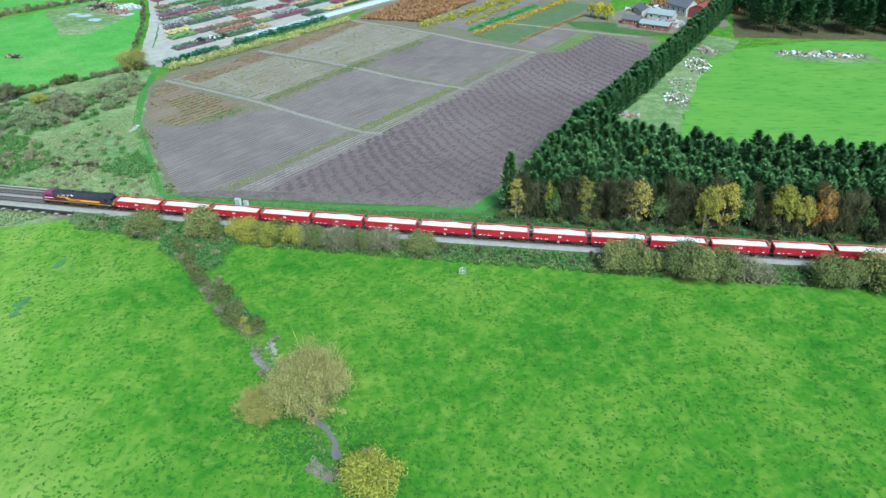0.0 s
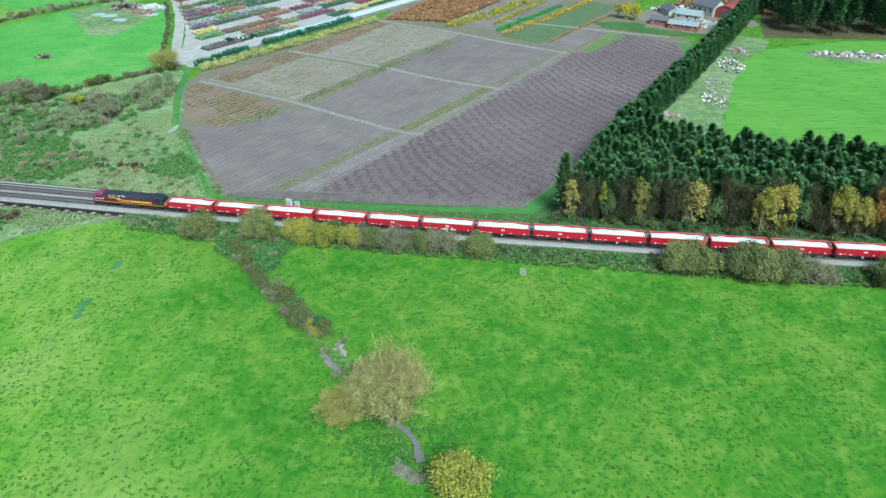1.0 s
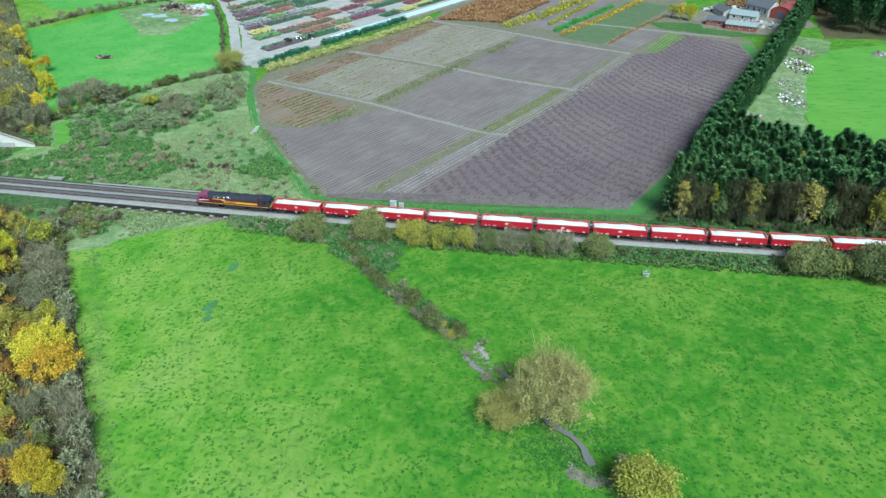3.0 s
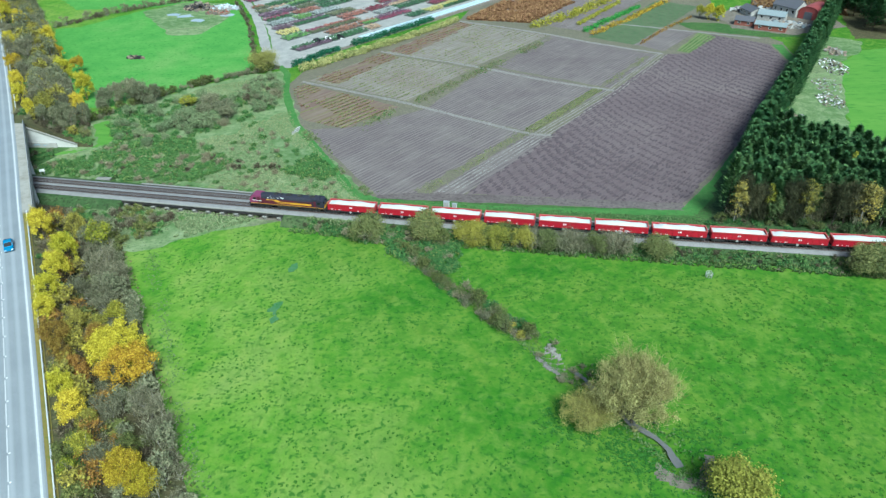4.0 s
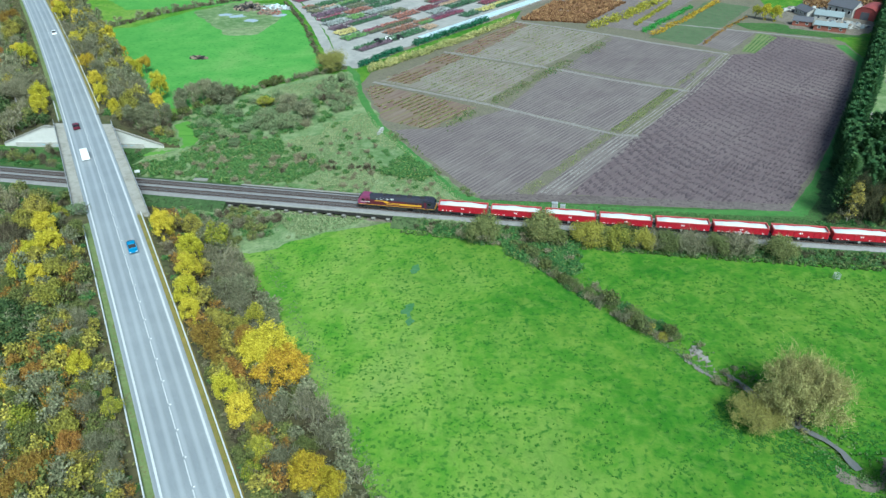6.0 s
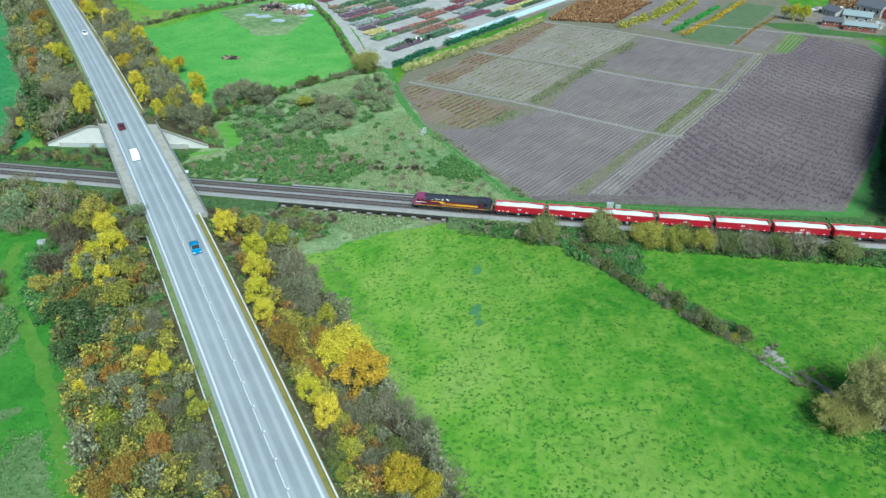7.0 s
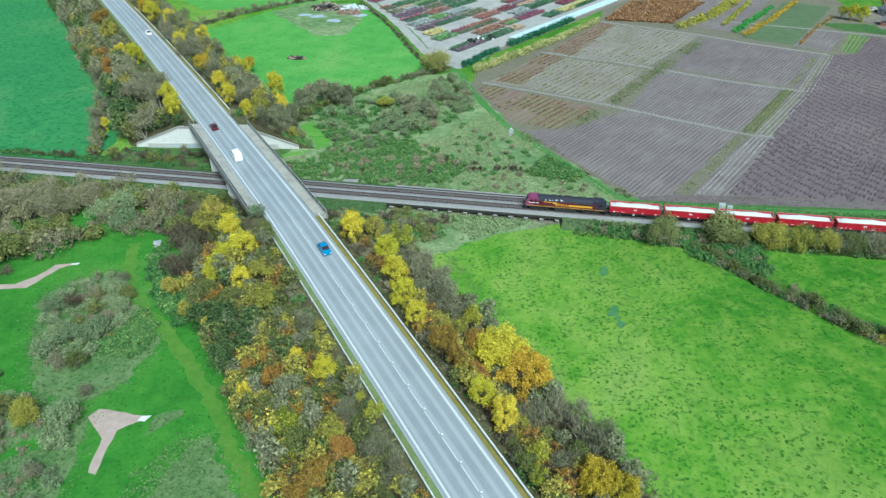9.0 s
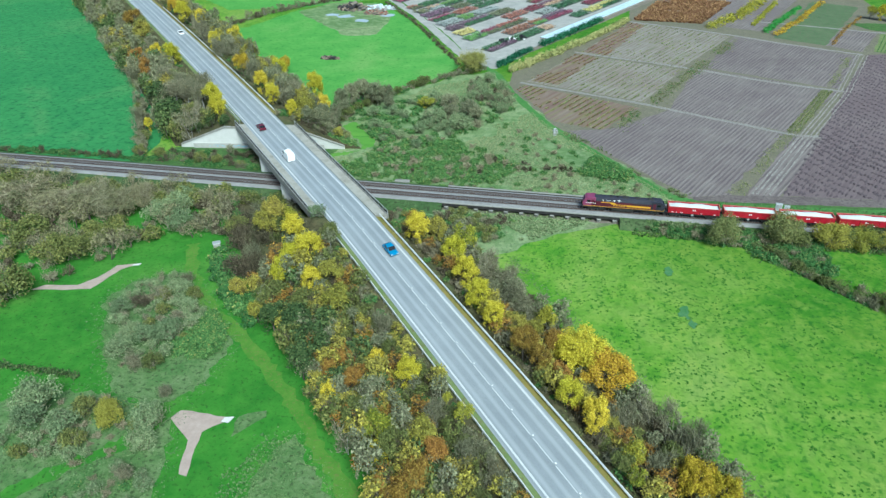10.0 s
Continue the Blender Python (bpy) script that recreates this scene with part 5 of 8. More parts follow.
L_LOBE = leaf_mat("yellow_olive_willow_leaves", [(0.0, (0.15, 0.15, 0.05)), (0.5, (0.25, 0.24, 0.07)), (1.0, (0.38, 0.345, 0.09))], 0.1)
L_YBUSH = leaf_mat("olive_yellow_leaves", [(0.0, (0.17, 0.17, 0.03)), (0.5, (0.25, 0.24, 0.04)), (1.0, (0.35, 0.32, 0.06))], 0.1)
KINDS = {
    "yellow": dict(name="field_maple", label="tree in bright yellow autumn leaf on the road bank", group="autumn trees", h=7.6, rx=2.7, rz=3.9, cz=3.7, clumps=60, cr=(0.26, 0.72), n=8000, size=0.16, depth=0.7, leaf=L_YELLOW, twig=250, twigmat=L_TWIGBROWN, trunk=0.7),
    "gold": dict(name="golden_maple", label="broad tree in golden orange autumn leaf", group="autumn trees", h=8.6, rx=4.0, rz=3.7, cz=4.4, clumps=73, cr=(0.34, 0.88), n=12000, size=0.16, depth=0.7, leaf=L_GOLD, twig=250, twigmat=L_TWIGBROWN, trunk=0.7),
    "bigyellow": dict(name="golden_maple", label="large tree in bright yellow and gold leaf", group="autumn trees", h=9.5, rx=4.4, rz=4.0, cz=5.0, clumps=83, cr=(0.38, 0.96), n=15000, size=0.16, depth=0.7, leaf=L_YELLOW, twig=250, twigmat=L_TWIGBROWN, trunk=0.7),
    "orange": dict(name="russet_tree", label="tree in orange-brown autumn leaf on the road bank", group="autumn trees", h=7.2, rx=2.6, rz=3.0, cz=3.8, clumps=38, cr=(0.38, 0.80), n=5500, size=0.16, leaf=L_ORANGE, twig=450, twigmat=L_TWIGBROWN, trunk=0.75, depth=0.7),
    "grey": dict(name="bare_tree", label="leafless grey twiggy tree", group="bare trees", h=7.8, rx=2.6, rz=3.0, cz=4.5, leafy=False, twig=2000, tl=1.25, tw=0.075, limbs=9, bark=M_PALEBARK, r=0.12, start=0.12, stems=2),
    "brown": dict(name="bare_shrub", label="leafless brown twiggy shrub", group="bare shrubs", category="shrub", h=4.2, rx=2.4, rz=2.0, cz=2.4, leafy=False, twig=1100, tl=1.1, tw=0.075, limbs=7, r=0.07, start=0.1, stems=3, twigmat=L_TWIGBROWN),
    "greyshrub": dict(name="bare_shrub", label="leafless grey twiggy shrub", group="bare shrubs", category="shrub", h=4.2, rx=2.6, rz=2.0, cz=2.4, leafy=False, twig=1200, tl=1.15, tw=0.075, limbs=7, r=0.07, start=0.1, stems=3),
    "palebrush": dict(name="bare_shrub", label="pale tan twiggy shrub", group="bare shrubs", category="shrub", h=3.0, rx=2.2, rz=1.4, cz=1.6, leafy=False, twig=1300, tl=0.9, tw=0.07, limbs=7, r=0.05, start=0.1, stems=3, twigmat=L_TWIGTAN),
    "olive": dict(name="hawthorn_bush", label="rounded olive-green bush turning yellow", group="bushes", category="bush", h=4.4, rx=2.4, rz=2.1, cz=1.9, clumps=26, cr=(0.5, 1.0), n=2000, size=0.22, leaf=L_OLIVE, twig=300, twigmat=L_TWIG, r=0.1, stems=2, trunk=0.7),
    "bush": dict(name="hawthorn_bush", label="rounded grey-olive bush beside the railway", group="bushes", category="bush", h=4.0, rx=2.3, rz=1.9, cz=1.8, clumps=20, cr=(0.65, 1.15), n=8000, size=0.13, depth=0.4, leaf=L_BUSH, twig=700, tl=0.9, tw=0.05, twigmat=L_TWIG, r=0.1, stems=3, trunk=0.75),
    "yellowbush": dict(name="sallow_bush", label="rounded yellow-olive bush beside the stream", group="bushes", category="bush", h=4.0, rx=2.5, rz=2.0, cz=1.9, clumps=30, cr=(0.5, 1.0), n=9000, size=0.13, depth=0.4, leaf=L_YBUSH, twig=400, tl=0.9, tw=0.05, r=0.1, stems=3, trunk=0.75),
    "dull": dict(name="hornbeam_tree", label="tree with muted yellow and olive leaves on the bank", group="autumn trees", h=7.2, rx=2.8, rz=3.1, cz=3.5, clumps=32, cr=(0.5, 1.0), n=3400, size=0.23, depth=0.7, leaf=L_DULLYELLOW, twig=450, twigmat=L_TWIGBROWN, trunk=0.75),
    "olivetree": dict(name="oak_tree", label="tree with olive-green leaves on the bank", group="bank trees", h=7.4, rx=3.0, rz=3.1, cz=3.5, clumps=32, cr=(0.55, 1.1), n=3600, size=0.23, depth=0.7, leaf=L_OLIVE, twig=350, twigmat=L_TWIGBROWN, trunk=0.75),
    "greytree": dict(name="ash_tree", label="slender tree with thin grey-olive leaves on the bank", group="bank trees", h=8.4, rx=2.3, rz=3.7, cz=4.2, clumps=40, cr=(0.35, 0.8), n=3600, size=0.19, depth=0.8, leaf=L_GREYOLIVE, twig=900, tl=1.3, twigmat=L_TWIG, limbs=8, bark=M_PALEBARK, r=0.13, start=0.15, trunk=0.85),
    "lime": dict(name="yellow_green_tree", label="tree with thinning yellow-green leaves", group="autumn trees", h=6.6, rx=2.5, rz=2.8, cz=3.4, clumps=24, cr=(0.5, 1.0), n=2600, size=0.22, leaf=L_LIME, twig=350, trunk=0.75, depth=0.7),
    "green": dict(name="evergreen_tree", label="dark green ivy-clad tree", group="evergreen trees", h=6.6, rx=2.5, rz=2.9, cz=3.3, clumps=28, cr=(0.5, 1.0), n=2300, size=0.24, leaf=L_GREEN, twig=150, trunk=0.7),
    "bluish": dict(name="sallow_bush", label="rounded grey-green sallow bush in rough grass", group="bushes", category="bush", h=4.4, rx=2.5, rz=2.0, cz=2.0, clumps=24, cr=(0.5, 0.95), n=2600, size=0.18, leaf=L_BLUISH, twig=350, r=0.08, stems=2, trunk=0.7),
    "bramble": dict(name="bramble_thicket", label="low dark green bramble thicket flecked with yellow", group="brambles", category="shrub", h=1.4, rx=2.3, rz=0.8, cz=0.5, clumps=20, cr=(0.35, 0.65), n=750, size=0.30, leaf=L_BRAMBLE, r=0.03, limbs=2, stems=2, trunk=0.6),
    "willow": dict(name="willow_tree", label="spreading willow with thin tan-yellow leaves beside the ditch", group="willows", h=9.5, rx=6.2, rz=4.6, cz=4.4, clumps=190, cr=(0.3, 0.8), n=20000, size=0.12, leaf=L_WILLOW, twig=6500, tl=1.9, tw=0.045, limbs=13, r=0.3, stems=5, low=-0.6, droop=0.35, depth=0.9, twigmat=L_WILLOW, trunk=0.75),
    "lobe": dict(name="willow_tree", label="low spreading willow with yellow-olive leaves", group="willows", h=8.5, rx=6.0, rz=3.8, cz=3.8, clumps=100, cr=(0.35, 1.0), n=12000, size=0.12, leaf=L_LOBE, twig=5000, tl=1.7, tw=0.045, limbs=12, r=0.25, stems=5, low=-0.6, droop=0.35, depth=0.9, twigmat=L_LOBE, trunk=0.75),
    "sallow": dict(name="willow_tree", label="broad pale olive willow beside the golf course", group="willows", h=7.8, rx=4.6, rz=3.5, cz=3.6, clumps=40, cr=(0.6, 1.2), n=5200, size=0.18, leaf=L_SALLOW, twig=3200, tl=1.5, twigmat=L_TWIGTAN, limbs=8, r=0.2, stems=4, depth=0.8, trunk=0.8),
    "poplar": dict(name="tall_birch", label="tall slender tree with thin yellow leaves before the conifers", group="woodland edge trees", h=13.0, rx=2.1, rz=6.4, cz=6.6, clumps=50, cr=(0.4, 0.8), n=3600, size=0.22, leaf=L_PALEOLIVE, twig=900, limbs=14, r=0.14, bark=M_PALEBARK, start=0.08, depth=0.8, trunk=0.85),
    "poplaryellow": dict(name="tall_birch", label="tall slender tree in yellow leaf before the conifers", group="woodland edge trees", h=13.0, rx=1.7, rz=6.0, cz=7.0, clumps=34, cr=(0.45, 0.8), n=2000, size=0.30, leaf=L_LIME, twig=500, limbs=12, r=0.12, bark=M_PALEBARK, start=0.1, depth=0.8, trunk=0.85),
    "birch": dict(name="tall_birch", label="tall broad birch in yellow leaf before the conifers", group="woodland edge trees", h=13.0, rx=3.0, rz=5.8, cz=6.8, clumps=80, cr=(0.35, 0.9), n=8500, size=0.2, leaf=L_DULLYELLOW, twig=900, twigmat=L_TWIGBROWN, limbs=14, r=0.16, bark=M_PALEBARK, start=0.08, depth=0.8, trunk=0.85),
    "tallbare": dict(name="tall_bare_tree", label="tall leafless tree at the edge of the wood", group="woodland edge trees", h=12.0, rx=2.6, rz=5.0, cz=7.0, leafy=False, twig=2400, tl=1.5, tw=0.085, limbs=16, r=0.13, start=0.05, twigmat=L_TWIGOLIVE),
    "paletrunk": dict(name="bare_birch", label="slim bare tree with a pale leaning trunk", group="bare trees", h=11.0, rx=2.4, rz=4.0, cz=6.5, leafy=False, twig=1500, tl=1.5, tw=0.075, limbs=8, r=0.2, start=0.5, bark=M_PALEBARK),
    "conifer": dict(conifer=True, name="pine_tree", label="dark green conifer in a dense plantation", group="plantation conifers", h=12.2, rx=2.5, n=1150, size=0.58, leaf=L_CONIFER, skirt=0.2, pow=0.5, lift=0.35),
    "cypress": dict(conifer=True, name="cypress_tree", label="tall dark cypress in a boundary hedge", group="cypress hedge", h=9.0, rx=2.2, n=1000, size=0.6, leaf=L_HEDGE, skirt=0.02, pow=0.35, lift=0.7),
}
MADE = {}
NVAR = {"yellow": 4, "gold": 2, "bigyellow": 1, "orange": 3, "grey": 4, "brown": 3, "greyshrub": 3, "olive": 4, "bramble": 4, "conifer": 4, "cypress": 3}


def plant(kind, x, y, s=1.0, tall=1.0, z=None):
    """One tree or shrub of a kind, turned and sized a little differently each time."""
    have = MADE.setdefault(kind, [])
    prng = random.Random(int(x * 131 + y * 71))
    z = land(x, y) + top_z(x, y) if z is None else z
    m = Matrix.LocRotScale((x, y, z), Euler((0, 0, prng.uniform(0, 6.28))), Vector((s * prng.uniform(0.92, 1.08), s * prng.uniform(0.92, 1.08), s * tall)))
    if len(have) < NVAR.get(kind, 2):
        rng = np.random.default_rng(len(have) * 17 + sum(map(ord, kind)))
        ob = build_tree(kind, rng)
        have.append(ob)
    else:
        ob = copy_thing(prng.choice(have), m)
    ob.matrix_basis = m
    return ob


TAKEN = []


def stand(kind, spots, s=1.0, tall=1.0, vary=0.15):
    rng = random.Random(len(spots) + ord(kind[0]))
    for x, y in spots:
        if abs(road_off(x, y)[0]) < (10.5 if y > 20 else 8.0) and -130 < y < 330 and land(x, y) > 0.5:
            continue
        TAKEN.append((x, y))
        plant(kind, x, y, s * rng.uniform(1 - vary, 1 + vary), tall)


def stand_sized(kind, spots, highest, tall=1.2):
    """Trees of a kind, each with its own spread; none taller than the highest."""
    for x, y, s in spots:
        TAKEN.append((x, y))
        plant(kind, x, y, s, min(tall, highest / (KINDS[kind]["h"] * s)))


# trees on the banks south of the railway
stand_sized("yellow", [(-3.2, -28.9, 0.94), (5.4, -33.5, 1.03), (9.2, -40.8, 0.94), (12.8, -48.2, 0.89), (16.3, -53.6, 0.78), (30.4, -69.2, 0.74), (34.7, -72.6, 0.81), (-30.4, -31.6, 1.0), (-24.6, -37.8, 1.13), (-28.2, -39.5, 0.88), (-28.7, -42.8, 1.04), (-20.9, -46.9, 0.91), (-8.9, -72.6, 0.64), (-2.6, -64.9, 0.57), (3.9, -68.9, 0.82), (3.7, -74.4, 0.4), (2.5, -83.5, 0.64)], 8.4)
stand_sized("dull", [(-0.1, -22.9, 0.82), (23.6, -50.6, 0.61), (20.5, -52.4, 0.67), (37.0, -73.2, 0.58), (-38.2, -23.9, 1.0), (-39.2, -27.0, 0.89), (-17.0, -45.6, 0.93), (-13.9, -51.8, 0.98), (8.4, -79.8, 0.93), (13.6, -85.3, 0.7), (-37.4, -46.8, 0.64), (-30.4, -53.4, 0.61)], 8.4)
stand_sized("lime", [(5.8, -24.1, 1.11), (25.9, -48.0, 0.86), (40.3, -79.0, 0.77), (40.5, -82.8, 0.54), (-36.6, -20.9, 1.01), (-6.0, -58.9, 0.43), (-7.4, -60.5, 0.52), (14.5, -76.1, 0.58), (11.2, -72.5, 0.34), (1.5, -80.2, 0.99)], 8.4)
stand_sized("orange", [(22.3, -59.6, 0.92), (25.2, -62.2, 0.82), (27.7, -55.5, 0.95), (28.6, -63.3, 0.67), (-10.6, -68.0, 0.73), (-8.2, -64.0, 0.66), (-6.1, -69.3, 0.71), (11.0, -83.0, 0.84), (9.5, -88.1, 1.09), (7.5, -91.4, 0.81)], 8.4)
stand_sized("bigyellow", [(32.3, -57.2, 1.15)], 9.6)
stand_sized("gold", [(36.6, -61.2, 1.3), (48.9, -81.5, 0.87), (52.6, -82.6, 0.73)], 8.4)
stand_sized("olivetree", [(38.6, -80.5, 0.57), (46.1, -76.5, 0.65), (-20.5, -52.1, 1.02), (4.7, -83.1, 0.93), (-2.7, -77.3, 0.85), (-28.5, -49.3, 0.98), (-21.3, -33.3, 0.67), (-0.3, -63.6, 0.62)], 8.4)
stand_sized("grey", [(39.0, -70.9, 0.93), (43.4, -79.0, 0.95), (12.8, -32.2, 1.2), (16.6, -42.3, 1.21), (18.1, -35.2, 1.17), (22.2, -44.2, 1.11), (44.5, -67.7, 0.94), (28.6, -51.8, 0.73), (48.9, -72.9, 0.98), (15.9, -82.6, 0.95), (10.4, -75.9, 0.79), (20.1, -86.2, 0.73), (-3.3, -58.7, 0.82)], 8.4)
stand_sized("green", [(-20.6, -57.0, 1.29), (-15.5, -61.9, 1.24), (-15.8, -67.4, 1.03), (-25.7, -56.2, 0.94)], 8.4)
stand_sized("olive", [(-2.9, -71.5, 0.85)], 8.4)
stand_sized("brown", [(-44.5, -29.3, 1.53), (-41.3, -38.2, 1.35), (-37.6, -37.5, 1.23)], 8.4)
# trees on the banks north of the railway
stand_sized("yellow", [(-52.7, 50.9, 0.95), (-56.4, 35.0, 0.7), (-60.6, 65.9, 1.22), (-73.3, 51.5, 0.9), (-65.9, 43.0, 0.8), (-79.9, 81.0, 1.09), (-110.1, 93.3, 0.93), (-114.8, 118.6, 1.1), (-132.9, 126.7, 1.15), (-143.2, 130.3, 1.18), (-83.1, 37.1, 1.0), (-77.5, 29.0, 1.01), (-104.1, 31.8, 0.55), (-118.5, 75.5, 1.07), (-130.3, 84.6, 0.86)], 11.0)
stand_sized("dull", [(-53.2, 38.0, 1.14), (-125.1, 123.9, 0.98), (-147.6, 104.1, 1.26)], 11.0)
stand_sized("grey", [(-62.5, 47.0, 1.5), (-62.8, 57.7, 1.72), (-81.7, 65.2, 1.24), (-83.6, 78.8, 1.39), (-103.9, 88.0, 1.38), (-121.9, 106.5, 1.2), (-55.4, 49.3, 1.2), (-70.9, 57.7, 1.27), (-137.1, 91.0, 1.39), (-122.0, 72.8, 1.28), (-131.9, 70.2, 1.12), (-108.7, 34.2, 0.96)], 11.0)
stand_sized("gold", [(-87.2, 67.4, 0.87), (-82.7, 92.8, 0.71), (-101.9, 106.5, 0.63), (-155.5, 143.8, 0.75)], 11.0)
stand_sized("paletrunk", [(-94.5, 41.0, 1.3), (-87.5, 38.5, 1.25), (-97.0, 45.0, 1.5), (-101.6, 46.0, 1.94), (-100.5, 49.9, 1.78), (-91.8, 43.0, 1.54), (-91.0, 45.5, 1.37), (-111.5, 58.1, 1.68)], 11.0)
stand_sized("green", [(-108.2, 46.1, 1.73), (-95.2, 32.1, 1.61), (-99.1, 33.3, 1.3)], 11.0)
stand_sized("lime", [(-114.0, 52.5, 1.07)], 11.0)
stand_sized("greytree", [(-51.0, 33.5, 0.8), (-48.0, 35.0, 0.85), (-45.5, 37.5, 0.8), (-52.0, 39.5, 1.0), (-48.5, 40.5, 1.0), (-46.5, 45.5, 0.9), (-44.8, 33.2, 0.5)], 9.0, 1.1)
stand_sized("brown", [(-49.5, 31.5, 0.6), (-46.2, 31.8, 0.6), (-43.5, 35.8, 0.55)], 4.0, 1.0)
stand_sized("orange", [(-137.4, 82.2, 1.17), (-126.0, 69.8, 1.2), (-161.3, 120.5, 1.55)], 11.0)
stand_sized("olivetree", [(-155.6, 116.5, 0.94)], 11.0)
# shrubs and willows round the golf ground
stand_sized("sallow", [(-109.5, -18.9, 1.63), (-98.6, -21.6, 1.49), (-92.6, -17.6, 1.49), (-83.0, -19.0, 1.3), (-79.1, -13.8, 1.03)], 7.0, 1.0)
stand_sized("bluish", [(-69.5, -21.5, 1.44), (-67.5, -16.9, 1.58), (-63.3, -23.2, 1.29), (-69.1, -9.7, 1.01)], 7.0, 1.0)
stand_sized("olive", [(-84.5, -54.9, 1.98), (-83.6, -40.6, 1.58), (-79.9, -38.8, 1.33), (-80.5, -31.4, 1.25), (-95.2, -33.9, 1.69)], 7.0, 1.0)
stand_sized("brown", [(-47.5, -18.7, 1.54), (-47.6, -23.9, 1.4), (-39.1, -28.0, 1.34), (-38.9, -38.6, 1.17), (-34.2, -37.0, 1.06)], 7.0, 1.0)
stand_sized("greyshrub", [(-40.2, -32.6, 1.12)], 7.0, 1.0)
stand_sized("olivetree", [(-48.3, -23.4, 0.84)], 7.0, 1.0)
stand_sized("grey", [(-44.7, -17.4, 1.09)], 7.0, 1.0)
stand_sized("dull", [(-38.7, -44.7, 0.53)], 7.0, 1.0)
stand_sized("lime", [(-32.3, -51.5, 0.47)], 7.0, 1.0)
stand_sized("bluish", [(-58.9, -55.3, 0.81), (-50.4, -47.4, 0.92), (-45.2, -52.9, 0.78), (-48.5, -62.9, 0.94), (-45.1, -61.0, 1.03), (-51.2, -67.4, 1.03), (-52.6, -62.3, 0.77)], 7.0, 1.0)
stand_sized("bluish", [(-57.5, -82.0, 1.45), (-56.1, -85.7, 1.07), (-50.2, -85.9, 1.04), (-37.0, -82.3, 1.08), (-35.8, -86.3, 0.89)], 7.0, 1.0)
stand_sized("brown", [(-56.3, -52.4, 0.85)], 7.0, 1.0)
stand_sized("greyshrub", [(-53.5, -49.5, 0.78), (-47.1, -69.5, 0.79), (-46.7, -56.0, 0.74), (-51.3, -42.9, 0.6), (-35.2, -92.7, 0.68), (-38.2, -75.2, 0.58)], 7.0, 1.0)
stand_sized("olive", [(-44.0, -68.9, 0.75), (-46.5, -48.3, 0.63), (-48.9, -81.8, 0.91), (-46.5, -88.2, 0.79)], 7.0, 1.0)
stand_sized("yellowbush", [(-43.6, -82.6, 1.02)], 7.0, 1.0)
stand("bramble", [(-49, -34), (-47, -37), (-45, -38), (-45.5, -41), (-42, -43), (-41, -46), (-39.5, -46), (-36.5, -49.5), (-34.5, -51.5), (-32, -54), (-35, -48), (-37, -46), (-49, -31), (-45, -34), (-43, -39.5)], 1.05)

# keep the grass path round the bridge wall clear
for (ax, ay), (bx, by) in zip(GOLF_PATH, GOLF_PATH[1:]):
    TAKEN += [(ax + (bx - ax) * f, ay + (by - ay) * f) for f in (0.0, 0.25, 0.5, 0.75)]
for (ax, ay), (bx, by) in zip(BRIDGE_PATH, BRIDGE_PATH[1:]):
    # two strips: the path, and the low side towards the railway
    TAKEN += [(ax + (bx - ax) * f, ay + (by - ay) * f - d) for f in (0.0, 0.33, 0.67) for d in (0.0, 2.6, 4.6)]
# fill the banks with smaller growth
rng = random.Random(11)


def free(spots, keep):
    return [(x, y) for x, y in spots if all((x - a) ** 2 + (y - b) ** 2 > keep * keep for a, b in TAKEN)]


def fill(poly, kinds, n, apart, s0, s1, keep=2.2, name="thicket", label="tangled thicket of shrubs and brambles", tall=(0.8, 1.1)):
    thicket(name, label, free(scatter(poly, n, rng, apart), keep), kinds, s0, s1, n, tall=tall)


def bank_strip(o0, o1, y0, y1):
    a = [road_at(y0 + (y1 - y0) * i / 8, o0) for i in range(9)]
    b = [road_at(y0 + (y1 - y0) * i / 8, o1) for i in range(9)]
    return a + b[::-1]


fill(bank_strip(8.2, 15, -128, -25), ["brown", "greyshrub", "olive", "orange", "palebrush", "brown", "bramble", "dull"], 380, 1.2, 0.4, 0.85, 1.2, "bank_thicket", "tangled bare and olive shrubs on the road bank")
fill(bank_strip(13.5, 22.3, -128, -27), ["greyshrub", "greytree", "greyshrub", "grey", "brown", "greytree", "olive"], 230, 1.7, 0.5, 0.9, 1.6, "bank_thicket", "bare grey shrubs along the foot of the bank")
fill(bank_strip(-18, -8, -132, -25), ["bush", "greytree", "greyshrub", "olivetree", "bramble", "olive", "dull", "bush", "orange"], 400, 1.3, 0.35, 0.75, 1.2, "bank_thicket", "dense low olive shrubs beside the road", (0.9, 1.3))
fill(bank_strip(-25.5, -15, -132, -25), ["olive", "greytree", "brown", "dull", "green", "dull", "greytree", "grey", "olivetree", "olivetree", "orange", "bush"], 330, 1.6, 0.55, 0.95, 1.2, "bank_thicket", "dense mixed olive and bare shrubs on the road bank", (0.9, 1.25))
fill(bank_strip(12, 22, 36, 330), ["grey", "greytree", "grey", "dull", "greytree", "grey", "bush", "greytree", "dull"], 420, 1.8, 0.7, 1.1, 1.2, "bank_thicket", "mixed autumn trees and bare shrubs on the far bank", (0.95, 1.35))
fill(bank_strip(-25, -12, 36, 330), ["greytree", "bush", "grey", "greytree", "green", "greytree", "grey", "dull", "olivetree"], 420, 1.9, 0.7, 1.1, 1.2, "bank_thicket", "mixed autumn trees and bare shrubs on the far bank", (1.0, 1.45))

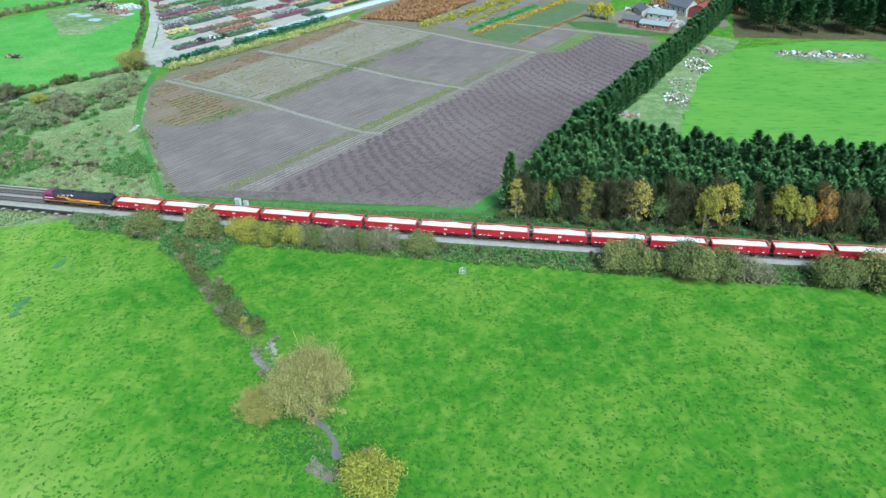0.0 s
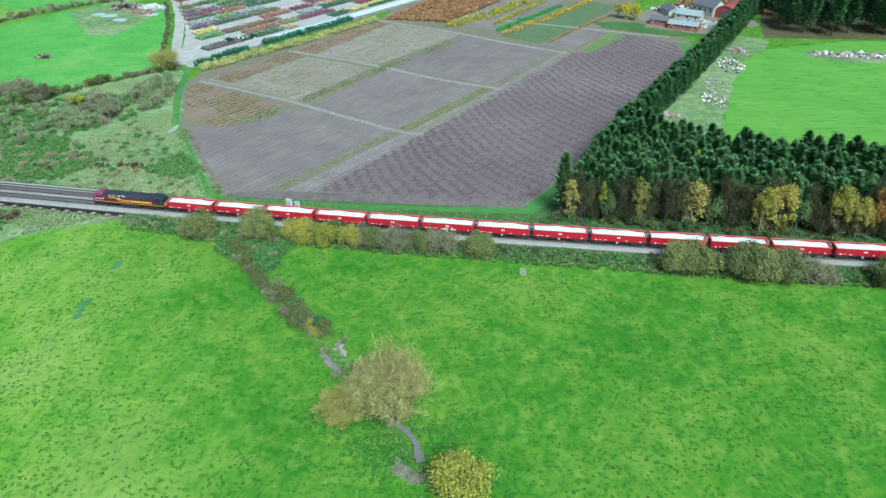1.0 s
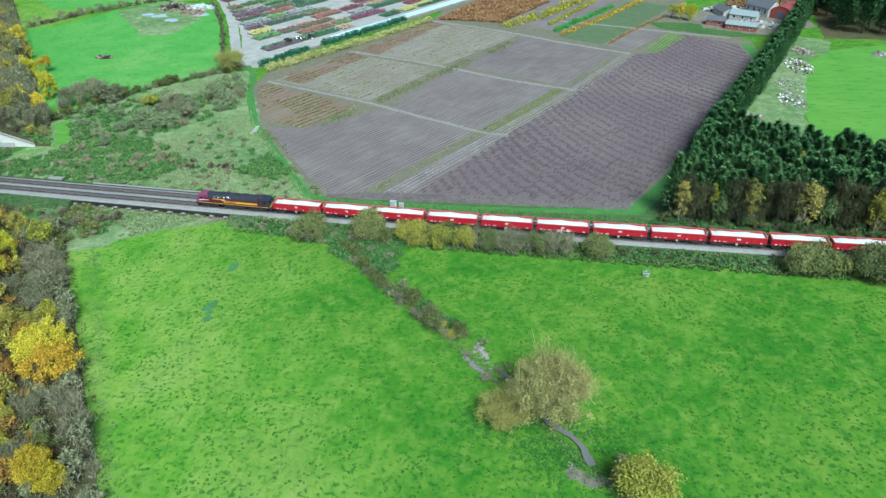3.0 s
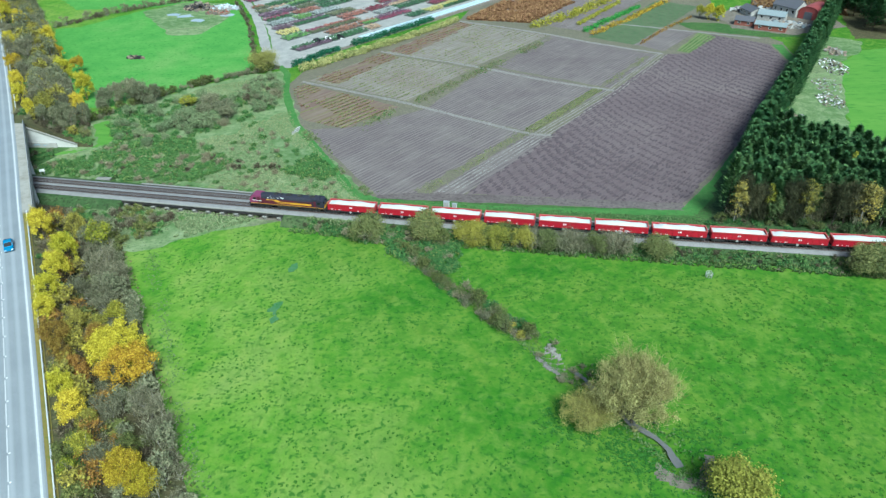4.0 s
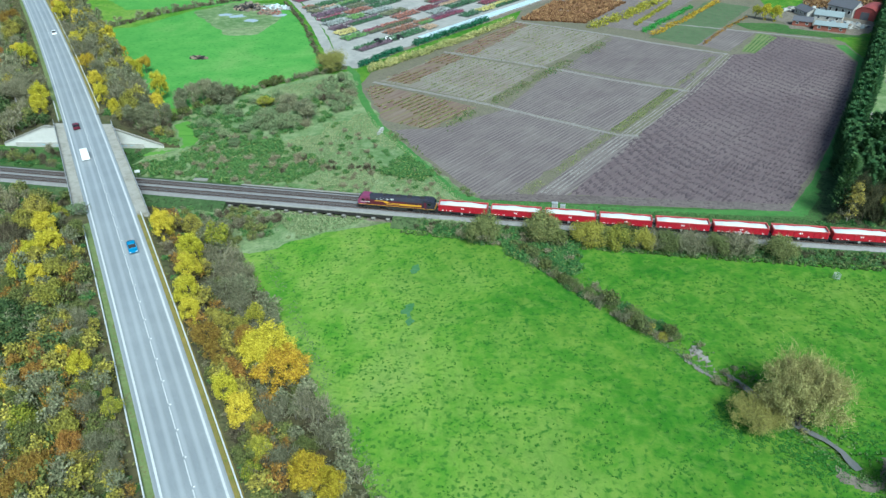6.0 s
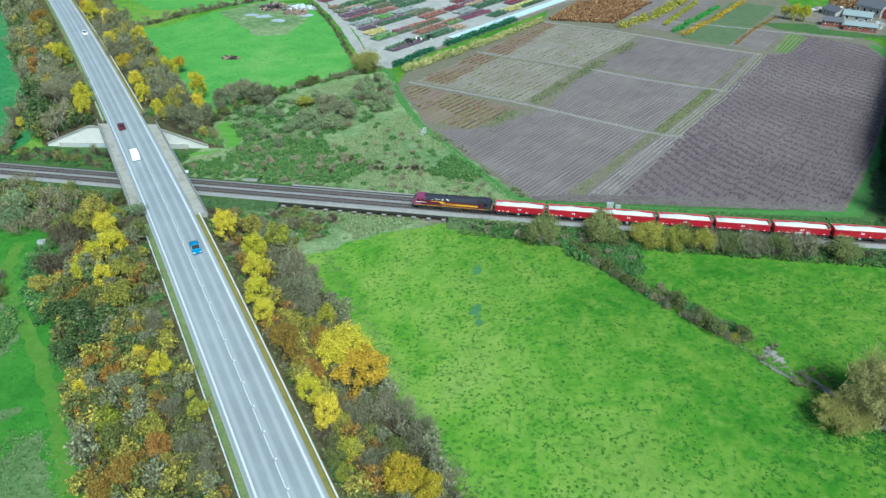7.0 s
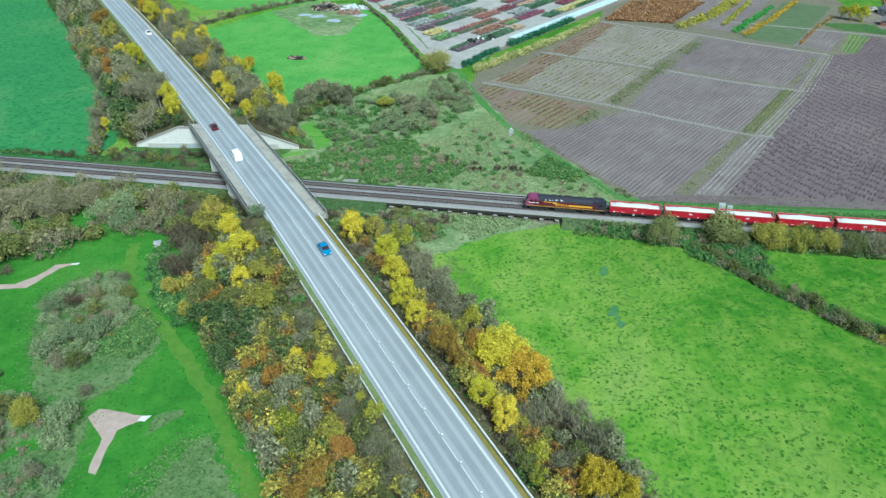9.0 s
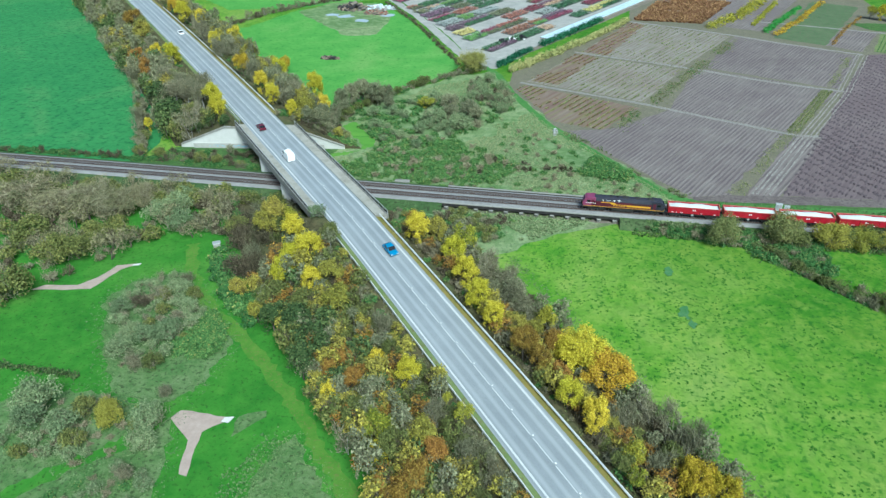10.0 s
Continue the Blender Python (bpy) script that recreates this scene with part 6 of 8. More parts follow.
fill([(-50, -6), (-28, -6), (-25, -19), (-33, -32), (-50, -26)], ["olive", "greyshrub", "brown", "bramble", "bluish", "olive"], 80, 1.7, 0.45, 0.85, 1.5, "bank_thicket", "tangled shrubs beside the bridge")
fill([(-18, -4), (16, -4), (12, -16), (-2, -24), (-12, -20)], ["greyshrub", "brown", "bramble", "bramble", "olive"], 70, 1.7, 0.35, 0.65, 1.6, "bank_thicket", "tangled low shrubs beside the bridge")

for side in (1, -1):
    fill(bank_strip(side * 8.2, side * 13, 38, 330), ["bramble", "palebrush", "bramble", "bush"], 230, 1.6, 0.3, 0.6, 1.2, "bank_thicket", "low growth on the shoulder of the far bank")
fill([(-62, 33), (-42, 29.5), (-39, 36), (-46, 50), (-60, 52)], ["grey", "greyshrub", "dull", "bramble", "grey", "palebrush"], 46, 1.7, 0.45, 0.85, 2.3, "bank_thicket", "mixed shrubs on the bank behind the bridge wall")
fill([(-90, 27), (-74, 26), (-80, 36), (-96, 44), (-108, 46), (-104, 34)], ["grey", "greyshrub", "green", "bramble", "grey"], 46, 1.7, 0.45, 0.85, 1.2, "bank_thicket", "mixed shrubs on the bank behind the bridge wall")
fill(bank_strip(-12.5, -7.3, -128, -25), ["palebrush", "bramble", "greyshrub", "palebrush", "bush"], 190, 1.1, 0.22, 0.45, 0.8, "bank_thicket", "low pale shrubs behind the crash barrier")
fill(bank_strip(7.2, 10.5, -128, -25), ["palebrush", "bramble", "brown", "palebrush"], 110, 1.1, 0.2, 0.4, 0.8, "bank_thicket", "low dead growth behind the crash barrier")
thicket("bank_thicket", "low shrubs and brambles at the foot of the bank beside the path", scatter([(-52, 31.0), (-44.5, 30.8), (-41.5, 36), (-44.5, 44), (-50, 46), (-56, 40)], 60, rng, 1.4), ["brown", "bramble", "greyshrub", "bush", "bramble"], 0.35, 0.6, 31)
thicket("bank_thicket", "low shrubs where the bank runs out behind the bridge wall", [(-42.5, 31.2), (-40.8, 32.4), (-39.6, 31.0), (-38.4, 32.6), (-37.6, 30.8), (-36.8, 32.4), (-38.9, 34.6), (-40.6, 34.8), (-42.2, 36.4), (-40.2, 37.0), (-43.0, 39.0), (-41.8, 33.4), (-37.4, 34.0), (-36.4, 31.2), (-39.0, 30.4)], ["brown", "bramble", "bush", "bramble"], 0.45, 0.65, 33)
# bushes along the railway
stand("bush", [(64, -7.6)], 1.6, 1.0, 0.0)
stand("yellowbush", [(88, -4.9), (94.5, -4.7), (100, -4.6)], 1.25, 1.0, 0.12)
stand("bush", [(77.5, -5.2)], 1.65, 1.1, 0.0)
stand("olive", [(80.5, -6.2), (91, -4.2), (97, -4.0)], 1.15)
stand("bush", [(105.5, -4.4), (116.5, -3.8), (130.2, -3.4)], 1.2, 0.95, 0.1)
stand("greyshrub", [(103, -4.2), (109, -4.2), (111.5, -4.0), (114, -3.6), (119.5, -3.6), (121.5, -3.4)], 1.3)
stand("bush", [(172, -2.0), (175.5, -2.2), (186, -2.2), (189, -2.6), (194, -2.0), (215, -0.4), (218.5, -0.6), (225, 0), (240, 1.4)], 1.55, 1.1)
stand("olive", [(179, -2.0), (191.5, -1.4), (222, 0.2)], 1.5)
stand("greyshrub", [(197, -1.6), (200, -1.4), (203, -1.0)], 1.4)
spots = [(x + rng.uniform(-1, 1), rail_y(x) - 6.6 + rng.uniform(-0.9, 0.9)) for x in np.arange(44, 250, 1.5)]
thicket("lineside_growth", "low brambles and dead stems along the railway foot", spots, ["bramble", "bramble", "greyshrub", "bramble", "brown"], 0.22, 0.42, 3)
spots = [(x + rng.uniform(-1, 1), rail_y(x) - 7.4 + rng.uniform(-2.0, 2.4)) for x in np.arange(60, 250, 0.8)]
thicket("lineside_growth", "rank green growth along the railway foot", spots, ["bramble", "bramble", "palebrush", "bramble"], 0.2, 0.42, 13)
spots = [(x + rng.uniform(-1, 1), rail_y(x) + 7.4 + rng.uniform(-0.6, 0.9)) for x in np.arange(-30, 60, 1.8)]
thicket("lineside_growth", "low brambles and dead stems along the railway", spots, ["bramble", "bramble", "greyshrub"], 0.25, 0.45, 4)
thicket("bramble_bank", "brambles where the ditch meets the railway", scatter([(48, -4.8), (58, -6.8), (70, -9), (71, -12), (78, -16), (86, -17.5), (85, -4.6), (72, -4.4)], 120, rng, 1.3), ["bramble", "bramble", "bramble", "palebrush"], 0.5, 0.9, 5)
# hedge along the ditch
spots = []
for (ax, ay), (bx, by) in zip(DITCH[:3], DITCH[1:4]):
    k = int(math.hypot(bx - ax, by - ay) / 0.42)
    spots += [(ax + (bx - ax) * i / k + rng.uniform(-2.0, 2.0), ay + (by - ay) * i / k + rng.uniform(-1.4, 2.0)) for i in range(k)]
thicket("ditch_hedge", "straggling bare and olive hedge along the ditch", spots, ["palebrush", "bush", "palebrush", "bush", "palebrush", "greyshrub", "bramble", "olive"], 0.35, 0.8, 6, "hedge")
thicket("dead_growth", "tan dead stems on the trampled bank", [(111.5, -44.5), (113, -43), (115.5, -44.2), (111, -47), (113.5, -44.8), (115, -46), (112.5, -46.5), (110.5, -47), (117, -47.5), (114.5, -42.5), (106.2, -40.6), (109.6, -37.2)], ["palebrush"], 0.3, 0.5, 21)
stand("willow", [(122.5, -53.0)], 1.3, 1.05, 0.0)
stand("lobe", [(115.5, -56.0)], 0.82, 0.8, 0.0)
stand("yellowbush", [(136.8, -66.6)], 1.75, 0.85, 0.0)
stand_sized("yellowbush", [(100.5, -33.2, 0.5), (102.8, -35.0, 0.45), (97.0, -30.2, 0.4)], 2.5, 0.9)

# scrubland north of the railway
stand_sized("bluish", [(-15.3, 52.5, 1.6), (-6.8, 49.1, 1.55), (-23.6, 39.0, 0.75), (-17.7, 33.5, 0.7), (-18.9, 44.3, 0.85)], 5.5, 0.9)
stand_sized("greytree", [(-13.1, 66.1, 1.5), (-6.0, 62.0, 1.45), (-11.5, 57.5, 1.1), (-3.0, 57.0, 1.0)], 5.5, 0.9)
stand_sized("palebrush", [(-10.0, 53.0, 1.4), (-18.0, 57.5, 1.3), (-2.0, 52.5, 1.1), (-14.0, 60.0, 1.2)], 5.5, 0.9)
stand_sized("lime", [(-21.0, 64.9, 0.95)], 4.5, 0.8)
stand_sized("greytree", [(-47.1, 64.0, 1.2), (-44.6, 68.4, 1.35), (-41.5, 66.0, 1.2), (-38.4, 65.4, 1.35), (-49.5, 60.5, 1.1), (-46.3, 54.5, 0.9), (-35.5, 68.5, 1.0), (-33.1, 61.9, 0.8)], 9.0, 0.85)
thicket("dead_bracken", "low brown dead bracken in the scrub", [(x + rng.gauss(0, 1.6), y + rng.gauss(0, 1.6)) for x, y in ((7, 28), (15, 24), (1, 18), (-29, 37), (-14, 14), (26, 24)) for _ in range(9)], ["palebrush", "brown"], 0.3, 0.5, 77, "bracken")

fill([(-42, 11), (8, 11), (14, 26), (-6, 40), (-20, 40), (-40, 32)], ["bramble", "bramble", "bramble", "bramble", "bramble", "palebrush", "bramble"], 250, 1.35, 0.45, 0.9, 2.9)
fill([(-40, 34), (-12, 36), (0, 52), (8, 70), (-10, 78), (-30, 74), (-44, 50)], ["bramble", "bramble", "bramble", "bluish", "bramble"], 150, 1.6, 0.5, 0.9, 2.9)
fill([(10, 12), (52, 11), (40, 30), (22, 48), (6, 60)], ["bramble", "palebrush", "bramble", "palebrush"], 60, 2.4, 0.3, 0.6, 2.0)
fill([(30, 24), (42, 20), (46, 24), (36, 34)], ["bramble"], 26, 1.4, 0.7, 1.0, 1.0)
fill([(-6, 72), (8, 66), (4, 88), (-4, 96), (-14, 92)], ["greyshrub", "brown", "bramble", "bluish"], 40, 2.0, 0.6, 1.0, 1.5)
stand_sized("lobe", [(-11.8, 106.6, 1.1)], 8.0, 1.0)
stand_sized("palebrush", [(4.2, 79.1, 1.2), (2.6, 81.5, 0.9)], 4.0, 1.0)
# hedgerows
for n_, (line_, kinds, s) in enumerate((([(-46, 49), (-43, 62), (-31, 84), (-16, 101), (-7, 110)], ["palebrush", "greyshrub", "bramble", "olive"], 0.8),
                                        ([(-137, 152), (-126, 178), (-116, 195), (-98, 214), (-86, 226)], ["brown", "grey", "greyshrub"], 0.75),
                                        ([(-18, 113), (-30, 137), (-42, 160.5), (-57, 187), (-74, 212)], ["brown", "greyshrub"], 0.45),
                                        ([(-96, 13), (-104, 28), (-122, 57)], ["brown", "grey", "olive"], 0.8),
                                        ([(-92, 12), (-120, 11.5), (-150, 11.5), (-190, 11.5)], ["bramble", "bramble", "brown"], 0.7),
                                        ([(-58, 13), (-76, 14), (-92, 15), (-86, 19)], ["bramble", "brown", "bramble", "olive"], 0.7),
                                        ([(-30, -9), (-5, -9), (12, -9)], ["brown", "greyshrub", "bramble"], 0.6),
                                        ([(-36, -13), (-12, -13), (14, -13)], ["brown", "greyshrub", "bramble"], 0.6),
                                        ([(-50, -8), (-80, -8), (-110, -8), (-140, -8)], ["brown", "olive", "greyshrub", "bramble"], 0.9),
                                        ([(-52, -14), (-60, -22), (-50, -24)], ["brown", "greyshrub", "bramble"], 0.9),
                                        ([(-56, -12), (-80, -12), (-110, -14), (-140, -12)], ["olive", "olive", "brown", "greyshrub"], 1.0),
                                        ([(-70, -28), (-84, -36), (-100, -38)], ["olive", "brown", "bramble", "greyshrub"], 1.0))):
    spots = []
    for (ax, ay), (bx, by) in zip(line_, line_[1:]):
        k = max(1, int(math.hypot(bx - ax, by - ay) / 1.4))
        spots += [(ax + (bx - ax) * i / k + rng.uniform(-0.9, 0.9), ay + (by - ay) * i / k + rng.uniform(-0.9, 0.9)) for i in range(k)]
    thicket("hedgerow", "straggling brown and grey hedgerow of bare shrubs", spots, kinds, s * 0.7, s * 1.1, 40 + n_, "hedgerow")
fill([(-145, -5), (-58, -5), (-54, -18), (-56, -25), (-66, -30), (-74, -40), (-80, -50), (-84, -58), (-110, -60), (-145, -52)], ["sallow", "sallow", "palebrush", "greyshrub", "olive", "brown", "sallow"], 210, 2.6, 0.6, 1.0, 2.2, "willow_scrub", "dense olive and tan willow scrub beside the railway")
fill([(-93, 12), (-44, 10), (-42, 24), (-60, 23), (-86, 19)], ["bramble", "bramble", "brown", "greyshrub"], 90, 1.7, 0.4, 0.75, 1.0, "bramble_bank", "low brambles and weeds beside the bridge")
# golf course islands
fill([(-62, -53), (-61, -47), (-53, -41), (-48, -47), (-42, -53), (-42, -62), (-44, -70), (-50, -70), (-54, -64)], ["bluish", "greyshrub", "bluish", "olive", "bluish", "palebrush"], 70, 1.7, 0.3, 0.65, 1.2, "golf_thicket", "mixed grey-green and bare shrubs between the fairways")
fill([(-45, -56), (-40, -53), (-34, -60), (-36, -65), (-42, -65)], ["bramble"], 46, 1.2, 0.5, 0.9, 0.8, "bramble_bank", "dark green brambles between the fairways")
fill([(-62, -80), (-49, -77.5), (-37.5, -78), (-34, -84), (-37, -86), (-44, -92), (-58, -92)], ["bluish", "olive", "palebrush", "palebrush", "bramble", "bluish"], 50, 1.8, 0.3, 0.6, 1.4, "golf_thicket", "straggling pale shrubs in rough grass")
fill([(-42, -95), (-36, -91), (-31, -92), (-30, -100), (-48, -102)], ["bluish", "palebrush", "bramble"], 24, 2.0, 0.3, 0.6, 1.4, "golf_thicket", "straggling pale shrubs in rough grass")

# conifer plantation and its edge
WOOD = [(150, 23), (163, 19.5), (300, 26), (300, 52), (200, 49), (166, 60), (154, 44)]
# the floor's dark grass colour carries the shade under the trees
patch("wood_floor", [(142, 12), (300, 18), (300, 52), (200, 49), (166, 60), (150, 44)], M_LINESIDE, 0.05, 0.8, 2, "litter and weeds under the plantation, darkened for its shade", "woodland floor")
trees_ = scatter(WOOD, 640, rng, 2.3)
trees_.sort(key=lambda p: p[1] + 0.12 * p[0])
for x, y in trees_[:230]:
    plant("conifer", x, y, rng.uniform(0.85, 1.1), rng.uniform(0.85, 1.05))
thicket("plantation", "dense mass of dark green conifers", trees_[230:], ["conifer"], 0.85, 1.1, 8, "plantation", (0.85, 1.05))
for i, x in enumerate(np.arange(147, 262, 2.7)):
    y = 17.6 + 0.035 * (x - 147) + rng.uniform(-1.4, 1.4)
    if i % 3:
        plant("conifer", x, y + 2.4, rng.uniform(0.85, 1.0), 1.0)
    plant(rng.choice(["tallbare", "tallbare", "green", "tallbare", "tallbare", "conifer", "tallbare"]), x, y, rng.uniform(0.85, 1.05), rng.uniform(1.1, 1.4))
stand_sized("poplaryellow", [(156.5, 18.5, 0.8), (179.9, 37.0, 0.9)], 12.5, 1.0)
stand_sized("poplar", [(165.0, 18.0, 1.0), (177.4, 17.0, 1.3), (149.0, 15.5, 0.9)], 12.5, 1.0)
stand_sized("birch", [(192.5, 16.5, 0.95), (196.3, 17.5, 1.05), (208.8, 18.0, 1.15), (213.4, 18.0, 0.85)], 13.5, 1.0)
stand_sized("orange", [(218.0, 19.5, 1.2)], 13.0, 1.8)
stand("tallbare", [(205, 42), (222, 44), (178, 36), (208, 44), (232, 40)], 1.0, 1.12)
spots = [(x, rail_y(x) + 8.2 + rng.uniform(-1.2, 2.5)) for x in np.arange(143, 250, 1.4)]
thicket("lineside_growth", "low scrub between the railway and the wood", spots, ["bramble", "brown", "green", "bramble", "olive"], 0.35, 0.6, 9)
for (ax, ay), (bx, by) in zip([(153, 42), (161, 67), (177, 106), (190, 139), (216, 209)], [(161, 67), (177, 106), (190, 139), (216, 209), (240, 270)]):
    k = int(math.hypot(bx - ax, by - ay) / 1.9)
    for i in range(k):
        for off in (1.2, 3.6):
            plant("cypress", ax + (bx - ax) * i / k + off + rng.uniform(-0.4, 0.4), ay + (by - ay) * i / k + rng.uniform(-0.4, 0.4), rng.uniform(0.95, 1.1), rng.uniform(0.9, 1.08))
thicket("far_wood", "dark conifer wood behind the field", scatter([(226, 190), (300, 196), (420, 198), (420, 300), (250, 300), (236, 240)], 330, rng, 3.4), ["conifer"], 1.2, 1.6, 10, "wood")

# hedges of the nursery


def strip_leaves(name, line, width, height, n, size, mat, label, category, group, stems=True):
    """A hedge or row of canes along a line: woody stems below, leaf sprays over them."""
    rg = np.random.default_rng(n)
    root = thing(name, label, category, group)
    seg = [Vector(p) for p in line]
    lens = [(b - a).length for a, b in zip(seg, seg[1:])]
    blobs = []
    bm = bmesh.new()
    for a, b, ln in zip(seg, seg[1:], lens):
        k = max(1, int(ln / (width * 0.45)))
        for i in range(k):
            p = a.lerp(b, (i + rg.random()) / k)
            hh = height * rg.uniform(0.75, 1.1)
            q = p + Vector((rg.normal(), rg.normal())) * width * 0.16
            blobs.append((q.x, q.y, hh - width * 0.42, width * rg.uniform(0.36, 0.52)))
            blobs.append((q.x + rg.normal() * width * 0.15, q.y, max(0.2, hh * 0.42), width * rg.uniform(0.4, 0.5)))
            rod(bm, (p.x, p.y, -0.1), (q.x, q.y, hh * 0.8), 0.04, 0.02, 3)
    part("woody_base", bm, M_BARK, root)["kind"] = "stuff"
    v, f = leaves(rg, blobs, n, size, low=-0.9, depth=0.5)
    new("foliage", fast_mesh("foliage", v, f, [mat])).parent = root
    return root


strip_leaves("clipped_hedge", [(-2.5, 113), (9, 138)], 2.4, 2.2, 2600, 0.4, L_BOX, "clipped dark green hedge of the nursery", "hedge", "nursery hedges")
strip_leaves("clipped_hedge", [(12.5, 144), (38.7, 190)], 3.0, 2.4, 4200, 0.42, L_BOX, "clipped dark green hedge of the nursery", "hedge", "nursery hedges")
L_CANE = leaf_mat("yellow_cane_leaves", [(0.0, (0.19, 0.20, 0.085)), (0.5, (0.35, 0.34, 0.125)), (1.0, (0.52, 0.48, 0.19))], 0.1)
strip_leaves("yellow_shrub_row", [(3, 107.5), (15, 126)], 2.8, 3.0, 2600, 0.4, L_CANE, "row of tall yellow-leaved nursery shrubs", "shrub row", "yellow shrub rows")
strip_leaves("yellow_shrub_row", [(15, 126), (27, 146)], 2.6, 2.8, 2600, 0.4, L_CANE, "row of tall yellow-leaved nursery shrubs", "shrub row", "yellow shrub rows")
strip_leaves("yellow_shrub_row", [(27, 146), (51, 190)], 2.8, 2.6, 4200, 0.4, L_CANE, "row of tall yellow-leaved nursery shrubs", "shrub row", "yellow shrub rows")
strip_leaves("nursery_shrub_row", [(88, 185), (103, 207), (122, 243)], 5.0, 2.6, 5200, 0.45, L_LIME, "row of yellow-green nursery shrubs", "shrub row", "nursery rows")
strip_leaves("nursery_shrub_row", [(110, 180), (136, 230)], 2.6, 1.6, 2600, 0.4, leaf_mat("fresh_green_leaves", [(0.0, (0.03, 0.16, 0.03)), (1.0, (0.09, 0.32, 0.06))], 0.1), "row of fresh green nursery plants", "shrub row", "nursery rows")
strip_leaves("nursery_shrub_row", [(113, 175), (128, 200), (150, 243)], 2.6, 1.4, 2600, 0.4, L_GOLD, "row of orange nursery plants", "shrub row", "nursery rows")
strip_leaves("nursery_shrub_row", [(107, 191), (127, 239)], 2.0, 1.6, 2000, 0.4, L_LIME, "row of yellow-green nursery plants", "shrub row", "nursery rows")
strip_leaves("nursery_shrub_row", [(134, 164), (146, 190), (160, 214)], 1.6, 1.0, 900, 0.35, L_ORANGE, "sparse row of russet plants", "shrub row", "nursery rows")
stand("yellow", [(171, 208), (167, 210)], 1.15)
stand("lime", [(163, 212)], 1.0)
strip_leaves("clipped_hedge", [(-74, -73.7), (-65, -73.7), (-56, -73.9)], 1.2, 1.0, 1100, 0.3, L_GREEN, "low dark hedge across the golf course", "hedge", "golf hedges")

# ---- small growth that nobody could count ----


def tufts(name, spots, size, mat, label, blades=4, flat=0.5, spread=0.5):
    rg = np.random.default_rng(len(spots))
    p = np.array(spots, float)
    n = len(p)
    gz = np.repeat([top_z(x, y) for x, y in spots], blades)
    p = np.repeat(p, blades, 0)
    m = len(p)
    a = rg.uniform(0, 2 * math.pi, m)
    s = size * rg.uniform(0.5, 1.3, m)
    base = np.stack([p[:, 0] + np.cos(a) * s * spread * 0.4, p[:, 1] + np.sin(a) * s * spread * 0.4, gz + 0.02], 1)
    t = np.stack([-np.sin(a), np.cos(a), np.zeros(m)], 1) * (s * 0.45)[:, None]
    top = base + np.stack([np.cos(a) * s * 0.5, np.sin(a) * s * 0.5, s * flat], 1)
    v = np.stack([base - t, base + t, top], 1).reshape(-1, 3)
    ob = mesh_ob(name, v, np.arange(3 * m).reshape(-1, 3), mat)
    tagged(ob, label, "grass", "", "stuff")
    return ob


rng = random.Random(23)
L_ROUGHTUFT = leaf_mat("rough_tussock", [(0.0, (0.05, 0.11, 0.028)), (0.5, (0.095, 0.16, 0.05)), (1.0, (0.16, 0.215, 0.09))], 0.1)


def patchy(poly, n, scale, cut, seed):
    out = []
    xs, ys = [p[0] for p in poly], [p[1] for p in poly]
    k = 0
    while len(out) < n and k < n * 30:
        k += 1
        x, y = rng.uniform(min(xs), max(xs)), rng.uniform(min(ys), max(ys))
        if noise.noise(Vector((x * scale, y * scale, seed))) + 0.35 * noise.noise(Vector((x * scale * 4, y * scale * 4, seed))) > cut and inside(poly, x, y):
            out.append((x, y))
    return out


NEARFIELD = [(76, -10), (120, -8), (240, -6), (245, -60), (200, -110), (175, -112), (152, -84), (140, -70), (132, -62), (128, -57), (121, -49), (113, -42), (98, -29), (87, -20)]
LEFTFIELD = [(22, -18), (36, -5), (60, -8), (74, -13), (92, -30), (108, -44), (122, -60), (134, -74), (150, -92), (90, -125), (58, -80), (39, -52), (28, -38)]
tufts("pasture_tussocks", patchy(NEARFIELD, 6500, 0.16, -0.25, 1.0), 0.42, L_TUFT, "dark green grass tussocks in the pasture", 5, 0.2, 0.5)
tufts("pasture_tussocks", patchy(LEFTFIELD, 2400, 0.16, -0.1, 4.0), 0.4, L_TUFT, "dark green grass tussocks in the pasture", 5, 0.2, 0.5)
SCRUB = [(-40, 10), (58, 10), (54, 14), (36, 38), (20, 58), (5, 86), (-2, 104), (-30, 82), (-46, 50)]
tufts("straw_tussocks", [p for p in patchy(SCRUB, 15000, 0.045, -0.02, 2.0) if seg_dist(*p, BRIDGE_PATH) > 2.4], 0.4, L_STRAWTUFT, "pale straw-coloured tussocks in the scrub", 5, 0.4, 0.3)
tufts("straw_tussocks", patchy([(-3, 31), (2, 46), (16, 46), (30, 27), (31, 14), (12, 13), (-4, 14)], 5200, 0.08, -0.25, 6.0), 0.42, L_STRAWTUFT, "bleached straw-coloured grass in the scrub", 5, 0.4, 0.3)
tufts("straw_tussocks", patchy([(-10, -14), (20, -14), (33, -4), (42, -1), (60, -5), (60, -1.5), (-10, -1.5)], 3000, 0.12, -0.3, 3.0), 0.42, L_STRAWTUFT, "pale sedge tussocks beside the viaduct", 5, 0.7, 0.8)
tufts("straw_tussocks", patchy([(-60, -55), (-50, -46), (-44, -48), (-36, -58), (-38, -75), (-58, -66)], 1300, 0.12, -0.2, 3.0) + patchy([(-40, -81), (-66, -90), (-36, -103), (-33, -92)], 1300, 0.12, -0.2, 3.0) + patchy([(-22, -82), (-16, -80), (0, -98), (-18, -104)], 1300, 0.12, -0.2, 3.0), 0.36, L_ROUGHTUFT, "tussocks on the golf rough", 5, 0.6, 0.8)
spots = []
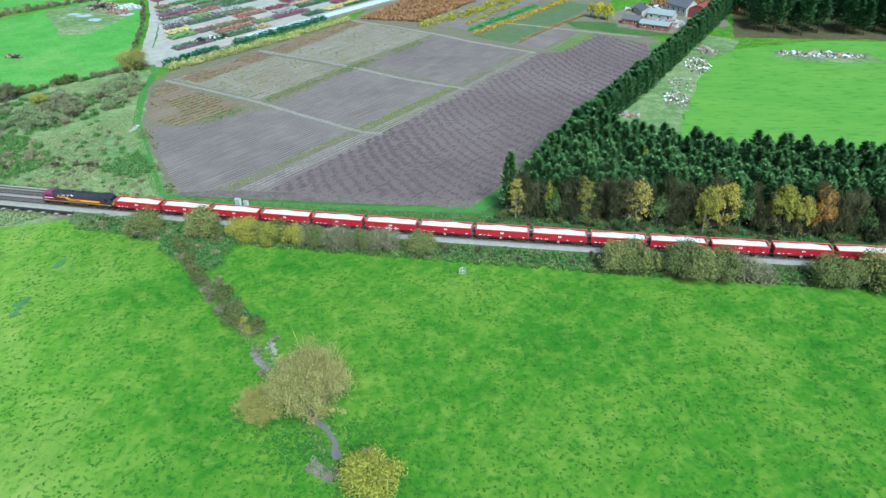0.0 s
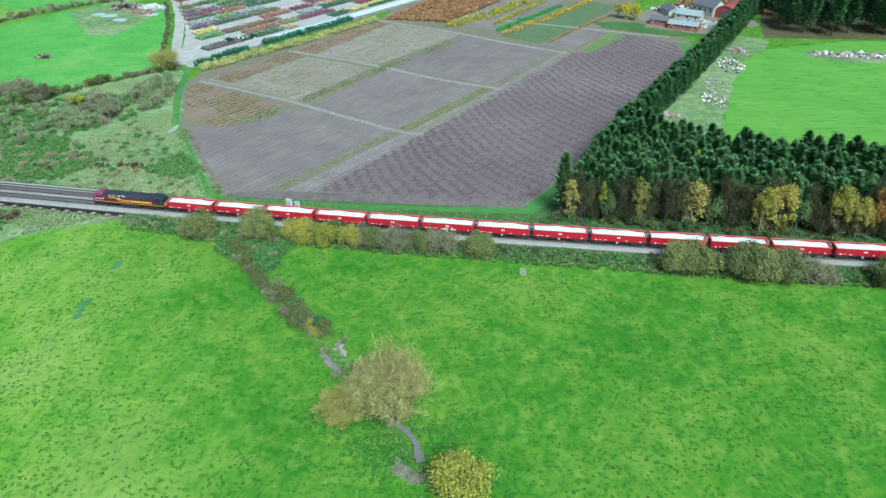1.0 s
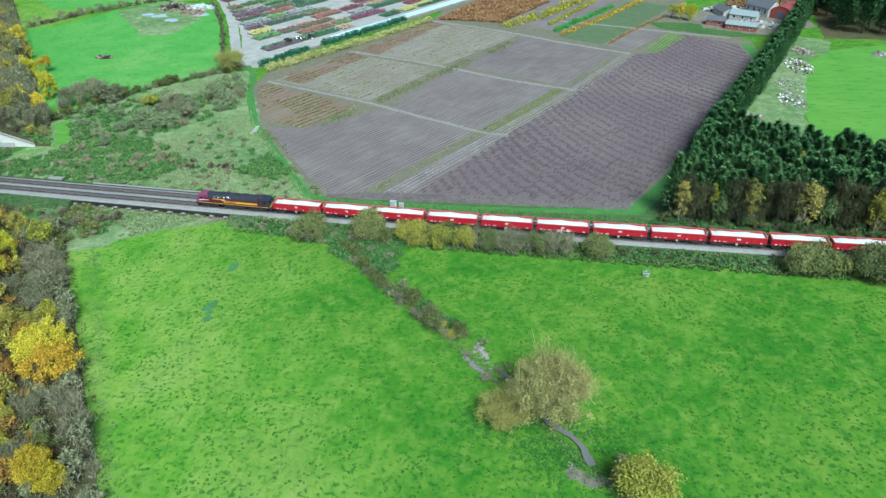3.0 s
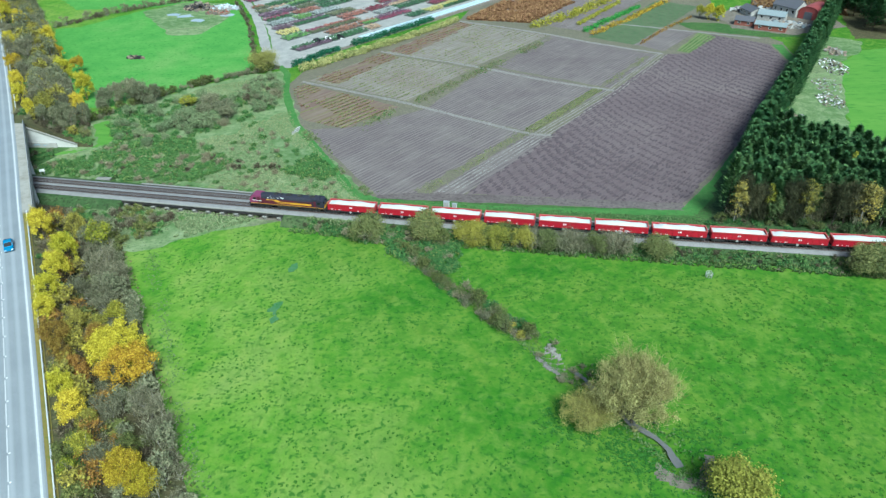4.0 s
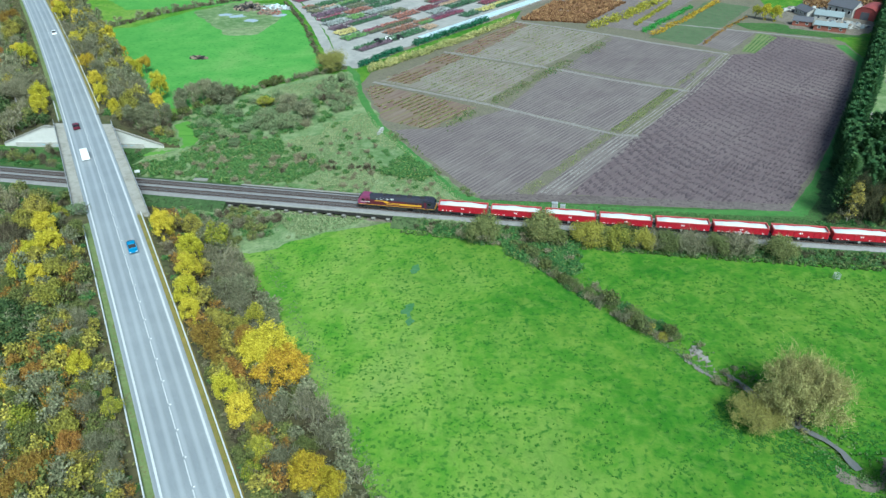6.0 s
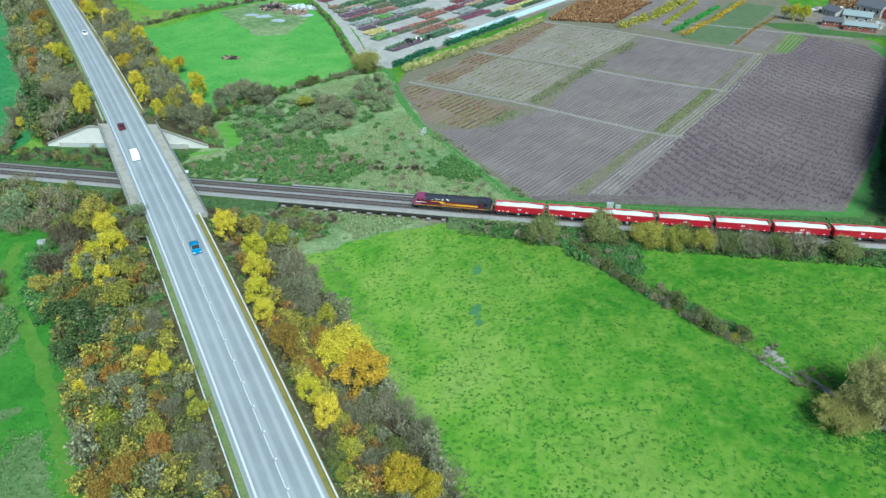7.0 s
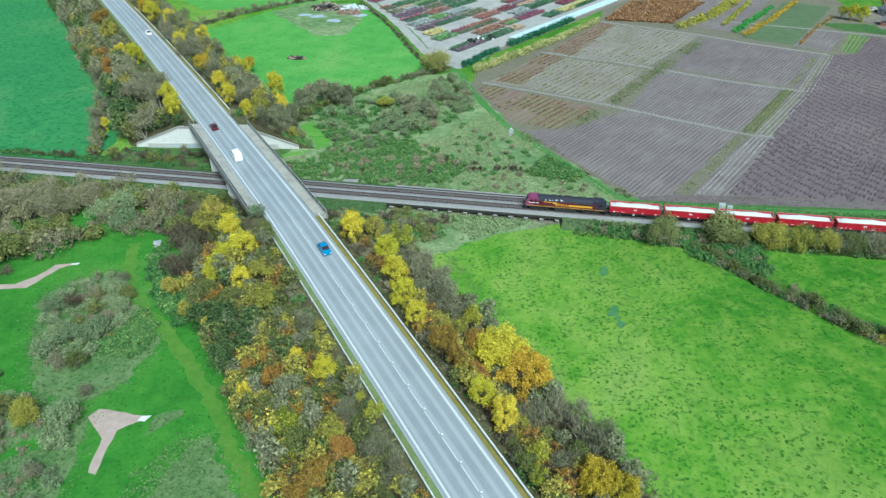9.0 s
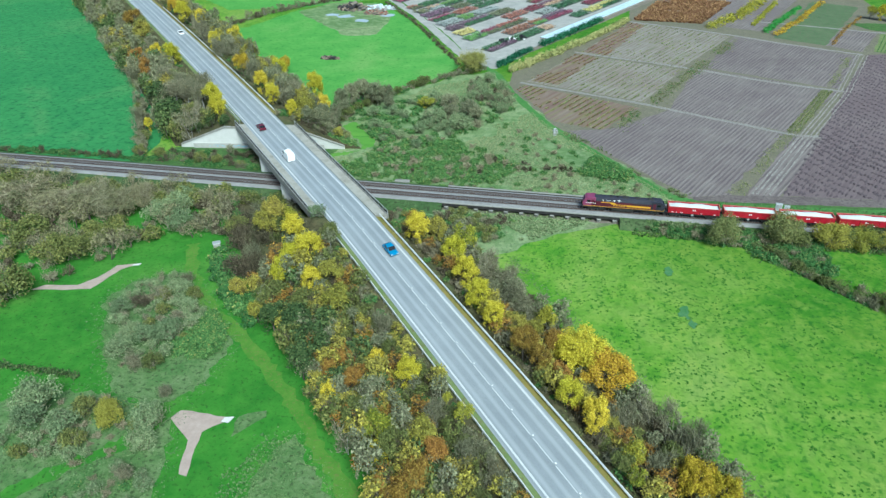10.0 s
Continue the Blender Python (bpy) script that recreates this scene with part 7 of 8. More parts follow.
for o in range(2):
    for k in range(4200):
        y = rng.uniform(-130, -26) if o == 0 else rng.uniform(40, 300)
        x, y = road_at(y, rng.choice([-1, 1]) * rng.uniform(6.6, 24 - 9 * o))
        spots.append((x, y))
tw = []
for x, y in spots:
    tw.append((x, y))
ob = tufts("bank_grass", tw, 0.38, leaf_mat("mixed_bank_growth", [(0.0, (0.05, 0.08, 0.025)), (0.5, (0.115, 0.13, 0.05)), (1.0, (0.22, 0.21, 0.08))], 0.1), "mixed dry grass and weeds on the bank", 6, 0.8, 0.9)
me = ob.data
co = np.empty(len(me.vertices) * 3)
me.vertices.foreach_get("co", co)
co = co.reshape(-1, 3)
for i in range(0, len(co), 3):
    co[i : i + 3, 2] += land(co[i, 0], co[i, 1])
me.vertices.foreach_set("co", co.reshape(-1))

spots = [(x, rail_y(x) - rng.uniform(5.0, 10.0)) for x in (rng.uniform(44, 250) for _ in range(4200))]
tufts("lineside_grass", spots, 0.45, leaf_mat("rank_lineside_blades", [(0.0, (0.03, 0.075, 0.02)), (0.6, (0.065, 0.125, 0.035)), (1.0, (0.16, 0.19, 0.075))], 0.1), "rank grass along the railway foot", 6, 0.8, 0.9)
spots = [(x, 8.6 + (x - 60) * 0.045 + rng.uniform(0, 3.6)) for x in (rng.uniform(58, 150) for _ in range(1800))]
tufts("lineside_grass", spots, 0.32, L_ROUGHTUFT, "rough grass between the railway and the field", 5, 0.7, 0.9)

# rows of stumps and clods on the ridged soil
# soil darker than the field: the ridges' shaded sides are in this colour
M_CLOD = plain("shade_darkened_clods", (0.074, 0.055, 0.061), 0.95, dirt=0.5, scale=0.6, dirt_col=(0.13, 0.104, 0.10), relief=0.05)
vs, fs = [], []
o0 = Vector((83, 19))
for j in range(-16, 112):
    # drill rows; on each of them shade-coloured ridges of turned soil that line up into long waves
    u = j * 0.98
    slip = rng.gauss(0, 0.3)
    for k in range(-18, 48):
        q_ = o0 - NRM * u + D * (k * 3.7)
        wave = 0.0075 * (u - 44) ** 2 + 1.5 * noise.noise(Vector((q_.x * 0.05, q_.y * 0.05, 5))) + slip + rng.gauss(0, 0.2)
        c_ = q_ - NRM * rng.gauss(0, 0.1) + D * wave
        ln = rng.uniform(0.55, 1.25) * (1.05 + 0.7 * noise.noise(Vector((c_.x * 0.05, c_.y * 0.05, 3))))
        if not (inside(ROUGH, *(c_ - D * ln)) and inside(ROUGH, *(c_ + D * ln))) or rng.random() < 0.05:
            continue
        n0 = len(vs)
        big = 0.95 + 0.5 * noise.noise(Vector((c_.x * 0.035, c_.y * 0.035, 11))) + 0.4 * max(0.0, 1 - (c_ - Vector((104, 40))).length / 42)
        for i in range(5):
            p = c_ + D * (ln * (i / 2 - 1) + rng.gauss(0, 0.08)) + NRM * rng.gauss(0, 0.12)
            e = (0.25, 0.8, 1.0, 0.8, 0.25)[i] * big
            w1, w2, h = rng.uniform(0.2, 0.62) * e, rng.uniform(0.2, 0.62) * e, rng.uniform(0.1, 0.3) * e
            a_, b_ = p - NRM * w1, p + NRM * w2
            vs += [(a_.x, a_.y, 0.02), (p.x, p.y, 0.05 + h), (b_.x, b_.y, 0.02)]
        for i in range(4):
            fs += [(n0 + 3 * i, n0 + 3 * i + 1, n0 + 3 * i + 4, n0 + 3 * i + 3), (n0 + 3 * i + 1, n0 + 3 * i + 2, n0 + 3 * i + 5, n0 + 3 * i + 4)]
for _ in range(9000):
    # loose crumbs between the waves, thicker towards the hedge
    u = 100 * rng.random() ** 0.6
    c_ = o0 - NRM * u + D * rng.uniform(-60, 170)
    if not inside(ROUGH, c_.x, c_.y):
        continue
    n0, r = len(vs), rng.uniform(0.1, 0.32)
    for i in range(4):
        p = c_ + D * math.cos(i * 1.57) * r * rng.uniform(0.8, 2.4) + NRM * math.sin(i * 1.57) * r * rng.uniform(0.6, 1.2)
        vs.append((p.x, p.y, 0.03))
    vs.append((c_.x, c_.y, 0.05 + r * 0.6))
    fs += [(n0 + i, n0 + (i + 1) % 4, n0 + 4) for i in range(4)]
tagged(mesh_ob("clod_rows", vs, fs, M_CLOD), "rows of cut stumps and clods on ridged soil, coloured dark for their shaded sides", "soil", "", "stuff")

# weeds and low shrubs between the crop blocks, and seedlings along the rows


def strip_spots(line, width, n, cut, seed):
    out = []
    seg = [Vector(p) for p in line]
    tot = sum((b - a).length for a, b in zip(seg, seg[1:]))
    for a, b in zip(seg, seg[1:]):
        d = (b - a).normalized()
        for _ in range(int(n * (b - a).length / tot)):
            p = a.lerp(b, rng.random()) + Vector((-d.y, d.x)) * rng.gauss(0, width * 0.35)
            if noise.noise(Vector((p.x * 0.09, p.y * 0.09, seed))) > cut:
                out.append((p.x, p.y))
    return out


tufts("weeds", strip_spots([(40, 55), (50, 76), (56, 87), (74, 123), (96, 168)], 4.4, 1900, -0.15, 1), 0.3, L_WEED, "yellow-green weeds between the crop blocks", 6, 0.9, 1.0)
tufts("weeds", strip_spots([(71, 18), (92.5, 59), (97, 66), (116.6, 105), (136, 148)], 3.0, 900, -0.1, 2) + [p for o in (-1.9, -0.5, 0.9) for p in strip_spots([(96.4 + o, 64.5), (117 + o, 105)], 0.7, 420, -0.5, 2)], 0.28, L_WEED, "yellowing weeds along the soil block", 6, 0.9, 1.0)
tufts("weeds", strip_spots([(26, 52), (37, 38), (58, 14)], 2.6, 500, 0.0, 3), 0.5, L_WEED, "weeds at the edge of the field", 6, 0.8, 1.0)
spots = [p for p in strip_spots([(43, 60), (50, 76), (56, 87), (74, 123), (96, 168)], 3.6, 200, -0.05, 1)]
thicket("weed_bushes", "low green and yellow bushes on the strip between crops", spots, ["bramble", "palebrush", "palebrush"], 0.12, 0.24, 12, "weeds")
L_RUSSET = leaf_mat("russet_seedlings", [(0.0, (0.12, 0.062, 0.045)), (0.5, (0.19, 0.11, 0.07)), (1.0, (0.27, 0.19, 0.09))], 0.2)
for poly, n, mat, label in (([(8, 88), (22, 60.5), (38, 56), (50, 77), (10, 94)], 700, L_RUSSET, "russet seedlings in drilled rows"), ([(12, 99), (22, 96), (36, 132), (28, 135)], 500, L_RUSSET, "russet seedlings in drilled rows"),
                            ([(10, 98), (52, 83), (68, 121), (28, 135)], 900, L_WEED, "thin weeds in the stubble rows"), ([(30, 139), (40, 135), (58, 186), (52, 189)], 500, L_RUSSET, "russet seedlings in drilled rows"), ([(29, 137), (69, 124), (94, 172), (52, 190)], 900, L_WEED, "thin weeds in the stubble rows"),
                            ([(8, 88), (22, 60.5), (38, 56), (50, 77), (10, 94)], 900, L_WEED, "yellowing weeds between seedling rows")):
    spots = []
    for x, y in patchy(poly, n, 0.07, -0.2, 5.0):
        # pull each plant onto the nearest drill row
        off = Vector((x, y)).dot(NRM)
        p = Vector((x, y)) + NRM * (round(off / 2.3) * 2.3 - off + rng.gauss(0, 0.18))
        spots.append((p.x, p.y))
    tufts("seedling_rows", spots, 0.42, mat, label, 5, 0.7, 0.9)
for n_, (poly, n) in enumerate((([(53, 194), (84, 192), (104, 236), (72, 246)], 3200), ([(196, 262), (190, 236), (232, 226), (250, 300), (205, 310)], 2600))):
    tufts("nursery_stock", patchy(poly, n, 0.1, -0.4, 6.0), 1.0, leaf_mat("orange_stock_leaves", [(0.0, (0.12, 0.065, 0.035)), (0.5, (0.21, 0.12, 0.055)), (1.0, (0.31, 0.21, 0.085))], 0.15), "russet nursery stock in dense rows", 6, 0.9, 1.0)
# pale dead grass along the ditch and the foot of the bank
tufts("dead_grass", strip_spots([(70, -9), (85, -20.7), (104, -36.1), (119, -50), (131, -64)], 4.0, 1600, -0.15, 8), 0.28, L_ROUGHTUFT, "pale dead grass along the ditch", 6, 0.8, 1.0)
tufts("dark_sedge", strip_spots([(114, -43), (119, -49), (127, -58), (134, -66), (140, -72)], 5.0, 900, -0.3, 9), 0.32, L_ROUGHTUFT, "dark sedge along the stream", 6, 0.8, 1.0)
tufts("bank_grass", strip_spots([(16.5, -21.5), (31, -41.8), (41, -55.3), (50.4, -68.6), (57.6, -77.5), (84, -112)], 2.6, 900, -0.4, 10), 0.32, L_ROUGHTUFT, "rank grass at the foot of the bank", 5, 0.4, 0.4)
# grass coloured dark to draw the soft shadow round the willow
tufts("dark_sedge", strip_spots([(110, -52), (118, -58.5), (128, -62.5)], 9.0, 900, -0.6, 11) + strip_spots([(128, -56), (140, -70), (156, -92)], 16.0, 1600, -0.4, 21), 0.4, leaf_mat("shade_toned_grass", [(0.0, (0.028, 0.095, 0.012)), (1.0, (0.06, 0.15, 0.022))], 0.05, 0.95), "grass round the willow, darkened for its soft shadow", 5, 0.25, 0.9)
for poly in ([(-65, -52.5), (-63, -45), (-53.5, -39.5), (-47, -46.7), (-37, -54.5), (-32.2, -60.5), (-33.3, -66.4), (-33.6, -74), (-40, -78), (-48.5, -75.5), (-56, -66.4)], [(-15, -85), (-12.8, -79.8), (-6.6, -86.8), (-1.3, -92), (8, -106), (8, -120), (-18, -118), (-16, -95)], [(-34, -79), (-49, -76.8), (-62, -78), (-74, -92), (-60, -108), (-29, -108), (-29.5, -93), (-31.5, -87)]):
    # loose tussocks that straggle out past the edge of the rough
    tufts("rough_edge", strip_spots(poly + poly[:1], 3.6, 1500, -0.5, 12), 0.32, L_ROUGHTUFT, "straggling rough grass at the edge of the mown turf", 5, 0.5, 1.0)

# ---- the train ----
NEAR_TRACK = -1.75
PITCH = 12.75


def on_track(x):
    x2 = x + 0.5
    return pose(x, rail_y(x) + NEAR_TRACK, RAIL_Z, 0, 0, math.degrees(math.atan2(rail_y(x2) - rail_y(x), 0.5)))


def bogie(parent, x, half, mat=None):
    b = part("bogie", boxes((x - half, x + half, -1.12, -0.98, 0.32, 0.62), (x - half, x + half, 0.98, 1.12, 0.32, 0.62), (x - 0.3, x + 0.3, -1.0, 1.0, 0.35, 0.75), bevel=0.02), M_DARKSTEEL, parent)
    n = 2 if half < 1.6 else 3
    for i in range(n):
        xx = x - half * 0.72 + i * half * 1.44 / (n - 1)
        bm = bmesh.new()
        for s in (-0.75, 0.75):
            rod(bm, (xx, s - 0.07, 0.46), (xx, s + 0.07, 0.46), 0.46, sides=14)
        rod(bm, (xx, -1.0, 0.46), (xx, 1.0, 0.46), 0.08, sides=6)
        for s in (-1, 1):
            rod(bm, (xx, s * 1.12, 0.46), (xx, s * 1.2, 0.46), 0.13, sides=8)
        part("wheelset", bm, M_DARKSTEEL, b)
    return b


def build_wagon():
    w = thing("box_wagon", "red open box wagon on the railway", "freight wagon", "red box wagons of the train")
    L, W = 5.9, 1.38
    z0, z1 = 1.22, 2.75
    t = 0.08
    bm = bmesh.new()
    box(bm, -L, L, -W, -W + t, z0, z1)
    box(bm, -L, L, W - t, W, z0, z1)
    box(bm, -L, -L + t, -W + t, W - t, z0, z1)
    box(bm, L - t, L, -W + t, W - t, z0, z1)
    box(bm, -L + t, L - t, -W + t, W - t, z0, z0 + 0.1)
    part("body", bm, M_RED, w)
    rib = None
    for s in (-1, 1):
        for i in range(9):
            if rib is None:
                rib = r = part("side_rib", boxes((-0.06, 0.06, -0.06, 0.06, z0 + 0.02, z1 - 0.1), bevel=0.015), M_RED, w)
            else:
                r = new("side_rib", rib.data)
                r.parent = w
            r.location = (-L + 0.35 + i * (2 * L - 0.7) / 8, s * (W + 0.04), 0)
    part("top_rim", boxes((-L - 0.06, L + 0.06, -W - 0.1, -W + 0.12, z1, z1 + 0.12), (-L - 0.06, L + 0.06, W - 0.12, W + 0.1, z1, z1 + 0.12), (-L - 0.06, -L + 0.14, -W + 0.12, W - 0.12, z1, z1 + 0.12), (L - 0.14, L + 0.06, -W + 0.12, W - 0.12, z1, z1 + 0.12)), M_REDRIM, w, "faded dusty red rim")
    part("solebar", boxes((-L, L, -1.2, -1.02, 0.78, 1.22), (-L, L, 1.02, 1.2, 0.78, 1.22), (-L - 0.05, -L + 0.15, -1.2, 1.2, 0.8, 1.1), (L - 0.15, L + 0.05, -1.2, 1.2, 0.8, 1.1)), M_DARKSTEEL, w)
    for s in (-1, 1):
        part("label_plate", boxes((-0.35, 0.35, s * (W + 0.012) - 0.01, s * (W + 0.012) + 0.01, 2.0, 2.35)), M_WHITE, w, "small white logo panel")
        bm = bmesh.new()
        for x, wd in ((-5.1, 0.5), (-4.2, 0.35), (-3.1, 0.6), (1.6, 0.35), (4.6, 0.4)):
            box(bm, x, x + wd, s * (W + 0.012) - 0.008, s * (W + 0.012) + 0.008, 1.35, 1.52)
        part("markings", bm, M_WHITE, w, "small white stencilled marks")
        bm = bmesh.new()
        rod(bm, (0.2 * s, s * 1.24, 0.85), (0.2 * s, s * 1.3, 0.85), 0.3, sides=14)
        part("brake_wheel", bm, M_STEEL, w, "grey handbrake wheel")
        for e in (-0.86, 0.86):
            bm = bmesh.new()
            rod(bm, (s * L, e, 0.98), (s * (L + 0.42), e, 0.98), 0.09, sides=8)
            rod(bm, (s * (L + 0.38), e, 0.98), (s * (L + 0.44), e, 0.98), 0.22, sides=10)
            part("buffer", bm, M_DARKSTEEL, w)
        for e in (-1.15, 1.15):
            part("ladder_upright", boxes((s * (L + 0.02) - 0.03, s * (L + 0.02) + 0.03, e - 0.05, e + 0.05, 1.1, 2.7)), M_REDRIM, w)
    for x in (-4.2, 4.2):
        bogie(w, x, 1.3)
    return w


def build_load(seed):
    rg = random.Random(seed)
    nx, ny = 24, 8
    vs = []
    for i in range(nx + 1):
        x = -5.78 + 11.56 * i / nx
        for j in range(ny + 1):
            y = -1.27 + 2.54 * j / ny
            e = min(1.0, (5.78 - abs(x)) / 2.2)
            h = 2.42 + 0.58 * e * (1 - (y / 1.27) ** 2) ** 0.6 + 0.09 * math.sin(x * 1.1 + seed) * e + rg.uniform(-0.04, 0.04)
            vs.append((x, y, h))
    k = len(vs)
    vs += [(x, y, 1.16) for x, y, z in vs]
    w = ny + 1
    fs = []
    for i in range(nx):
        for j in range(ny):
            f = (i * w + j, (i + 1) * w + j, (i + 1) * w + j + 1, i * w + j + 1)
            fs.append(f)
            fs.append(tuple(v + k for v in f)[::-1])
        for j in (0, ny):
            f = (i * w + j, (i + 1) * w + j, (i + 1) * w + j + k, i * w + j + k)
            fs.append(f[::-1] if j == 0 else f)
    for i in (0, nx):
        for j in range(ny):
            f = (i * w + j, i * w + j + 1, i * w + j + 1 + k, i * w + j + k)
            fs.append(f)
    ob = mesh_ob("aggregate_load", vs, fs, M_LOAD, smooth=False)
    return tagged(ob, "heaped white crushed limestone in a red wagon", "stone load", "loads in the wagons")


def build_loco():
    """A heavy diesel freight locomotive, cab at both ends."""
    c = thing("diesel_locomotive", "maroon and gold diesel freight locomotive with a dark roof", "locomotive")
    L, W = 9.75, 1.32
    bm = bmesh.new()
    # underframe and body between the cabs
    part("underframe", boxes((-L, L, -1.3, 1.3, 0.95, 1.25), bevel=0.03), M_DARKSTEEL, c)
    prism(bm, [(-7.4, 1.25), (6.6, 1.25), (6.6, 2.75), (-7.4, 2.75)], -W, W)
    part("engine_body", bm, M_MAROON, c)
    bm = bmesh.new()
    sect = [(-W, 2.75), (-1.12, 3.35), (-0.6, 3.62), (0.6, 3.62), (1.12, 3.35), (W, 2.75)]
    a = [bm.verts.new((-6.9, y, z)) for y, z in sect]
    b = [bm.verts.new((8.2, y, z)) for y, z in sect]
    for i in range(5):
        bm.faces.new((a[i], a[i + 1], b[i + 1], b[i]))
    bm.faces.new(a[::-1])
    bm.faces.new(b)
    bm.faces.new((a[0], b[0], b[-1], a[-1]))
    bmesh.ops.recalc_face_normals(bm, faces=bm.faces)
    part("roof", bm, M_NAVY, c, "grimy dark roof")
    for s, nm in ((-1, "cab"), (1, "cab")):
        bm = bmesh.new()
        prism(bm, [(s * 6.6, 1.25), (s * 9.55, 1.25), (s * 9.75, 2.2), (s * 9.2, 3.15), (s * 8.7, 3.45), (s * 6.6, 3.5)], -W, W)
        cab = part("cab", bm, M_MAGENTA if s < 0 else M_NAVY, c, "faded maroon cab" if s < 0 else "grimy dark cab")
        part("windscreen", boxes((s * 9.46 - 0.06, s * 9.46 + 0.12, -1.05, -0.08, 2.35, 2.95), (s * 9.46 - 0.06, s * 9.46 + 0.12, 0.08, 1.05, 2.35, 2.95)), M_BLACKGLASS, cab)
        for e in (-1, 1):
            part("cab_window", boxes((s * 8.3 - 0.4, s * 8.3 + 0.4, e * (W + 0.006) - 0.01, e * (W + 0.006) + 0.01, 2.3, 2.85)), M_BLACKGLASS, cab)
            part("cab_door", boxes((s * 7.3 - 0.32, s * 7.3 + 0.32, e * (W + 0.008) - 0.012, e * (W + 0.008) + 0.012, 1.3, 3.0)), M_MAROON, cab)
        part("nose_panel", boxes((s * 9.64 - 0.06, s * 9.64 + 0.1, -1.1, 1.1, 1.35, 2.05)), M_GOLD, cab, "yellow warning panel")
        for e in (-0.86, 0.86):
            bm = bmesh.new()
            rod(bm, (s * 9.7, e, 1.05), (s * 10.05, e, 1.05), 0.1, sides=8)
            rod(bm, (s * 10.0, e, 1.05), (s * 10.08, e, 1.05), 0.24, sides=10)
            part("buffer", bm, M_DARKSTEEL, c)
        part("snowplough", boxes((s * 9.7 - 0.1, s * 9.7 + 0.1, -1.15, 1.15, 0.25, 0.9), bevel=0.03), M_DARKSTEEL, c)
    for e in (-1, 1):
        y = e * (W + 0.014)
        bm = bmesh.new()
        prism(bm, [(-5.4, 2.45), (-3.2, 2.45), (-2.4, 1.75), (6.4, 1.75), (6.4, 2.2), (-1.6, 2.2), (-2.3, 2.62), (-5.2, 2.62)][::-1], y - 0.01, y + 0.01)
        part("gold_band", bm, M_GOLD, c, "broad gold body band")
        part("lower_stripe", boxes((-9.4, 9.4, y - 0.008, y + 0.008, 1.3, 1.4)), M_GOLD, c, "thin gold stripe along the sill")
        bm = bmesh.new()
        rg = random.Random(3)
        for x in np.arange(-5.2, 1.0, 0.62):
            box(bm, x, x + 0.42, y + e * 0.014 - 0.006, y + e * 0.014 + 0.006, 1.85, 2.1)
        part("lettering", bm, M_MAROON, c, "block lettering on the band")
        bm = bmesh.new()
        for x in np.arange(2.2, 6.0, 0.5):
            box(bm, x, x + 0.3, y - 0.012, y + 0.012, 2.3, 2.7)
        part("grille", bm, M_DARKSTEEL, c)
        bm = bmesh.new()
        for i in range(6):
            box(bm, -8.9 + 0.42 * i, -8.62 + 0.42 * i, y - 0.008, y + 0.008, 2.02, 2.2)
        part("number_bars", bm, M_WHITE, c, "pale marks on the cab side")
    # sprayed white squiggles on the roof shoulder
    rg = random.Random(8)
    bm = bmesh.new()
    for i in range(30):
        m = Matrix.Translation((rg.uniform(-4.8, -0.6), -1.25 + rg.uniform(0.0, 0.18), 2.92 + rg.uniform(-0.05, 0.3))) @ pose(0, 0, 0, -20, rg.uniform(-70, 70), 0) @ Matrix.Diagonal((rg.uniform(0.3, 0.7), 0.03, 0.09, 1))
        bmesh.ops.create_cube(bm, size=1, matrix=m)
    part("roof_marks", bm, M_WHITE, c, "white streaks on the roof edge")
    for x, l2 in ((-3.0, 0.8), (0.4, 1.4), (3.2, 1.1), (6.4, 1.2)):
        part("roof_vent", boxes((x - l2 / 2, x + l2 / 2, -0.55, 0.55, 3.6, 3.8), bevel=0.05), M_DARKSTEEL, c)
    bm = bmesh.new()
    rod(bm, (-1.4, 0, 3.55), (-1.4, 0, 3.95), 0.22, sides=10)
    part("exhaust", bm, M_DARKSTEEL, c)
    part("fuel_tank", boxes((-2.6, 2.6, -1.2, 1.2, 0.3, 0.95), bevel=0.1), M_DARKSTEEL, c)
    for x in (-6.3, 6.3):
        bogie(c, x, 2.1)
    return c


FRONT = 31.5
loco = build_loco()
loco.matrix_basis = on_track(FRONT + 10.0)
first = None
for i in range(15):
    x = FRONT + 20.0 + PITCH * (i + 0.5) + 0.1
    if first is None:
        first = wg = build_wagon()
        wg.matrix_basis = on_track(x)
        fl = build_load(0)
        fl.matrix_basis = on_track(x)
        fl2 = None
    else:
        cp = copy_thing(first, on_track(x))
        if i == 5:
            rg = random.Random(4)
            bm = bmesh.new()
            for k in range(22):
                m = Matrix.Translation((rg.uniform(-1.3, 1.6), -1.47, rg.uniform(1.25, 1.75))) @ pose(0, 0, 0, 0, rg.uniform(-60, 60), 0) @ Matrix.Diagonal((rg.uniform(0.25, 0.6), 0.02, 0.1, 1))
                bmesh.ops.create_cube(bm, size=1, matrix=m)
            part("graffiti", bm, M_WHITE, cp, "illegible white spray-paint strokes")
            tagged(cp, "red open box wagon with white spray paint")
        if i == 1:
            fl2 = build_load(2)
            fl2.matrix_basis = on_track(x)
        else:
            copy_thing((fl, fl2)[i % 2], on_track(x))

# ---- vehicles on the road ----


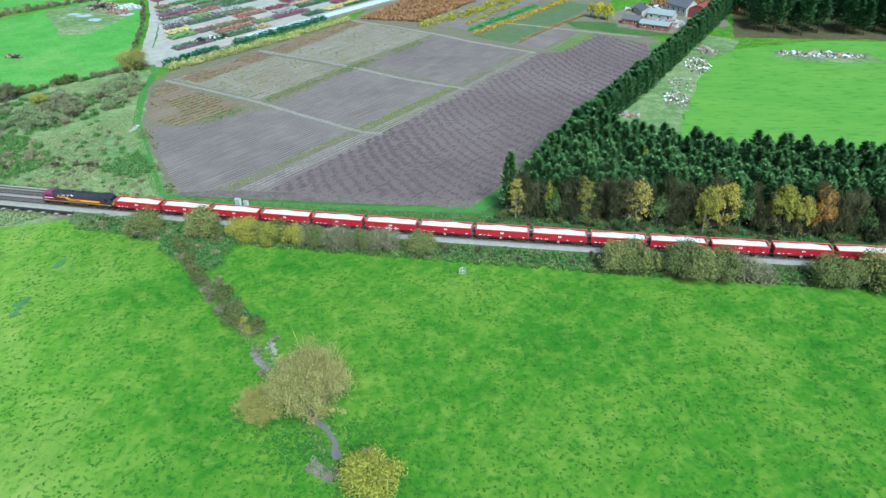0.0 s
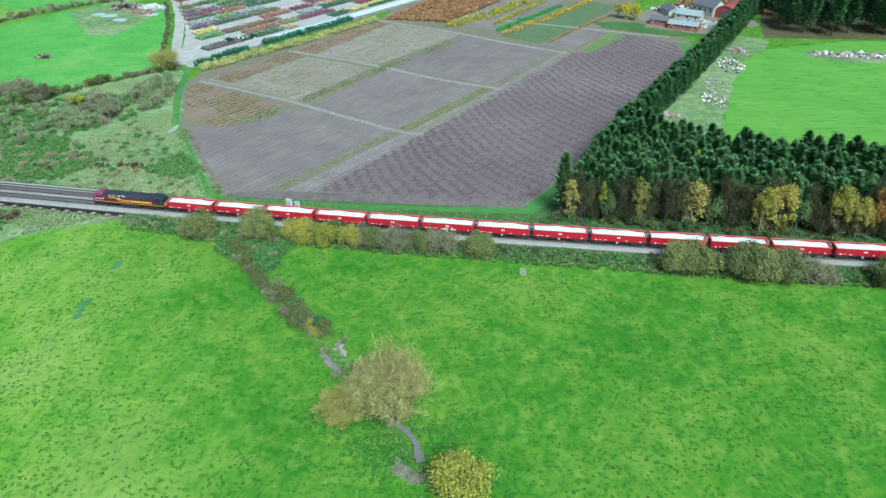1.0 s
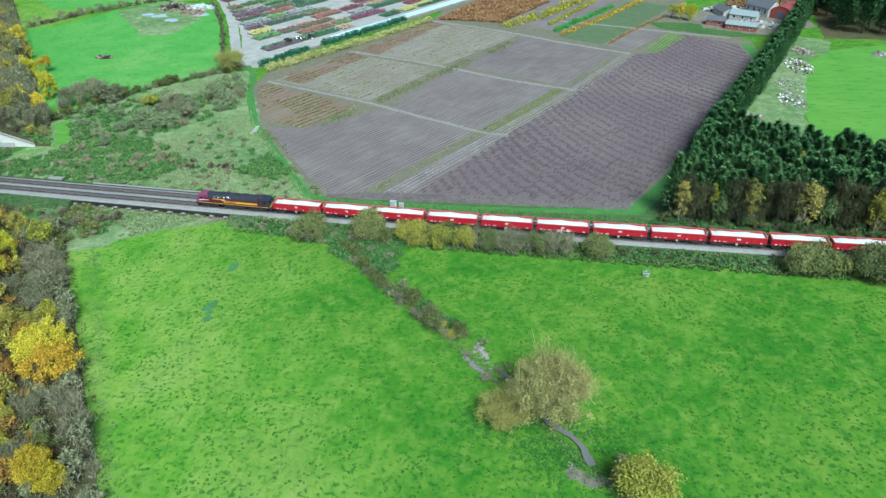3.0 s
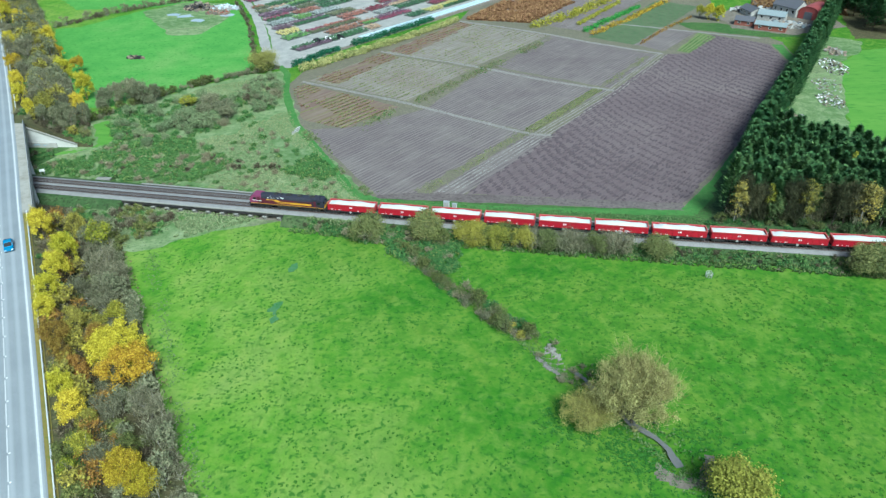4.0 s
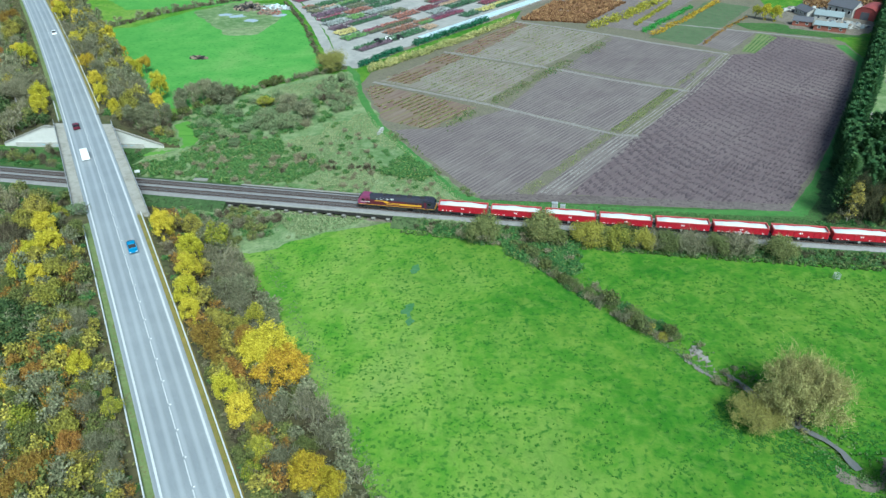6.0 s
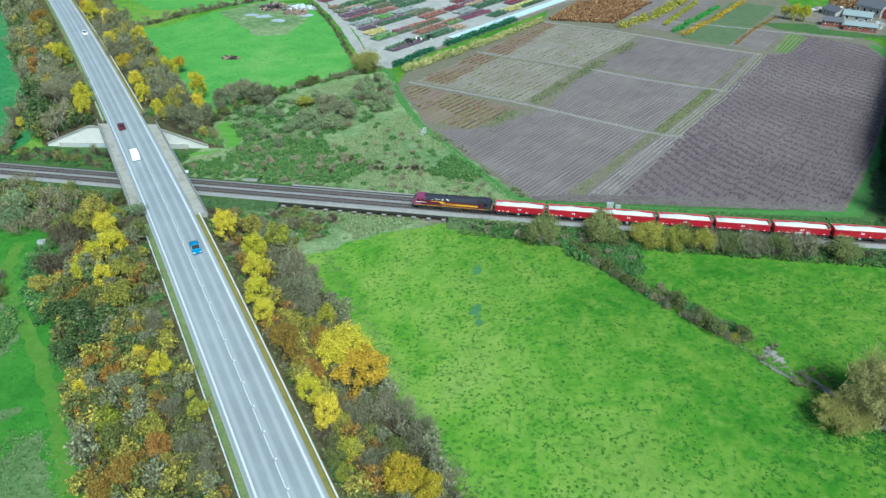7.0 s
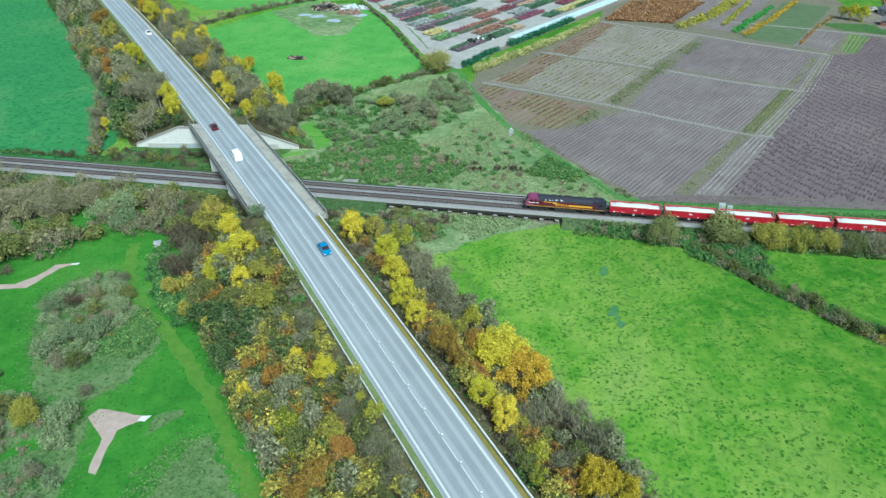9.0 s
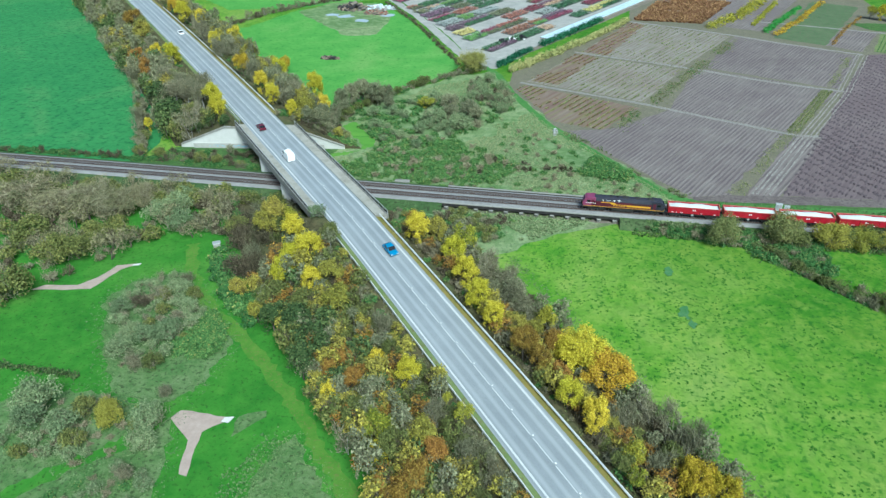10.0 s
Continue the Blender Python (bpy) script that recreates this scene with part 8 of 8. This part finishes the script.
def build_car(name, label, category, paint, length, width, height, van=False):
    c = thing(name, label, category, "vehicles on the road")
    L, W = length / 2, width / 2
    bm = bmesh.new()
    hood = height * 0.55
    if van:
        out = [(-L, 0.25), (L * 0.98, 0.25), (L, hood * 0.8), (L * 0.72, hood), (L * 0.45, height * 0.97), (L * 0.35, height), (-L * 0.95, height), (-L, height * 0.9)]
    else:
        out = [(-L, 0.3), (L, 0.3), (L, hood * 0.8), (L * 0.9, hood * 0.95), (L * 0.45, hood * 1.06), (L * 0.12, height * 0.97), (-L * 0.05, height), (-L * 0.55, height * 0.97), (-L * 0.88, hood * 1.12), (-L, hood)]
    prism(bm, out, -W, W)
    for v in bm.verts:
        if v.co.z > hood * 1.1:
            v.co.y *= 0.84 if not van else 0.93
    es = [e for e in bm.edges]
    bmesh.ops.bevel(bm, geom=es, offset=0.05, segments=2, affect="EDGES")
    part("body", bm, paint, c)
    f = 0.84 if not van else 0.93
    bm = bmesh.new()
    a = (out[4], out[5]) if not van else (out[3], out[4])
    (xa, za), (xb, zb) = a
    vs = [bm.verts.new(p) for p in ((xa + 0.02, -W * 0.86, za + 0.04), (xa + 0.02, W * 0.86, za + 0.04), (xb + 0.05, W * 0.74, zb), (xb + 0.05, -W * 0.74, zb))]
    bm.faces.new(vs)
    r = bmesh.ops.extrude_face_region(bm, geom=bm.faces[:])
    for v in r["geom"]:
        if isinstance(v, bmesh.types.BMVert):
            v.co += Vector((0.03, 0, 0.03))
    bmesh.ops.recalc_face_normals(bm, faces=bm.faces)
    part("windscreen", bm, M_BLACKGLASS, c)
    for s in (-1, 1):
        x0, x1 = ((-L * 0.5, L * 0.22) if not van else (L * 0.2, L * 0.5))
        part("side_window", boxes((x0, x1, s * W * (f + 0.07) - 0.03, s * W * (f + 0.07) + 0.03, hood * 1.12, height * 0.9)), M_BLACKGLASS, c)
        part("headlight", boxes((L - 0.12, L + 0.01, s * W * 0.72 - 0.16, s * W * 0.72 + 0.16, hood * 0.6, hood * 0.78)), M_WHITE, c)
        for x in (-L * 0.62, L * 0.64):
            bm = bmesh.new()
            rod(bm, (x, s * (W - 0.18), 0.32), (x, s * (W + 0.01), 0.32), 0.32, sides=14)
            wheel = part("wheel", bm, M_TYRE, c)
            bm = bmesh.new()
            rod(bm, (x, s * (W + 0.005), 0.32), (x, s * (W + 0.025), 0.32), 0.19, sides=10)
            part("rim", bm, M_STEEL, wheel)
    if not van:
        bm = bmesh.new()
        vs = [bm.verts.new(p) for p in ((-L * 0.86, -W * 0.8, hood * 1.2), (-L * 0.86, W * 0.8, hood * 1.2), (-L * 0.6, W * 0.72, height * 0.95), (-L * 0.6, -W * 0.72, height * 0.95))]
        bm.faces.new(vs)
        r = bmesh.ops.extrude_face_region(bm, geom=bm.faces[:])
        for v in r["geom"]:
            if isinstance(v, bmesh.types.BMVert):
                v.co += Vector((-0.05, 0, 0.04))
        bmesh.ops.recalc_face_normals(bm, faces=bm.faces)
        part("rear_window", bm, M_BLACKGLASS, c)
    return c


def on_road(y, off, away):
    x0, y0 = road_at(y - 1, off)
    x1, y1 = road_at(y + 1, off)
    a = math.degrees(math.atan2(y1 - y0, x1 - x0))
    x, yy = road_at(y, off)
    pitch = math.degrees(math.atan((road_z(y1) - road_z(y0)) / math.hypot(x1 - x0, y1 - y0)))
    return pose(x, yy, road_z(yy) + 0.01, 0, -pitch if away else pitch, a if away else a + 180)


P_BLUE = plain("metallic_blue_paint", (0.03, 0.22, 0.42), 0.25, 0.2, dirt=0.05)
P_WHITE = plain("white_van_paint", (0.80, 0.80, 0.79), 0.35, dirt=0.05, dirt_col=(0.5, 0.5, 0.5))
P_WINE = plain("dark_wine_paint", (0.12, 0.015, 0.03), 0.3, 0.2, dirt=0.05)
build_car("panel_van", "white panel van driving on the road", "van", P_WHITE, 5.2, 2.0, 2.3, True).matrix_basis = on_road(6, -1.9, True)
build_car("hatchback_car", "bright blue hatchback driving on the road", "car", P_BLUE, 4.2, 1.8, 1.5).matrix_basis = on_road(-35, 1.9, False)
build_car("hatchback_car", "dark wine-red hatchback driving on the road", "car", P_WINE, 4.2, 1.8, 1.5).matrix_basis = on_road(24, -1.9, True)
build_car("saloon_car", "pale silver car driving on the road", "car", P_WHITE, 4.4, 1.8, 1.45).matrix_basis = on_road(112, 1.9, False)

# ---- lineside things ----
cab = thing("relay_cabinet", "pale grey relay cabinet beside the railway", "equipment cabinet", "relay cabinets")
part("case", boxes((-0.7, 0.7, -0.35, 0.35, 0, 1.7), bevel=0.04), M_WHITE, cab)
part("roof_cap", boxes((-0.8, 0.8, -0.45, 0.45, 1.7, 1.8), bevel=0.03), M_STEEL, cab)
part("door_panel", boxes((-0.6, -0.02, -0.375, -0.352, 0.15, 1.6), (0.02, 0.6, -0.375, -0.352, 0.15, 1.6)), M_STEEL, cab)
cab.matrix_basis = pose(79.6, 9.2, 1.0)
copy_thing(cab, pose(81.6, 9.4, 1.0) @ Matrix.Diagonal((0.8, 0.8, 0.7, 1)))
sg = thing("trackside_sign", "white angled trackside marker beside the bridge", "marker board")
part("board", boxes((-0.7, 0.7, -0.04, 0.04, 0.9, 1.7), bevel=0.02), M_WHITE, sg)
bm = bmesh.new()
rod(bm, (-0.5, 0, 0), (-0.5, 0, 0.9), 0.05)
rod(bm, (0.5, 0, 0), (0.5, 0, 0.9), 0.05)
part("legs", bm, M_STEEL, sg)
sg.matrix_basis = pose(-34.5, 8.8, 1.0, 0, 0, 25)
fr = thing("pipe_stack", "mossy concrete troughing pieces lying by the track", "trough pieces")
for i in range(3):
    part("trough", boxes((-2.0, 2.0, i * 0.5 - 0.2, i * 0.5 + 0.2, 0, 0.3), bevel=0.02), M_CONC_DARK, fr)
fr.matrix_basis = pose(-16, 8.7, 0.95, 0, 0, 4)
st = thing("wire_guard", "small grey wire tree guard in the pasture", "tree guard")
bm = bmesh.new()
for k in range(8):
    a = k * math.pi / 4
    rod(bm, (0.7 * math.cos(a), 0.7 * math.sin(a), -0.1), (0.7 * math.cos(a), 0.7 * math.sin(a), 1.2), 0.06, sides=4)
part("posts", bm, M_STEEL, st)
bm = bmesh.new()
for z in (0.35, 0.75, 1.15):
    for k in range(8):
        a, b = k * math.pi / 4, (k + 1) * math.pi / 4
        rod(bm, (0.7 * math.cos(a), 0.7 * math.sin(a), z), (0.7 * math.cos(b), 0.7 * math.sin(b), z), 0.035, sides=4)
part("rings", bm, M_STEEL, st)
st.matrix_basis = pose(140.2, -9.3, 0)

# ---- heaps, rubbish and timber ----


def heap(name, x, y, rx, ry, h, n, mats, label, category, size=(0.3, 0.9), seed=1):
    """A heap of odd broken pieces."""
    rg = random.Random(seed)
    bm = bmesh.new()
    for i in range(n):
        a, k = rg.uniform(0, 6.28), rg.random() ** 0.5
        px, py = k * rx * math.cos(a), k * ry * math.sin(a)
        pz = h * max(0.05, (1 - k)) * rg.uniform(0.3, 1.0)
        s = rg.uniform(*size)
        m = Matrix.Translation((px, py, pz)) @ pose(0, 0, 0, rg.uniform(-40, 40), rg.uniform(-40, 40), rg.uniform(0, 180)) @ Matrix.Diagonal((s * rg.uniform(0.7, 2.2), s, s * rg.uniform(0.15, 0.7), 1))
        r = bmesh.ops.create_cube(bm, size=1, matrix=m)
        mi = rg.randrange(len(mats))
        for v in r["verts"]:
            v.co += Vector((rg.uniform(-0.1, 0.1), rg.uniform(-0.1, 0.1), rg.uniform(-0.05, 0.05)))
            for f in v.link_faces:
                f.material_index = mi
    ob = part(name, bm, mats)
    ob.location = (x, y, 0.05)
    return tagged(ob, label, category, "", "stuff")


M_RUBBLE = plain("grey_rubble", (0.3, 0.29, 0.27), 0.9, dirt=0.4)
M_TARP = plain("pale_blue_plastic", (0.5, 0.62, 0.68), 0.5, dirt=0.3)
M_WOOD = plain("weathered_timber", (0.25, 0.19, 0.14), 0.9, dirt=0.4)
heap("rubbish_heap", 205, 144, 5, 11, 0.7, 230, [M_WHITE, M_RUBBLE, M_STEEL, M_MUD, M_WOOD, M_DARKSTEEL], "scattered pale and grey rubbish", "rubbish", (0.15, 0.65), 2)
heap("rubbish_heap", 197, 122, 5, 9, 0.6, 130, [M_RUBBLE, M_RUBBLE, M_WOOD, M_STEEL, M_MUD], "scattered pale and grey rubbish", "rubbish", (0.14, 0.5), 3)
heap("rubbish_heap", 194, 106, 4.5, 8, 0.6, 180, [M_WHITE, M_RUBBLE, M_STEEL, M_MUD, M_WOOD, M_DARKSTEEL], "scattered pale and grey rubbish", "rubbish", (0.15, 0.6), 4)
heap("rubbish_heap", 211, 164, 4, 6, 0.8, 70, [M_RUBBLE, M_MUD, M_WOOD], "scattered pale rubbish", "rubbish", (0.3, 1.2), 5)
heap("rubbish_heap", 178, 88, 4, 2, 0.9, 50, [M_WOOD, M_RUBBLE, M_MUD], "heap of old boards and rubble", "rubbish", (0.4, 1.2), 6)
heap("timber_pile", 254, 165, 17, 3.5, 1.1, 220, [M_WOOD, M_RUBBLE, M_TARP, M_WOOD, M_ROOFDARK], "long low pile of scrap timber on the field", "timber pile", (0.4, 1.6), 7)
patch("worn_ground", [(234, 160), (250, 155), (276, 158), (272, 171), (240, 169)], M_STRAW, 0.045, 1.0, 2, "worn straw-coloured ground round the timber pile", "rough ground")
heap("brush_heap", -71.5, 113.5, 3.6, 1.2, 1.3, 90, [M_WOOD, M_DARKSTEEL], "dark heap of brushwood on the meadow", "brush pile", (0.3, 1.2), 8)
heap("spoil_heap", -87, 197, 8, 6, 3.0, 190, [M_WOOD, M_MUD, M_DARKSTEEL], "dark brown heap of soil and brushwood", "spoil heap", (0.6, 2.0), 9)
heap("spoil_heap", -72.5, 189, 6, 4, 2.2, 120, [M_WOOD, M_MUD, M_BRICK], "brown heap of soil and timber", "spoil heap", (0.5, 1.6), 10)
heap("rubbish_heap", -74, 199, 8, 5, 1.0, 110, [M_STEEL, M_RUBBLE, M_TARP], "pale sheets and rubbish round puddles", "rubbish", (0.5, 1.8), 12)
heap("rubble_line", 23, 52, 0.8, 3.0, 0.3, 30, [M_STEEL, M_RUBBLE], "pale rubble along the track edge", "rubble", (0.2, 0.6), 13)
for i, (x, y) in enumerate(((-4.3, 146.1), (-0.6, 150.5), (3.1, 154.8))):
    heap("black_bags", x, y, 2.2, 1.6, 1.6, 26, [M_BLACK, M_BLACK, M_BLACK, M_WHITE], "heap of black plastic sacks and pots in the yard", "sack heap", (0.6, 1.4), 20 + i)

# ---- nursery beds ----
BEDCOL = [("maroon", (0.141, 0.039, 0.060), (0.287, 0.096, 0.137)), ("green", (0.040, 0.094, 0.046), (0.095, 0.190, 0.095)), ("olive", (0.097, 0.110, 0.063), (0.209, 0.223, 0.128)), ("yellow", (0.401, 0.367, 0.122), (0.586, 0.552, 0.212)),
          ("peach", (0.392, 0.250, 0.168), (0.558, 0.422, 0.300)), ("purple", (0.110, 0.063, 0.097), (0.225, 0.157, 0.198)), ("russet", (0.251, 0.108, 0.081), (0.384, 0.200, 0.146)), ("lime", (0.112, 0.234, 0.064), (0.210, 0.359, 0.121)), ("silver", (0.257, 0.291, 0.271), (0.407, 0.441, 0.421))]
BEDMAT = {nm: leaf_mat(nm + "_pot_plants", [(0.0, a), (1.0, b)], 0.1) for nm, a, b in BEDCOL}
M_BEDMAT = plain("black_bed_fabric", (0.06, 0.065, 0.06), 0.9, dirt=0.3, scale=1.0, dirt_col=(0.2, 0.2, 0.17))


def nursery_point(u, v):
    return Vector((4.5, 106.8)) + D * u + NRM * v


def bed(u0, u1, v0, v1, col, n):
    root = thing("plant_bed", "nursery bed of %s potted plants on dark fabric" % col, "plant bed", "nursery beds")
    c = [nursery_point(u, v) for u, v in ((u0, v0), (u1, v0), (u1, v1), (u0, v1))]
    vs = [(p.x, p.y, 0.05) for p in c] + [(p.x, p.y, 0.12) for p in c]
    mesh_ob("fabric", vs, [(4, 5, 6, 7)[::-1], (0, 1, 5, 4), (1, 2, 6, 5), (2, 3, 7, 6), (3, 0, 4, 7)], M_BEDMAT, root)
    rg = np.random.default_rng(int(u0 * 7 + v0 * 13))
    blobs = []
    nu, nv = max(2, int((u1 - u0) / 1.1)), max(2, int((v1 - v0) / 1.1))
    for i in range(nu):
        for j in range(nv):
            if rg.random() < 0.06:
                continue
            p = nursery_point(u0 + (i + 0.5) * (u1 - u0) / nu, v0 + (j + 0.5) * (v1 - v0) / nv)
            blobs.append((p.x, p.y, 0.45, rg.uniform(0.42, 0.62)))
    v, f = leaves(rg, blobs, n, 0.42, low=-0.2)
    tagged(new("planting", fast_mesh("planting", v, f, [BEDMAT[col]])), kind="stuff").parent = root


def lane_u(v):
    """Where along the beds the lane cuts them off."""
    return 2 + max(0.0, v - 24) * 0.46


rng = random.Random(77)
for r in range(13):
    v0 = 22.5 + r * 8.2
    u = lane_u(v0 + 7) + 12
    while u < 165:
        ln = rng.uniform(7, 22)
        col = rng.choice([b[0] for b in BEDCOL] + ["green", "olive", "maroon", "green", "olive"])
        if rng.random() < 0.88:
            half = rng.random() < 0.4
            if half:
                bed(u, u + ln, v0, v0 + 3.0, col, int(ln * 26))
                bed(u, u + ln, v0 + 3.2, v0 + 6.2, rng.choice([b[0] for b in BEDCOL]), int(ln * 26))
            else:
                bed(u, u + ln, v0, v0 + 6.2, col, int(ln * 44))
        u += ln + rng.uniform(0.6, 2.0)
# strip of pale covered frames beside the hedge
first = None
for i in range(46):
    p = nursery_point(48 + i * 2.4, 16.0)
    if first is None:
        root = thing("cold_frame", "low pale plastic-covered cold frame", "cold frame", "cold frames in a strip")
        part("cover", boxes((-0.95, 0.95, -2.6, 2.6, 0.25, 0.5), bevel=0.1), M_TARP, root)
        part("base", boxes((-1.0, 1.0, -2.7, 2.7, 0.0, 0.25)), M_WOOD, root)
        first = root
        root.matrix_basis = pose(p.x, p.y, 0.05, 0, 0, math.degrees(math.atan2(D.y, D.x)))
    else:
        copy_thing(first, pose(p.x, p.y, 0.05, 0, 0, math.degrees(math.atan2(D.y, D.x)) + rng.uniform(-2, 2)))
ribbon("hedge_path", [tuple(nursery_point(u, 11.2)) for u in (6, 50, 100, 160)], 3.2, M_MUD, 0.07, "brown earth path beside the hedge", "path", 0.3)

# ---- farm buildings ----


def gable_house(name, label, x, y, turn, L, W, eaves, ridge, wall, roof, windows=4, chimney=True, category="house"):
    h = thing(name, label, category)
    bm = bmesh.new()
    prism(bm, [(-W / 2, 0), (W / 2, 0), (W / 2, eaves), (0, ridge - 0.12), (-W / 2, eaves)], -L / 2, L / 2)
    wl = part("wall", bm, wall, h)
    for s in (-1, 1):
        bm = bmesh.new()
        k = (ridge - eaves) / (W / 2)
        prism(bm, [(0, ridge), (s * (W / 2 + 0.4), eaves - 0.4 * k), (s * (W / 2 + 0.4), eaves - 0.4 * k - 0.18), (0, ridge - 0.18)], -L / 2 - 0.3, L / 2 + 0.3)
        part("roof_slope", bm, roof, h)
    for i in range(windows):
        for s in (-1, 1):
            yy = -L / 2 + (i + 0.5) * L / windows
            wn_ = part("window", boxes((s * W / 2 - 0.05, s * W / 2 + 0.05, yy - 0.6, yy + 0.6, eaves * 0.35, eaves * 0.75)), M_WHITE, h)
            part("pane", boxes((s * W / 2 - 0.06, s * W / 2 + 0.06, yy - 0.5, yy + 0.5, eaves * 0.35 + 0.1, eaves * 0.75 - 0.1)), M_BLACKGLASS, wn_)
    if chimney:
        part("chimney", boxes((-0.4, 0.4, L * 0.3 - 0.5, L * 0.3 + 0.5, ridge - 0.6, ridge + 1.1), bevel=0.03), M_BRICK, h)
    part("door", boxes((W / 2 - 0.04, W / 2 + 0.04, -0.5, 0.5, 0, 2.05)), M_REDBARN, h)
    h.matrix_basis = pose(x, y, 0.03, 0, 0, turn)
    return h


gable_house("farmhouse", "grey-roofed farmhouse among sheds", 206, 226, 40, 13, 8, 4.4, 7.4, M_CONCRETE, M_ROOFDARK, 4)
gable_house("brick_shed", "red brick shed with a pale sheet roof", 192, 196, 70, 13, 6, 2.6, 3.6, M_BRICK, M_ROOFTEAL, 3, False, "shed")
gable_house("brick_shed", "small red brick outbuilding with a slate roof", 182, 203, 70, 8, 5, 2.6, 4.0, M_BRICK, M_ROOFDARK, 2, False, "shed")
gable_house("farm_shed", "pale grey farm shed with a sheet roof", 196, 214, 65, 12, 6, 2.8, 4.4, M_CONCRETE, M_ROOFTEAL, 3, False, "shed")
gable_house("farm_shed", "grey farm shed with a dark roof", 188, 222, 20, 10, 6, 2.8, 4.4, M_CONCRETE, M_ROOFDARK, 3, False, "shed")
bn = thing("arched_barn", "red barn with a rounded metal roof", "barn")
bm = bmesh.new()
prism(bm, [(4.5 * math.cos(a), 3.0 + 2.6 * math.sin(a)) for a in np.linspace(0, math.pi, 13)] + [(-4.5, 0), (4.5, 0)], -7, 7)
part("wall", bm, M_REDBARN, bn)
bm = bmesh.new()
prism(bm, [(4.7 * math.cos(a), 3.0 + 2.8 * math.sin(a)) for a in np.linspace(0, math.pi, 13)] + [(4.6 * math.cos(a), 3.0 + 2.68 * math.sin(a)) for a in np.linspace(math.pi, 0, 13)], -7.2, 7.2)
part("curved_roof", bm, M_REDBARN, bn)
part("barn_door", boxes((-1.8, 1.8, -7.08, -7.0, 0, 3.4)), M_ROOFDARK, bn)
bn.matrix_basis = pose(216, 222, 0.03, 0, 0, -35)
heap("yard_clutter", 199, 204, 11, 6, 1.0, 90, [M_CONCRETE, M_RUBBLE, M_ROOFDARK, M_ROOFTEAL, M_WOOD], "clutter of crates and sheets in the farmyard", "clutter", (0.6, 2.2), 31)
heap("yard_clutter", 190, 230, 10, 7, 1.2, 70, [M_CONCRETE, M_RUBBLE, M_BLACK, M_ROOFDARK], "clutter of vehicles and sheets behind the house", "clutter", (0.8, 2.4), 32)
patch("farm_yard", [(176, 196), (200, 188), (226, 206), (222, 236), (184, 240), (172, 218)], M_MUD, 0.035, 0.8, 2, "muddy grey farmyard", "yard")
# golf shelter and a marker slab
bx = thing("grey_pump_box", "small grey box on the golf course edge", "box")
part("case", boxes((-0.8, 0.8, -0.6, 0.6, 0, 1.0), bevel=0.05), M_CONCRETE, bx)
part("lid", boxes((-0.9, 0.9, -0.7, 0.7, 1.0, 1.1), bevel=0.03), M_STEEL, bx)
bx.matrix_basis = pose(-51.5, -28.5, 0, 0, 0, 30)
